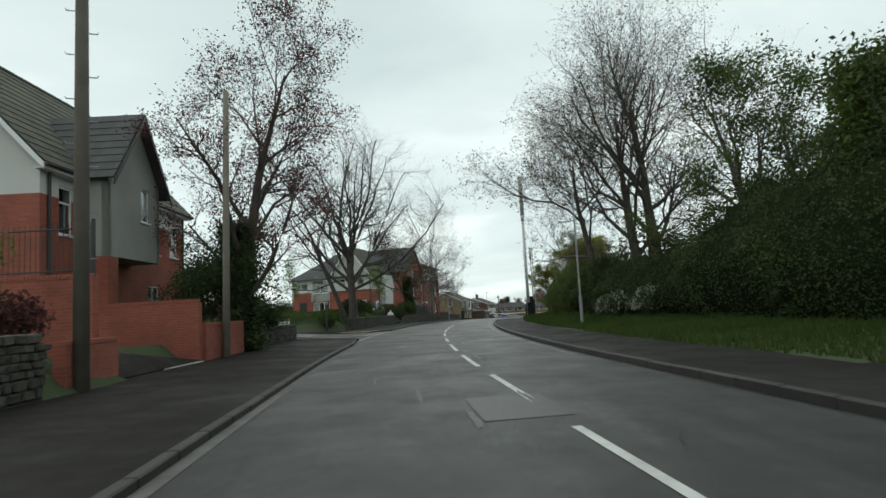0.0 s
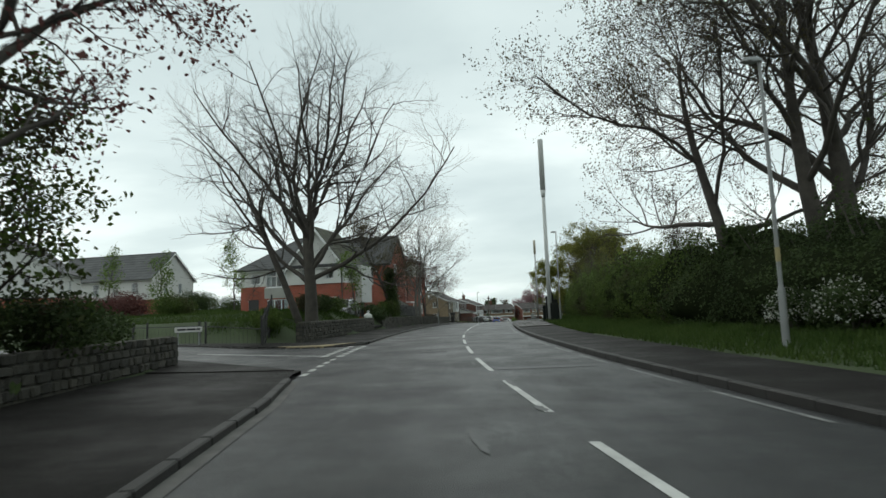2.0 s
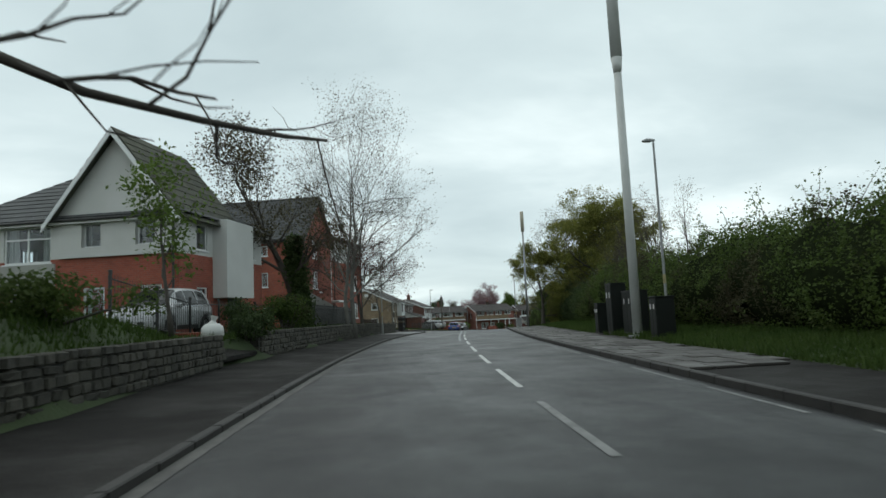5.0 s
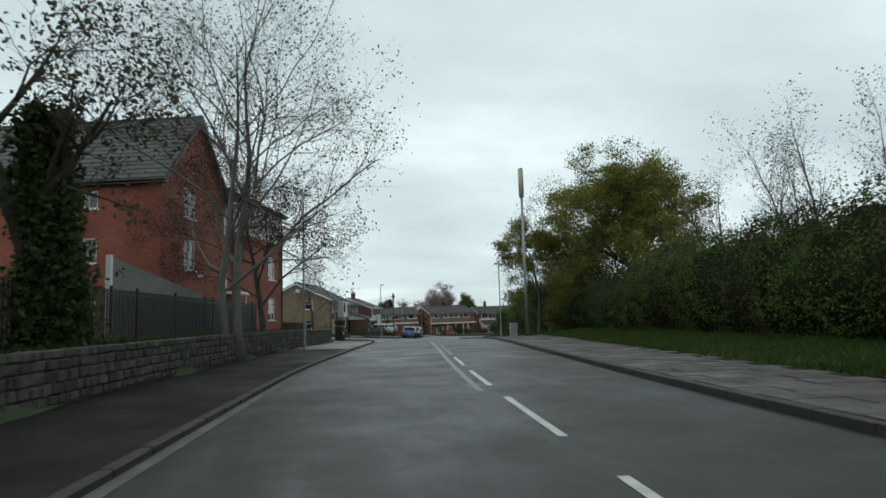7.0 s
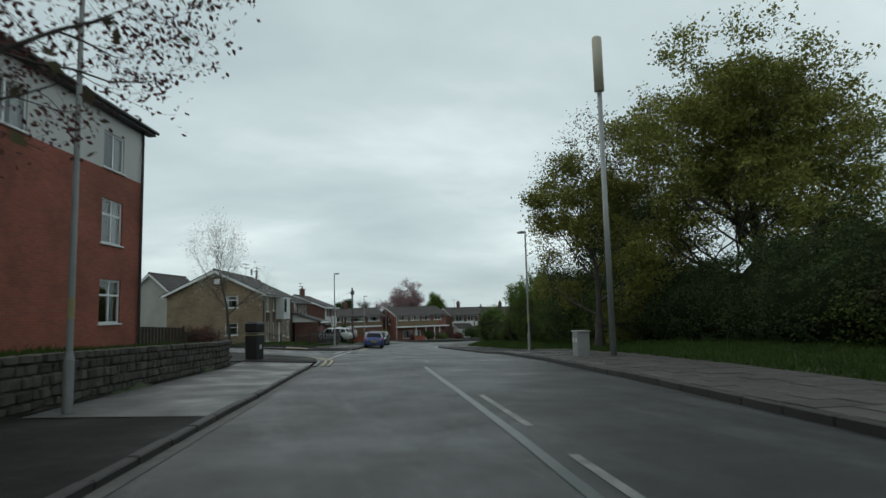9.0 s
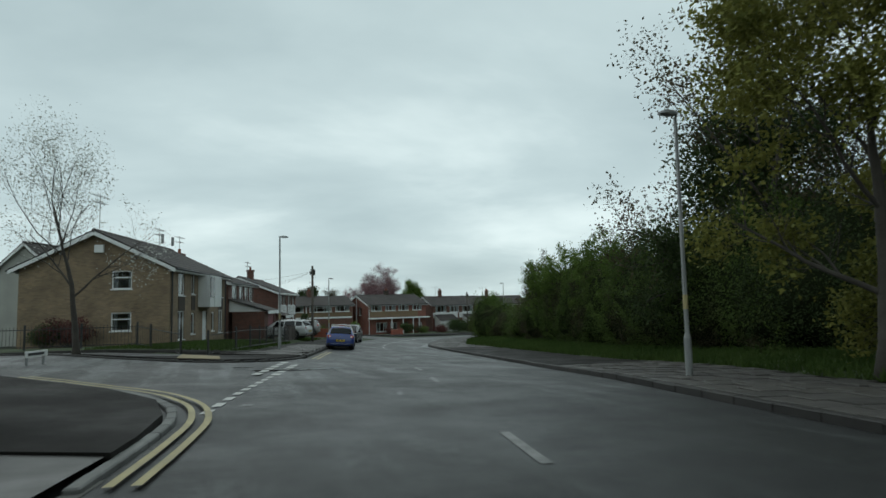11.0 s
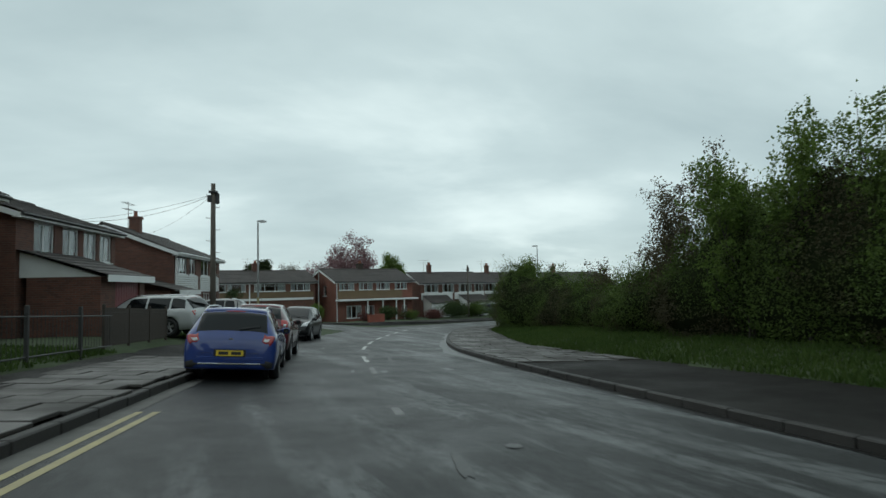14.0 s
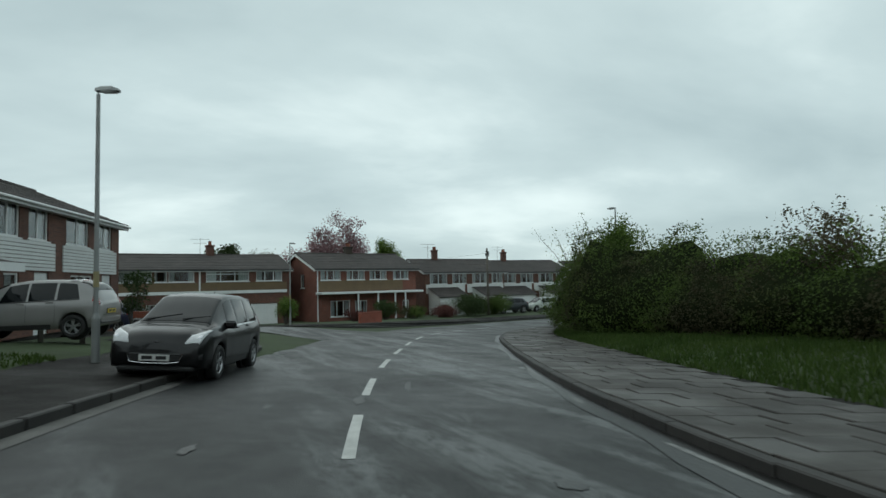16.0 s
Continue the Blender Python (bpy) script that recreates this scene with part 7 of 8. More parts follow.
def stone_wall(s0, s1, dfun, h, label, single=True, up=0.0):
    """A mortared rubble wall along the road: a recessed core and stones proud of it."""
    root = tagged(new("stone_wall"), label, "garden wall")
    core = Geo()
    n = max(int((s1 - s0) / 0.8), 1)
    vs, fs = [], []
    for i in range(n + 1):
        s = s0 + (s1 - s0) * i / n
        for dd, top in ((0.1, 0), (0.1, 1), (-0.16, 1), (-0.16, 0)):
            x, y = at(s, float(dfun(s)) + dd)
            z = float(base_z(s, float(dfun(s)), y)) + up
            vs.append((x, y, z + (h - 0.03 if top else -0.1)))
        if i:
            fs += [((i - 1) * 4 + k, (i - 1) * 4 + (k + 1) % 4, i * 4 + (k + 1) % 4, i * 4 + k) for k in range(4)]
    fs += [(0, 1, 2, 3), (n * 4 + 3, n * 4 + 2, n * 4 + 1, n * 4)]
    part("wall_core", core.add(vs, fs), RUBBLE, root)
    rng = random.Random(int(s0 * 10) + 7)
    field = Geo()
    z = 0.06
    while z < h - 0.02:
        ch = rng.uniform(0.12, 0.19)
        s = s0 + rng.uniform(0, 0.2)
        while s < s1 - 0.15:
            w = rng.uniform(0.18, 0.42)
            x, y = at(s + w / 2, float(dfun(s)) + 0.03)
            zz = float(base_z(s, float(dfun(s)), y)) + up + z + ch / 2
            m = pose(x, y, zz, rng.uniform(-2, 2), rng.uniform(-3, 3), heading(s) + 90 + rng.uniform(-3, 3)) @ Matrix.Diagonal((w - 0.025, rng.uniform(0.2, 0.26), ch - 0.02, 1))
            k = rng.randrange(6)
            if single:
                ob = new("stone", stone_meshes[k])
                ob.parent, ob.matrix_basis = root, m
            else:
                field.add(stone_shapes[k].v, stone_shapes[k].f, m)
            s += w
        z += ch
    if field.v:
        tagged(part("stone_field", field, STONES, root), "rough grey rubble stones", kind="stuff")
    return root


wall_line = lambda s: BACK_L(s) - 0.02
stone_wall(3.0, 10.3, wall_line, 0.95, "low grey rubble garden wall below shrubs", True, 0.14)
stone_wall(-20, 3.0, wall_line, 0.95, "low grey rubble garden wall", False, 0.14)
stone_wall(20.9, 30.2, lambda s: -5.6, 0.74, "dark mossy rubble garden wall under shrubs", False, 0.14)
stone_wall(40.4, 50.0, wall_line, 0.8, "rubble retaining wall under a bare tree", True, 0.14)
stone_wall(50.0, 57.2, wall_line, 0.8, "rubble retaining wall under shrubs", False, 0.14)
stone_wall(60.6, 99.5, wall_line, 0.78, "long dark rubble retaining wall topped with grass", False, 0.14)


def brick_run(pts, h, th, label, material=RED_BRICK, z=None, coping=True):
    """A straight brick wall between two plan places, with a coping of bricks on edge."""
    (x0, y0), (x1, y1) = pts
    ln = math.hypot(x1 - x0, y1 - y0)
    base = lz((x0 + x1) / 2, (y0 + y1) / 2) if z is None else z
    root = thing("brick_wall", pose(x0, y0, base, 0, 0, math.degrees(math.atan2(y1 - y0, x1 - x0))), label, "garden wall")
    part("wall", Geo().box(0, -th / 2, -0.3, ln, th / 2, h - 0.105), material, root)
    if coping:
        me = Geo().box(0.003, -th / 2 - 0.012, h - 0.105, 0.07, th / 2 + 0.012, h, ch=0.006).mesh("coping_brick", material)
        for i in range(min(int(ln / 0.076), 90)):
            ob = new("coping_brick", me)
            ob.parent, ob.matrix_basis = root, pose(i * 0.076, 0, 0)
    return root


brick_run([(-6.62, 10.4), (-6.86, 12.5)], 0.95, 0.22, "low red-brick wall ending at a driveway", z=0.16)
brick_run([(-11.4, 17.2), (-6.95, 17.2)], 1.85, 0.22, "tall red-brick wall beside a driveway", z=0.12)
brick_run([(-6.95, 17.32), (-7.08, 20.9)], 1.15, 0.22, "stepped red-brick wall along the footway", z=0.14)
brick_run([(-12.5, 13.1), (-7.55, 13.1)], 2.35, 0.22, "red-brick retaining wall carrying iron railings", z=0.14)
apron("driveway", [(-6.7, 12.55), (-6.9, 17.1), (-11.4, 17.1), (-11.4, 13.25), (-7.6, 13.25)], 0.2, PATH_TAR, "tarmac driveway between brick walls")
g = Geo().box(-6.85, 12.7, 0.15, -6.79, 17.0, 0.25)
tagged(part("threshold_line", g, PAINT), "white line across a driveway", "road marking", kind="structure")
brick_run([(14.2, 157.0), (16.8, 155.6)], 0.9, 0.22, "low orange-brick front garden wall", RED_BRICK_B)
brick_run([(16.9, 155.7), (17.9, 158.6)], 0.9, 0.22, "low orange-brick front garden wall", RED_BRICK_B)
brick_run([(26.6, 172.6), (28.6, 174.4)], 0.8, 0.22, "low red-brick garden wall", RED_BRICK)


def railing(pts, h, label, gap=0.12, posts=2.4, up=0.0, bow=False, name="railing", base=None, bar=0.008, material=None, slat=None):
    """Posts, two rails and upright bars along plan places, each a part."""
    material = material or BLACK_IRON
    root = tagged(new(name), label, "fence")
    bar_me = (Geo().box(-slat / 2, -0.012, 0.06, slat / 2, 0.012, h, ch=0.006) if slat else Geo().tube([(0, 0, 0.06), (0, 0, h)], [bar, bar], 6)).mesh("bar", material)
    post_me = Geo().box(-0.035, -0.035, -0.25, 0.035, 0.035, h + 0.08, ch=0.01).mesh("post", material)
    for (x0, y0), (x1, y1) in zip(pts[:-1], pts[1:]):
        ln = math.hypot(x1 - x0, y1 - y0)
        z0, z1 = (lz(x0, y0) if base is None else base) + up, (lz(x1, y1) if base is None else base) + up
        turn = math.degrees(math.atan2(y1 - y0, x1 - x0))
        spot = lambda t: pose(x0 + (x1 - x0) * t, y0 + (y1 - y0) * t, z0 + (z1 - z0) * t, 0, 0, turn)
        for i in range(int(ln / posts) + 1):
            ob = new("post", post_me)
            ob.parent, ob.matrix_basis = root, spot(min(i * posts / ln, 1))
        for i in range(int(ln / gap)):
            ob = new("bar", bar_me)
            ob.parent, ob.matrix_basis = root, spot((i + 0.5) * gap / ln)
        for zz in (0.12, h - 0.12):
            part("rail", Geo().tube([(x0, y0, z0 + zz), (x1, y1, z1 + zz)], [0.018, 0.018], 6), material, root)
    return root


railing([(-12.4, 13.1), (-7.6, 13.1)], 1.15, "black iron railings on a brick wall", base=2.46)
railing([(-7.6, 38.6), (-10.4, 39.7), (-13.6, 41.0), (-18, 42.9)], 0.95, "low black iron railings round a green", gap=0.2, posts=2.7, bar=0.005)
railing([(-7.7, 38.8), (-8.2, 42.5)], 1.25, "black iron railings beside a green", gap=0.14, posts=1.2)
railing([at(s, BACK_L(s) - 0.35) for s in (118.6, 122, 126, 130, 134)], 0.95, "black iron bow railings round a lawn", gap=0.15, posts=2.2, bar=0.006)
railing([at(118.6, -7.5), (2.4, 121.9), (-3.5, 123.3)], 0.95, "black iron railings round a lawn", gap=0.14, posts=2.2)
railing([at(134.2, -6.2), at(139.5, -6.4)], 1.0, "dark close-boarded low fence by a drive", gap=0.11, posts=1.8, slat=0.1, material=WOOD_DARK, name="board_fence")
railing([at(s, -6.7) for s in (69.5, 76, 82, 88)], 1.35, "dark steel palisade fence before flats", gap=0.13, posts=2.6, slat=0.07, name="palisade_fence")
railing([at(s, -6.9) for s in (55.5, 60, 64, 69)], 1.2, "black iron railings before a brick house", gap=0.14, posts=2.4)
railing([at(101.5, -7.4), at(100.2, -12.5)], 1.15, "dark close-boarded garden fence", gap=0.11, posts=1.8, slat=0.1, material=WOOD_DARK, name="board_fence")
PANEL_GREY = surf("weathered_grey_boarding", (0.24, 0.235, 0.215), (0.15, 0.148, 0.135), scale=1.2, fine=20, rough=0.9, bump=0.2)
pw = thing("panel_wall", pose(-4.5, 76.3, 0.5, 0, 0, 77), "grey timber panel wall with a sloping top", "wall")
g = Geo()
g.prism([(0, 0), (6.0, 0), (6.0, 1.55), (0, 2.4)], -0.05, 0.05)
part("panel", g, PANEL_GREY, pw)
part("end_post", Geo().box(-0.1, -0.07, 0, 0, 0.07, 2.45, ch=0.01), UPVC, pw, "pale end post")


def lamp_post(x, y, h, arm, label, up=0.0, head=0.4):
    root = thing("street_lamp", on_land(x, y, arm, up), label, "street lamp")
    part("sleeve", Geo().tube([(0, 0, -0.2), (0, 0, 1.15), (0, 0, 1.25)], [0.075, 0.075, 0.05], 12), GALV, root)
    part("column", Geo().tube([(0, 0, 1.2), (0, 0, h - 0.05)], [0.048, 0.036], 10), GALV, root)
    part("bracket", Geo().tube([(0, 0, h - 0.1), (0.0, 0, h + 0.02), (0.08, 0, h + 0.03)], [0.034, 0.032, 0.028], 8), GALV, root)
    g = Geo()
    prof = [(-0.05, 0.05, 0.06), (0.08, 0.1, 0.085), (head * 0.7, 0.12, 0.085), (head, 0.07, 0.04)]
    vs, fs = [], []
    for xx, w, t in prof:
        vs += [(xx, -w, h), (xx, -w * 0.7, h + t), (xx, w * 0.7, h + t), (xx, w, h)]
    for i in range(3):
        fs += [(4 * i + k, 4 * i + (k + 1) % 4, 4 * i + 4 + (k + 1) % 4, 4 * i + 4 + k) for k in range(4)]
    g.add(vs, fs + [(3, 2, 1, 0), (12, 13, 14, 15)])
    part("lantern", g, GALV, root, "flat grey lantern")
    part("lens", Geo().box(0.08, -0.08, h - 0.02, head - 0.06, 0.08, h - 0.001), LENS_CLEAR, root)
    part("band", Geo().tube([(0, 0, 1.75), (0, 0, 2.05)], [0.052, 0.052], 10), PAINT_Y, root, "yellow number band")
    return root


for x, y, h, arm, lab in ((6.05, 27.4, 6.1, 180, "grey steel street lamp on a grass verge"), (8.9, 60.7, 6.7, 180, "grey steel street lamp beside a mast"), (0.3, 87.9, 7.4, 0, "grey steel street lamp before brick flats"), (14.95, 103.9, 5.9, 180, "grey steel street lamp against trees"), (8.35, 124.4, 5.78, -15, "grey steel street lamp by lawn railings"), (14.2, 146.4, 5.55, -20, "grey steel street lamp beside a drive"), (36.5, 158.5, 6.0, 150, "grey steel street lamp over a hedge"), (22.6, 176.0, 5.6, -20, "far grey steel street lamp")):
    lamp_post(x, y, h, arm, lab)


def utility_pole(x, y, h, r, material, label, up=0.0, lean=0.0, steps=True, category="utility pole"):
    root = thing("utility_pole", on_land(x, y, 20, up) @ pose(0, 0, 0, 0, lean, 0), label, category)
    part("shaft", Geo().tube([(0, 0, -0.4), (0, 0, h * 0.5), (0, 0, h)], [r, r * 0.88, r * 0.72], 14), material, root, smooth=True)
    if steps:
        me = Geo().tube([(0, 0, 0), (0.16, 0, 0), (0.17, 0, 0.04)], [0.012, 0.012, 0.012], 5).mesh("step_iron", GALV)
        for i in range(14):
            z = 2.7 + 0.42 * i
            if z < h - 0.3:
                ob = new("step_iron", me)
                ob.parent, ob.matrix_basis = root, pose(0, 0, z, 0, 0, 180 * (i % 2)) @ pose(r * 0.7, 0, 0)
        part("ring_bracket", Geo().tube([(0, 0, h - 0.35), (0, 0, h - 0.28)], [r * 1.5, r * 1.5], 12).box(-r * 1.9, -0.05, h - 0.7, -r * 0.7, 0.05, h - 0.45), BLACK_IRON, root)
        part("cap_box", Geo().box(r * 0.6, -0.09, h - 0.75, r * 1.9, 0.09, h - 0.35, ch=0.02), BLACK_IRON, root, "black junction box")
    return root


utility_pole(-6.45, 10.75, 9.0, 0.14, POLE_WOOD, "dark weathered timber utility pole with step irons")
utility_pole(-6.75, 18.6, 8.6, 0.12, POLE_PALE, "pale bleached timber pole by a brick wall", up=0.1, lean=1.0, steps=False)
utility_pole(12.1, 141.0, 6.1, 0.11, POLE_WOOD, "timber telephone pole behind parked cars")
utility_pole(41.8, 183.3, 6.2, 0.11, POLE_WOOD, "far timber telephone pole before shrubs")


def cable(a, b, sag, label="thin overhead telephone wire"):
    a, b = Vector(a), Vector(b)
    pts = [a.lerp(b, t) - Vector((0, 0, sag * 4 * t * (1 - t))) for t in np.linspace(0, 1, 14)]
    tagged(part("telephone_wire", Geo().tube(pts, [0.006] * 14, 4), BLACK_PVC), label, "cable")


top = (12.1, 141.0, lz(12.1, 141.0) + 5.7)
cable(top, (4.6, 147.0, 3.0), 0.35)
cable(top, (8.2, 139.5, 2.2), 0.25)
cable(top, (8.0, 155.0, 3.0), 0.4)
cable((41.8, 183.3, 2.0), (30.5, 187.0, 1.6), 0.3)

mast = thing("phone_mast", on_land(8.36, 61.9, 0), "tall pale grey monopole mast with thicker head", "mast")
part("shaft", Geo().tube([(0, 0, -0.2), (0, 0, 9.8)], [0.17, 0.14], 16), MAST, mast, smooth=True)
part("collar", Geo().tube([(0, 0, 9.7), (0, 0, 10.3)], [0.14, 0.21], 16), MAST, mast, smooth=True)
part("head", Geo().tube([(0, 0, 10.3), (0, 0, 14.3), (0, 0, 14.4)], [0.21, 0.21, 0.19], 16), MAST, mast, smooth=True)
part("base_plate", Geo().tube([(0, 0, -0.02), (0, 0, 0.05)], [0.32, 0.32], 16), GALV, mast)
mast2 = thing("phone_mast", on_land(13.6, 94.7, 0), "slim mast with a cream shroud at its top", "mast")
part("shaft", Geo().tube([(0, 0, -0.2), (0, 0, 9.0)], [0.1, 0.075], 12), GALV, mast2, smooth=True)
part("shroud", Geo().tube([(0, 0, 8.95), (0, 0, 10.75), (0, 0, 10.8)], [0.16, 0.16, 0.12], 16), CREAM, mast2, "cream cylindrical shroud", smooth=True)


def cabinet(x, y, w, d, h, turn, label, material=BLACK_IRON):
    root = thing("street_cabinet", on_land(x, y, turn), label, "cabinet")
    part("body", Geo().box(-w / 2, -d / 2, 0.06, w / 2, d / 2, h, ch=0.02), material, root)
    part("plinth", Geo().box(-w / 2 - 0.03, -d / 2 - 0.03, -0.15, w / 2 + 0.03, d / 2 + 0.03, 0.06), KERB, root)
    part("roof_plate", Geo().box(-w / 2 - 0.03, -d / 2 - 0.03, h, w / 2 + 0.03, d / 2 + 0.03, h + 0.05, ch=0.015), material, root)
    for k in (0, 1):
        dr = part("door", Geo().box(-w / 2 + 0.03 + k * (w / 2 - 0.02), -d / 2 - 0.015, 0.12, -0.01 + k * (w / 2 - 0.02), -d / 2 - 0.001, h - 0.06, ch=0.006), material, root)
        part("notice", Geo().box(-w / 4 - 0.06 + k * w / 2, -d / 2 - 0.022, h * 0.72, -w / 4 + 0.06 + k * w / 2, -d / 2 - 0.016, h * 0.84), SIGN_WHITE, dr, "small white notice")
    return root


for x, y, w, h, lab in ((9.0, 66.4, 0.6, 1.25, "dark green street cabinet with small notices"), (9.0, 65.0, 0.95, 2.0, "tall dark street cabinet beside a mast"), (8.95, 63.2, 1.4, 1.6, "dark double-door street cabinet"), (8.3, 59.9, 0.7, 1.3, "dark street cabinet near a lamp")):
    cabinet(x, y, w, 0.6, h, -100, lab, surf("cabinet_green", (0.006, 0.009, 0.0075), (0.01, 0.012, 0.01), rough=0.6, spec=0.2))
cabinet(13.1, 95.8, 0.55, 0.4, 1.15, -100, "small grey street cabinet by a mast", GALV)

bn = thing("litter_bin", on_land(2.75, 102.6, 60, 0.06) @ Matrix.Diagonal((0.88, 0.88, 1.25, 1)), "black litter bin with gold bands", "bin")
part("body", Geo().box(-0.3, -0.3, 0, 0.3, 0.3, 0.98, ch=0.04), BLACK_PVC, bn)
part("hood", Geo().box(-0.33, -0.33, 1.0, 0.33, 0.33, 1.32, ch=0.06), BLACK_PVC, bn)
for k, z in enumerate((0.12, 0.9)):
    part("band", Geo().box(-0.308, -0.308, z, 0.308, 0.308, z + 0.03), PAINT_Y, bn, "gold band")
part("aperture", Geo().box(-0.2, -0.34, 1.08, 0.2, -0.331, 1.22), CAR_INSIDE, bn)
part("emblem", Geo().tube([(0, -0.301, 0.55), (0, -0.306, 0.55)], [0.08, 0.08], 12), SIGN_WHITE, bn, "round white emblem")
sg = thing("street_sign", on_land(-10.6, 39.1, 20), "white street name plate on two posts", "sign")
part("plate", Geo().box(-0.5, -0.015, 0.62, 0.5, 0.015, 0.82, ch=0.005), SIGN_WHITE, sg)
for k, (x0, x1) in enumerate(((-0.4, -0.1), (-0.06, 0.25), (0.29, 0.42))):
    part("letter_bar", Geo().box(x0, -0.019, 0.69, x1, -0.016, 0.76), BLACK_PVC, sg)
for x in (-0.38, 0.38):
    part("post", Geo().box(x - 0.03, 0.016, -0.2, x + 0.03, 0.06, 0.84), GALV, sg)
sg2 = thing("street_sign", on_land(1.0, 113.2, 70), "low white street name plate on posts", "sign")
part("plate", Geo().box(-0.45, -0.015, 0.35, 0.45, 0.015, 0.52, ch=0.005), SIGN_WHITE, sg2)
part("letter_bar", Geo().box(-0.36, -0.019, 0.4, 0.3, -0.016, 0.47), BLACK_PVC, sg2)
for x in (-0.34, 0.34):
    part("post", Geo().box(x - 0.03, 0.016, -0.2, x + 0.03, 0.06, 0.53), GALV, sg2)
sk = thing("rubble_sack", on_land(-5.4, 58.6, 10), "white builder's sack beside a drive", "sack")
g = Geo().box(-0.3, -0.25, 0, 0.3, 0.25, 0.42, ch=0.1)
g.v = [(x * (1 - 0.25 * z), y * (1 - 0.2 * z) + 0.03 * math.sin(9 * x), z) for x, y, z in g.v]
part("sack", g, SIGN_WHITE, sk, smooth=True)
part("tied_neck", Geo().tube([(0, 0, 0.4), (0.02, 0, 0.5), (0.05, 0.02, 0.62)], [0.14, 0.06, 0.11], 8), SIGN_WHITE, sk)
brick_run([(-5.6, 59.6), (-8.0, 59.9)], 0.75, 0.22, "low red-brick wall beside a drive", z=0.3)
apron("driveway", [at(57.4, -5.0), at(60.4, -5.0), (-7.5, 61.5), (-8.5, 58.8)], 0.42, PATH_TAR, "tarmac drive rising to a house")
apron("driveway", [at(134.6, -5.0), at(139.6, -5.0), at(139.8, -11.8), at(134.6, -11.2)], 0.08, PATH_TAR, "tarmac drive before garages")
apron("driveway", [at(144.5, -5.2), at(149.5, -5.2), at(149.5, -11.0), at(144.0, -11.0)], 0.07, PATH_TAR, "concrete drive beside a house")
for x, y in ((13.35, 151.3), (12.2, 152.6)):
    sp = thing("gate_post", on_land(x, y, 20), "grey timber gate post by a drive", "post")
    part("post", Geo().box(-0.06, -0.06, -0.2, 0.06, 0.06, 0.95, ch=0.012), WOOD_GREY, sp)


# ---- cars ----
def wheel(parent, x, y, r, w, outward, spokes=5):
    prof = [(r * 0.66, -w / 2), (r * 0.93, -w / 2), (r, -w / 2 + 0.03), (r, w / 2 - 0.03), (r * 0.93, w / 2), (r * 0.66, w / 2), (r * 0.64, w / 2 - 0.05)]
    g, n = Geo(), 32
    vs = [(xx, rr * math.cos(a), rr * math.sin(a)) for a in (2 * math.pi * i / n for i in range(n)) for rr, xx in prof]
    k = len(prof)
    g.add(vs, [(i * k + j, i * k + j + 1, ((i + 1) % n) * k + j + 1, ((i + 1) % n) * k + j) for i in range(n) for j in range(k - 1)])
    hub = new("wheel", Geo().tube([(-w / 2 + 0.03, 0, 0), (w / 2 - 0.075, 0, 0)], [r * 0.63, r * 0.63], 24).mesh("wheel", CAR_INSIDE))
    hub.parent, hub.matrix_basis = parent, pose(x, y, r, 0, 0, 0 if outward > 0 else 180)
    part("tyre", g, TYRE, hub, smooth=True)
    rim = Geo()
    for i in range(spokes):
        for off in (-9, 9):
            rim.box(w / 2 - 0.055, -0.016, 0.03, w / 2 - 0.022, 0.016, r * 0.62, m=pose(0, 0, 0, 360 / spokes * i + off, 0, 0), ch=0.006)
    rim.tube([(w / 2 - 0.06, 0, 0), (w / 2 - 0.015, 0, 0)], [0.06, 0.05], 12)
    for i in range(32):
        a0, a1 = 2 * math.pi * i / 32, 2 * math.pi * (i + 1) / 32
        q = [(xx, rr * math.cos(a), rr * math.sin(a)) for rr, xx, a in ((r * 0.59, w / 2 - 0.04, a0), (r * 0.665, w / 2 - 0.004, a0), (r * 0.665, w / 2 - 0.004, a1), (r * 0.59, w / 2 - 0.04, a1))]
        rim.add(q, [(0, 1, 2, 3)])
    part("rim", rim, ALLOY, hub)


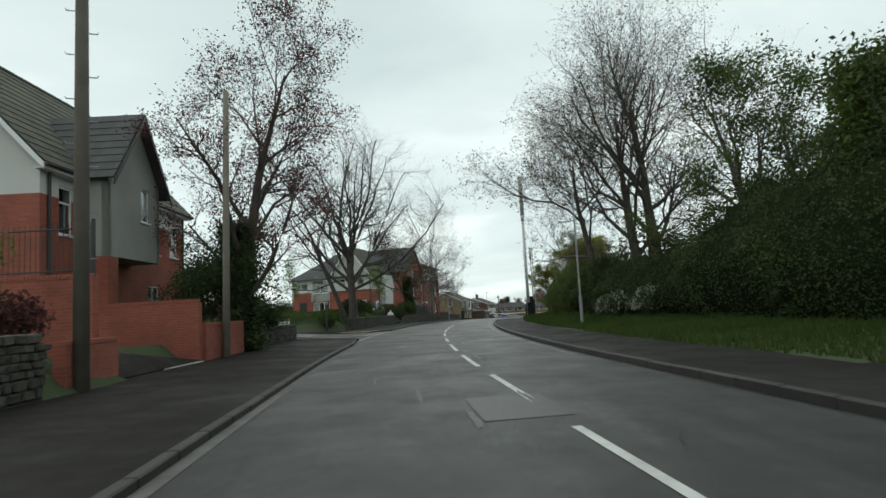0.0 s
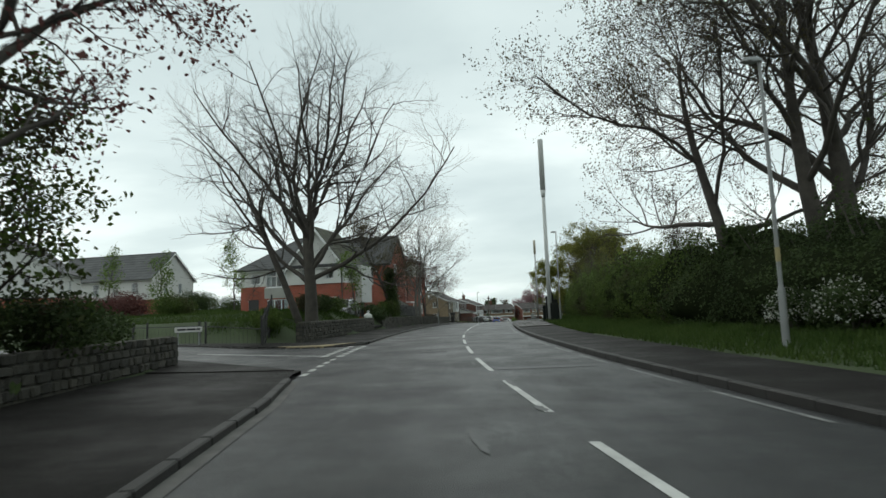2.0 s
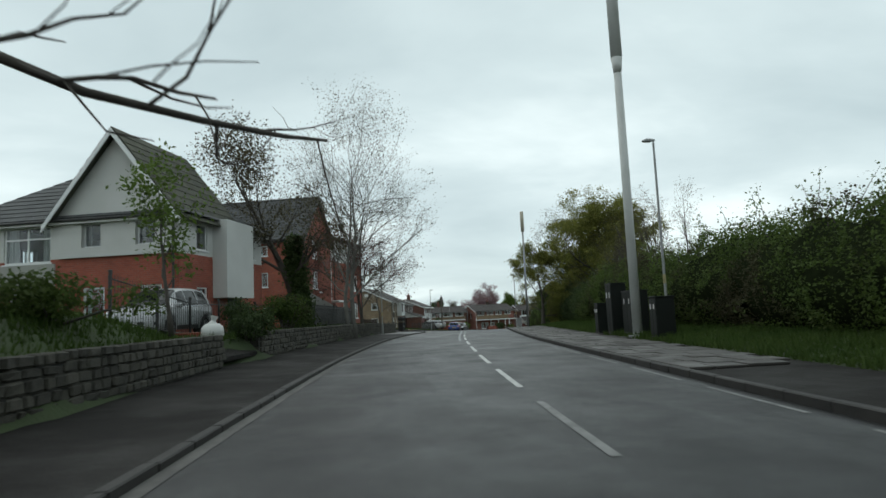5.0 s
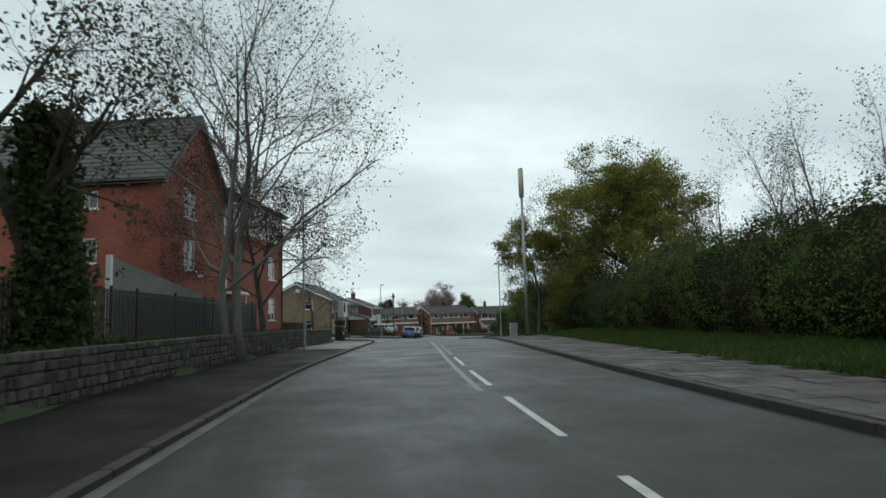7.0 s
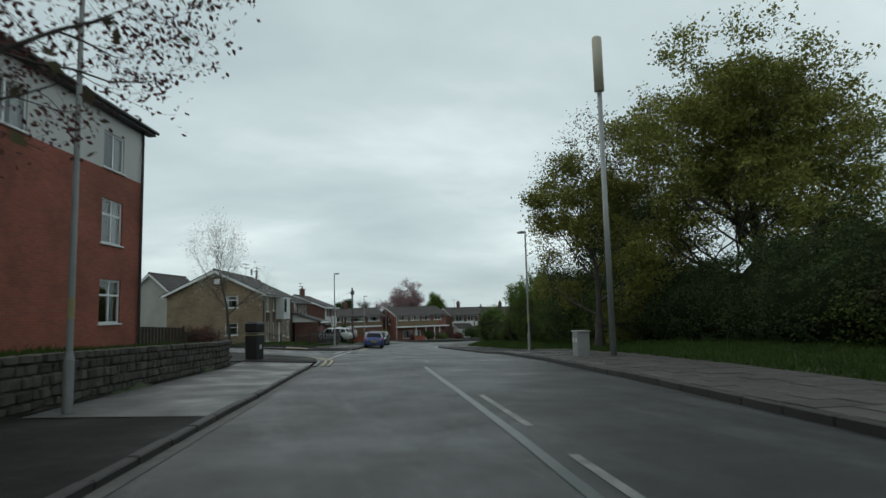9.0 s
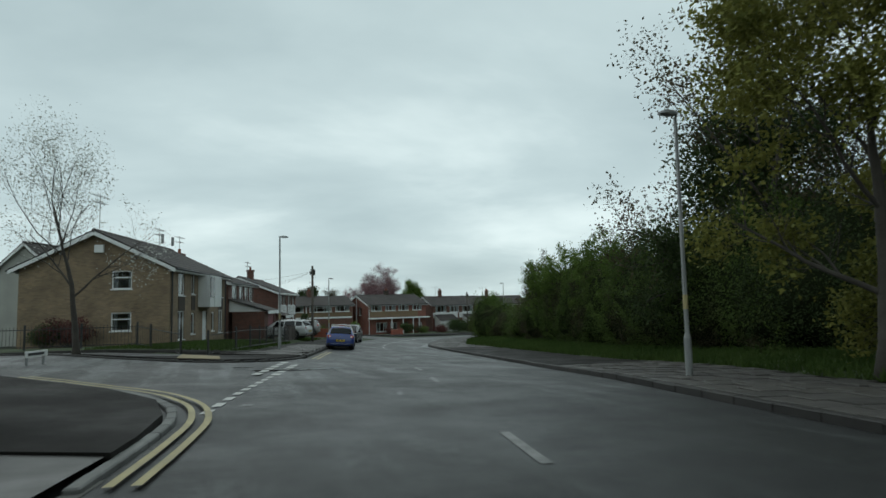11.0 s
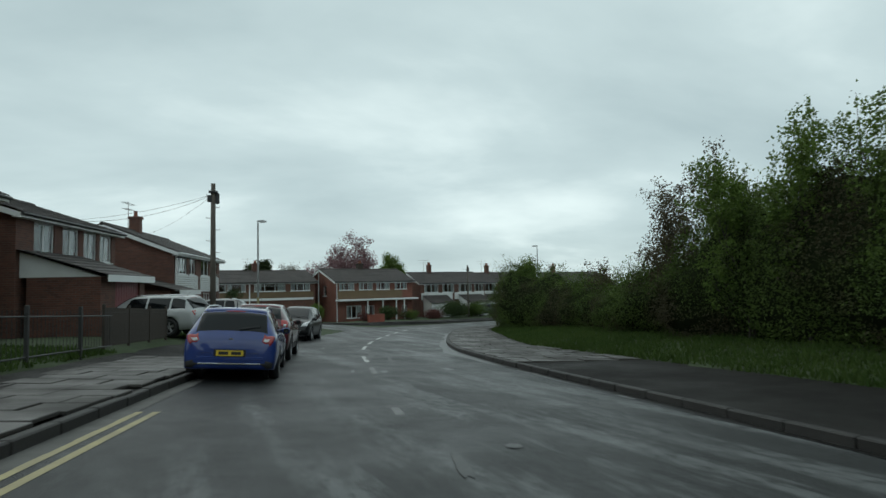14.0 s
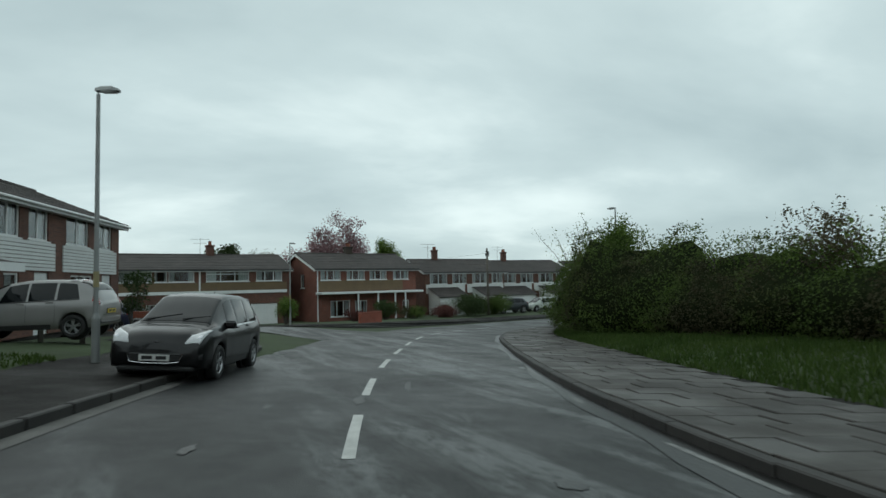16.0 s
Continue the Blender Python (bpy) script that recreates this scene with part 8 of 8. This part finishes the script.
# stations of each kind of car, rear to front: y, underside, belt height, half-width, top height, half-width at the top
CAR_KINDS = dict(
    estate=dict(wb=2.7, fo=0.9, r=0.325, st=[(-2.28, .40, .64, .66, .67, .52), (-2.25, .30, .80, .82, .84, .66), (-2.17, .25, .93, .88, .99, .70), (-1.98, .23, .98, .90, 1.24, .67), (-1.76, .22, .985, .905, 1.42, .645), (-1.3, .21, .97, .91, 1.475, .64), (-.4, .20, .945, .91, 1.49, .63), (.25, .20, .925, .905, 1.455, .615), (.62, .20, .915, .90, 1.31, .625), (1.18, .20, .90, .895, .955, .68), (1.62, .21, .84, .88, .875, .64), (2.02, .22, .74, .83, .775, .58), (2.22, .27, .60, .74, .64, .50), (2.28, .36, .50, .60, .53, .42)]),
    suv=dict(wb=2.53, fo=0.83, r=0.35, st=[(-2.06, .48, .74, .64, .78, .50), (-2.03, .38, .93, .82, .98, .64), (-1.93, .32, 1.04, .87, 1.14, .66), (-1.7, .30, 1.08, .885, 1.36, .60), (-1.45, .29, 1.075, .89, 1.49, .575), (-1.0, .28, 1.05, .895, 1.54, .57), (-.3, .28, 1.02, .895, 1.565, .565), (.25, .28, 1.0, .89, 1.53, .55), (.58, .28, 1.0, .89, 1.38, .56), (1.08, .28, 1.0, .885, 1.05, .64), (1.45, .29, .97, .875, 1.0, .62), (1.82, .31, .88, .83, .91, .55), (2.0, .36, .74, .74, .78, .46), (2.06, .44, .62, .58, .65, .38)]),
    mpv=dict(wb=2.49, fo=0.82, r=0.315, st=[(-2.04, .44, .76, .64, .80, .52), (-2.0, .33, .94, .80, 1.02, .62), (-1.9, .27, 1.0, .84, 1.32, .63), (-1.72, .25, 1.01, .855, 1.5, .61), (-1.3, .23, 1.0, .87, 1.58, .60), (-.7, .22, .985, .875, 1.605, .60), (-.1, .22, .965, .875, 1.595, .59), (.3, .22, .955, .875, 1.54, .585), (.62, .22, .955, .87, 1.4, .595), (1.28, .22, .97, .865, 1.02, .66), (1.62, .23, .93, .855, .95, .62), (1.88, .25, .83, .82, .86, .56), (2.0, .30, .68, .75, .71, .48), (2.04, .38, .54, .64, .57, .42)]),
    hatch=dict(wb=2.5, fo=0.78, r=0.3, st=[(-1.95, .42, .74, .62, .78, .50), (-1.92, .32, .90, .78, .97, .60), (-1.82, .27, .97, .825, 1.2, .62), (-1.62, .25, .985, .84, 1.42, .59), (-1.3, .24, .98, .845, 1.49, .58), (-.8, .23, .965, .85, 1.525, .575), (-.2, .23, .94, .85, 1.52, .57), (.25, .23, .92, .85, 1.46, .56), (.58, .23, .92, .845, 1.32, .57), (1.2, .23, .925, .84, .975, .62), (1.52, .24, .87, .82, .89, .58), (1.8, .26, .77, .78, .8, .52), (1.91, .3, .64, .7, .68, .44), (1.95, .36, .54, .58, .57, .38)]))


def car(m, kind, colour, label, size=0.93):
    """A car lofted through its stations, with arches cut over the wheels; glass, lamps, seams and trim follow its skin."""
    P = CAR_KINDS[kind]
    st = np.array(P["st"])
    last = len(st) - 1
    yr, yf = st[0][0], st[-1][0]
    axle_f = yf - P["fo"]
    axles = (axle_f - P["wb"], axle_f)

    def station(q):
        i = min(int(q), last - 1)
        t = q - i
        a, b, c, d = st[max(i - 1, 0)], st[i], st[i + 1], st[min(i + 2, last)]
        lo, hi = np.minimum(b, c), np.maximum(b, c)
        return np.clip(0.5 * (2 * b + (c - a) * t + (2 * a - 5 * b + 4 * c - d) * t * t + (3 * b - a - 3 * c + d) * t**3), lo - 0.01, hi + 0.01)

    def ring(q, cut=True):
        y, zs, zb, w, zt, wt = station(q)
        zl = zs
        for ya in axles:
            reach = P["r"] + 0.055
            if cut and abs(y - ya) < reach:
                zl = max(zl, P["r"] + math.sqrt(reach**2 - (y - ya)**2))
        swell = 0.012 * sum(math.exp(-((y - ya) / 0.42)**2) for ya in axles)
        h = zb - zs
        half = [(0, zl), (w * 0.8, zl), (w * 0.965 + swell, zl + 0.012), (w + swell, max(zs + 0.4 * h, zl + 0.02)), (w * 0.992 + swell * 0.5, max(zs + 0.74 * h, zl + 0.03)), (w * 0.962, zb - 0.03), (w * 0.93, zb),
                (0.5 * w * 0.93 + 0.5 * wt + 0.012, 0.5 * (zb + zt) - 0.02), (wt, zt - 0.055), (wt * 0.9, zt - 0.014), (wt * 0.5, zt + 0.006), (0, zt + 0.012)]
        return [Vector((x, y, z)) for x, z in half]

    def skin(q, v, side=1, cut=False):
        """The place on the skin at station q and ring place v: 0 underneath, 6 the belt, 8 the roof's edge, 11 the middle; past 11 the other side."""
        if v > 11:
            v, side = 22 - v, -side
        r = ring(q, cut)
        j = min(int(v), 10)
        p = r[j].lerp(r[j + 1], v - j)
        return Vector((p.x * side, p.y, p.z))

    root = thing("car", m @ Matrix.Scale(size, 4), label, "car")
    qs = sorted({*np.linspace(0, last, 14 * last + 1).round(4).tolist()})
    rings = [ring(q) for q in qs]
    loops = [[tuple(p) for p in r] + [(-p.x, p.y, p.z) for p in r[-2:0:-1]] for r in rings]
    n = len(loops[0])
    g = Geo().add([p for l in loops for p in l], [(i * n + j, i * n + (j + 1) % n, (i + 1) * n + (j + 1) % n, (i + 1) * n + j) for i in range(len(loops) - 1) for j in range(n)] + [tuple(range(n - 1, -1, -1)), tuple((len(loops) - 1) * n + j for j in range(n))])
    part("body", g, colour, root, smooth=True)

    def patch(name, material, q0, q1, v0, v1, side=1, lift=0.008, label="", parent=None, taper=(0.0, 0.0), rows=10, cols=8, shear=0.0):
        """A piece that follows the skin; taper draws in its ends at the top, shear leans it along the car."""
        gg, vs = Geo(), []
        grid = lambda a, b: skin(a, b, side)
        for i in range(rows + 1):
            for j in range(cols + 1):
                f = j / cols
                qa, qb = q0 + taper[0] * f + shear * f, q1 - taper[1] * f + shear * f
                q, v = qa + (qb - qa) * i / rows, v0 + (v1 - v0) * f
                q = min(max(q, 0.001), last - 0.001)
                p = grid(q, v)
                du, dv = grid(min(q + 0.02, last), v) - grid(max(q - 0.02, 0), v), grid(q, v + 0.02) - grid(q, v - 0.02)
                nn = du.cross(dv)
                nn = nn.normalized() if nn.length > 1e-12 else Vector((0, 0, 1))
                centre = Vector((0, p.y * 0.8, 0.7))
                if nn.dot(p - centre) < 0:
                    nn = -nn
                edge = 0.0 if i in (0, rows) or j in (0, cols) else 1.0
                vs.append(tuple(p + nn * (lift * (0.35 + 0.65 * edge))))
        c = cols + 1
        gg.add(vs, [(i * c + j, i * c + j + 1, (i + 1) * c + j + 1, (i + 1) * c + j) for i in range(rows) for j in range(cols)])
        return part(name, gg, material, parent or root, label, smooth=True)

    patch("windscreen", CAR_GLASS, 7.18, 8.9, 8.12, 13.88, 1, 0.02, "tinted windscreen", cols=24, rows=14)
    patch("cowl", CAR_BLACK_TRIM, 8.92, 9.06, 8.3, 13.7, 1, 0.009, "black scuttle and wipers", cols=14, rows=2)
    patch("rear_window", CAR_GLASS, 2.1 if kind != "mpv" else 1.4, 3.7 if kind != "mpv" else 2.85, 8.2, 13.8, 1, 0.007, "dark rear window", cols=16)
    patch("roof_spoiler", colour, 3.85 if kind != "mpv" else 2.95, 4.35 if kind != "mpv" else 3.3, 8.3, 13.7, 1, 0.03, "", cols=14, rows=5)
    patch("brake_light", LENS_RED, 3.76 if kind != "mpv" else 2.87, 3.84 if kind != "mpv" else 2.93, 10.4, 11.6, 1, 0.02, "narrow high brake light", rows=2)
    doors = dict(estate=(7.75, 6.02, 4.98, 3.35), suv=(7.7, 6.0, 4.8, 3.9), mpv=(8.1, 6.1, 4.75, 3.1), hatch=(7.75, 6.0, 4.85, 3.55))[kind]
    for side in (1, -1):
        a, b, c, d = doors
        for q0, q1, t in ((b + 0.05, a, (0.0, 0.62)), (c + 0.05, b - 0.05, (0.0, 0.0)), (d, c - 0.06, (0.35, 0.0))):
            patch("side_window", CAR_GLASS, q0, q1, 6.12, 7.86, side, 0.007, "tinted side window", taper=t)
        patch("window_trim", CHROME if kind in ("estate", "mpv") else CAR_BLACK_TRIM, d, a + 0.1, 6.0, 6.1, side, 0.01, rows=16, cols=1)
        for q in (a + 0.35, b, c - 0.02):
            patch("door_seam", CAR_BLACK_TRIM, q, q + 0.014, 2.6, 6.0, side, 0.003, rows=1, cols=8)
        for q in (b + 0.28, c + 0.22):
            hp = skin(q, 5.15, side)
            ob = part("door_handle", Geo().box(-0.014, -0.1, -0.016, 0.03, 0.1, 0.016, ch=0.008), CHROME if kind == "estate" else colour, root)
            ob.matrix_basis = pose(hp.x, hp.y, hp.z, 0, 0, 0 if side > 0 else 180)
        patch("side_skirt", CAR_BLACK_TRIM, 5.0 if kind != "suv" else 4.4, 8.3, 2.0, 2.45, side, 0.012, rows=12, cols=2)
        mp = skin(a + 0.1, 6.1, side)
        mg = Geo().box(-0.02, -0.06, -0.05, 0.2, 0.07, 0.1, ch=0.04)
        mg.v = [(x * side, y - 0.15 * x, z) for x, y, z in mg.v]
        ob = part("door_mirror", mg, colour, root)
        ob.matrix_basis = pose(mp.x, mp.y, mp.z)
        part("mirror_glass", Geo().box(min(side * 0.05, side * 0.17), -0.085, -0.02, max(side * 0.05, side * 0.17), -0.07, 0.08), CAR_GLASS, ob)
        # lamps
        if kind == "estate":
            tl = patch("tail_light", LENS_RED, 0.75, 2.0, 5.0, 9.0, side, 0.016, "red tail light wrapping the corner", taper=(0.25, 0.1))
            patch("clear_lens", LENS_CLEAR, 1.05, 1.5, 7.0, 8.7, side, 0.024, parent=tl)
        elif kind == "suv":
            tl = patch("tail_light", LENS_RED, 1.0, 2.7, 5.2, 8.4, side, 0.024, "swept red tail light", taper=(0.0, 0.9), shear=0.3)
            patch("clear_lens", LENS_CLEAR, 1.1, 1.5, 6.0, 7.4, side, 0.032, parent=tl)
        else:
            tl = patch("tail_light", LENS_RED, 0.8, 2.3, 5.0, 7.6, side, 0.016, "upright red tail light")
            patch("clear_lens", LENS_CLEAR, 1.0, 1.6, 5.2, 5.6, side, 0.022, parent=tl)
        hl = patch("headlight", LENS_CLEAR, last - 3.1, last - 1.15, 5.1, 8.3, side, 0.014, "swept clear headlight", taper=(0.9, 0.0), cols=12)
        patch("lamp_bulb", CHROME, last - 2.0, last - 1.55, 5.8, 6.8, side, 0.02, parent=hl, rows=6, cols=6)
        patch("fog_light", CAR_BLACK_TRIM, last - 1.45, last - 0.85, 2.7, 3.3, side, 0.01, "black fog lamp recess")
        for y in axles:
            arch = Geo()
            ra = P["r"] + 0.06
            w0 = max(p.x for p in ring(np.interp(y, st[:, 0], np.arange(last + 1)), False))
            arch.tube([(side * (w0 - 0.3), y, P["r"]), (side * (w0 - 0.21), y, P["r"])], [ra, ra], 24)
            part("wheel_well", arch, CAR_BLACK_TRIM, root)
            wheel(root, side * (w0 - 0.1), y, P["r"], 0.2, side)
    # front and rear faces
    patch("lower_bumper", CAR_BLACK_TRIM, 0.3, 1.3, 1.2, 2.5, 1, 0.012, "dark lower bumper", rows=6)
    patch("lower_bumper", CAR_BLACK_TRIM, 0.3, 1.3, 1.2, 2.5, -1, 0.012, "dark lower bumper", rows=6)
    part("rear_bumper_strip", Geo().box(-0.6, yr - 0.012, 0.355, 0.6, yr + 0.12, 0.385, ch=0.008), CHROME if kind == "estate" else CAR_BLACK_TRIM, root)
    part("rear_bumper", Geo().box(-0.68, yr - 0.005, 0.4, 0.68, yr + 0.2, 0.56, ch=0.06), colour, root)
    part("tailgate_seam", Geo().box(-0.56, yr - 0.008, 0.575, 0.56, yr + 0.03, 0.582), CAR_BLACK_TRIM, root)
    low = 0.58 if kind == "estate" else 0.67
    part("plate_recess", Geo().box(-0.31, yr - 0.007, low - 0.075, 0.31, yr + 0.05, low + 0.075, ch=0.01), CAR_BLACK_TRIM, root)
    part("grille", Geo().box(-0.46, yf - 0.1, 0.36, 0.46, yf + 0.012, 0.54, ch=0.04), CAR_BLACK_TRIM, root, "black mesh grille")
    for i in range(3):
        part("grille_bar", Geo().box(-0.42, yf + 0.008, 0.385 + i * 0.05, 0.42, yf + 0.018, 0.395 + i * 0.05), CAR_INSIDE, root)
    gt = Geo().tube([(-0.47, yf + 0.005, 0.5), (-0.42, yf + 0.014, 0.37), (-0.2, yf + 0.018, 0.345), (0.2, yf + 0.018, 0.345), (0.42, yf + 0.014, 0.37), (0.47, yf + 0.005, 0.5)], [0.011] * 6, 6)
    part("grille_trim", gt, CHROME, root, "bright strip round the grille")
    part("upper_grille", Geo().box(-0.42, yf - 0.12, 0.585, 0.42, yf - 0.012, 0.63, ch=0.012), CAR_BLACK_TRIM, root)
    part("front_splitter", Geo().box(-0.66, yf - 0.28, 0.2, 0.66, yf - 0.02, 0.29, ch=0.04), CAR_BLACK_TRIM, root)
    bz = 0.86 if kind == "suv" else 0.83
    part("badge", Geo().tube([(0, yr - 0.002, 0.0), (0, yr + 0.1, 0.0)], [0.05, 0.05], 12, m=pose(0, 0.03 + (0.03 if kind == "suv" else 0), bz)), CHROME, root, "plain metal badge")
    part("front_badge", Geo().tube([(0, yf - 0.14, 0.67), (0, yf - 0.03, 0.655)], [0.075, 0.065], 14), CHROME, root, "plain metal badge")
    for yy, mat_p, zz in ((yr - 0.016, PLATE_Y, low), (yf + 0.024, PLATE_W, 0.44)):
        pl = part("number_plate", Geo().box(-0.26, yy - 0.006, zz - 0.055, 0.26, yy + 0.006, zz + 0.055), mat_p, root, "number plate")
        for x0, x1 in ((-0.21, -0.03), (0.03, 0.21)):
            part("plate_bar", Geo().box(x0, yy - 0.009 if yy < 0 else yy + 0.007, zz - 0.03, x1, yy - 0.007 if yy < 0 else yy + 0.009, zz + 0.03), CAR_BLACK_TRIM, pl)
    wp0, wp1 = skin(2.15 if kind != "mpv" else 1.5, 10.6), skin(2.5 if kind != "mpv" else 1.8, 9.2)
    part("rear_wiper", Geo().tube([wp0 + Vector((0, -0.03, 0.02)), wp1 + Vector((0, -0.03, 0.02))], [0.014, 0.007], 5), CAR_BLACK_TRIM, root)
    for v0, v1 in ((9.2, 11.2), (11.4, 13.2)):
        a0, a1 = skin(8.85, v0), skin(8.6, v1)
        part("wiper", Geo().tube([a0 + Vector((0, 0.02, 0.025)), a1 + Vector((0, 0.02, 0.02))], [0.012, 0.007], 5), CAR_BLACK_TRIM, root)
    ra = skin(4.6, 11)
    part("aerial", Geo().tube([ra, ra + Vector((0, -0.16, 0.16))], [0.01, 0.004], 5), CAR_BLACK_TRIM, root)
    if kind == "estate":
        for side in (1, -1):
            rail = [skin(q, 8.7, side) + Vector((0, 0, z)) for q, z in ((4.15, 0.0), (4.35, 0.05), (5.0, 0.06), (6.0, 0.06), (6.8, 0.05), (7.05, 0.0))]
            part("roof_rail", Geo().tube(rail, [0.017] * 6, 6), CHROME, root, "silver roof rail")
    return root


def on_tar(x, y, turn, up=0.0):
    s, d = sd(x, y)
    z = float(base_z(s, d, np.array([y]))[0]) + 0.012
    q = [float(base_z(*sd(x + dx, y + dy), np.array([y + dy]))[0]) for dx, dy in ((0, 1), (0, -1), (1, 0), (-1, 0))]
    n = Vector(((q[3] - q[2]) / 2, (q[1] - q[0]) / 2, 1)).normalized()
    r = Vector((0, 0, 1)).rotation_difference(n).to_matrix().to_4x4()
    return Matrix.Translation((x, y, z + up)) @ r @ pose(0, 0, 0, 0, 0, turn)


car(on_tar(12.37, 130.5, -10.5), "estate", paint("blue_metallic", (0.016, 0.042, 0.2)), "blue estate car parked at the kerb", 0.885)
car(on_tar(13.28, 135.0, -13), "suv", paint("dark_red_metallic", (0.075, 0.008, 0.014)), "dark red compact crossover parked at the kerb")
car(on_tar(15.92, 145.8, 160), "mpv", paint("black_metallic", (0.006, 0.006, 0.007)), "black small people carrier parked facing traffic")
car(on_land(12.3, 151.2, 75, 0.1), "hatch", paint("silver_grey", (0.26, 0.25, 0.245)), "silver-grey hatchback parked on a drive")
car(on_land(9.97, 141.4, 62, 0.05), "estate", paint("silver", (0.42, 0.43, 0.43)), "silver estate car parked on a drive")
car(on_land(12.2, 167.5, 60, 0.1), "hatch", paint("dark_blue", (0.03, 0.04, 0.08)), "dark hatchback in the side road")
car(on_land(-7.4, 61.0, 170, 0.1), "mpv", paint("pale_silver", (0.4, 0.41, 0.42)), "pale silver car on a raised drive")
car(on_land(45.6, 186.2, 95, 0.05), "suv", paint("dark_grey", (0.03, 0.035, 0.04)), "dark grey car before far houses")
car(on_land(50.2, 187.6, 95, 0.05), "hatch", paint("pale_green_white", (0.45, 0.48, 0.44)), "pale car before far houses")
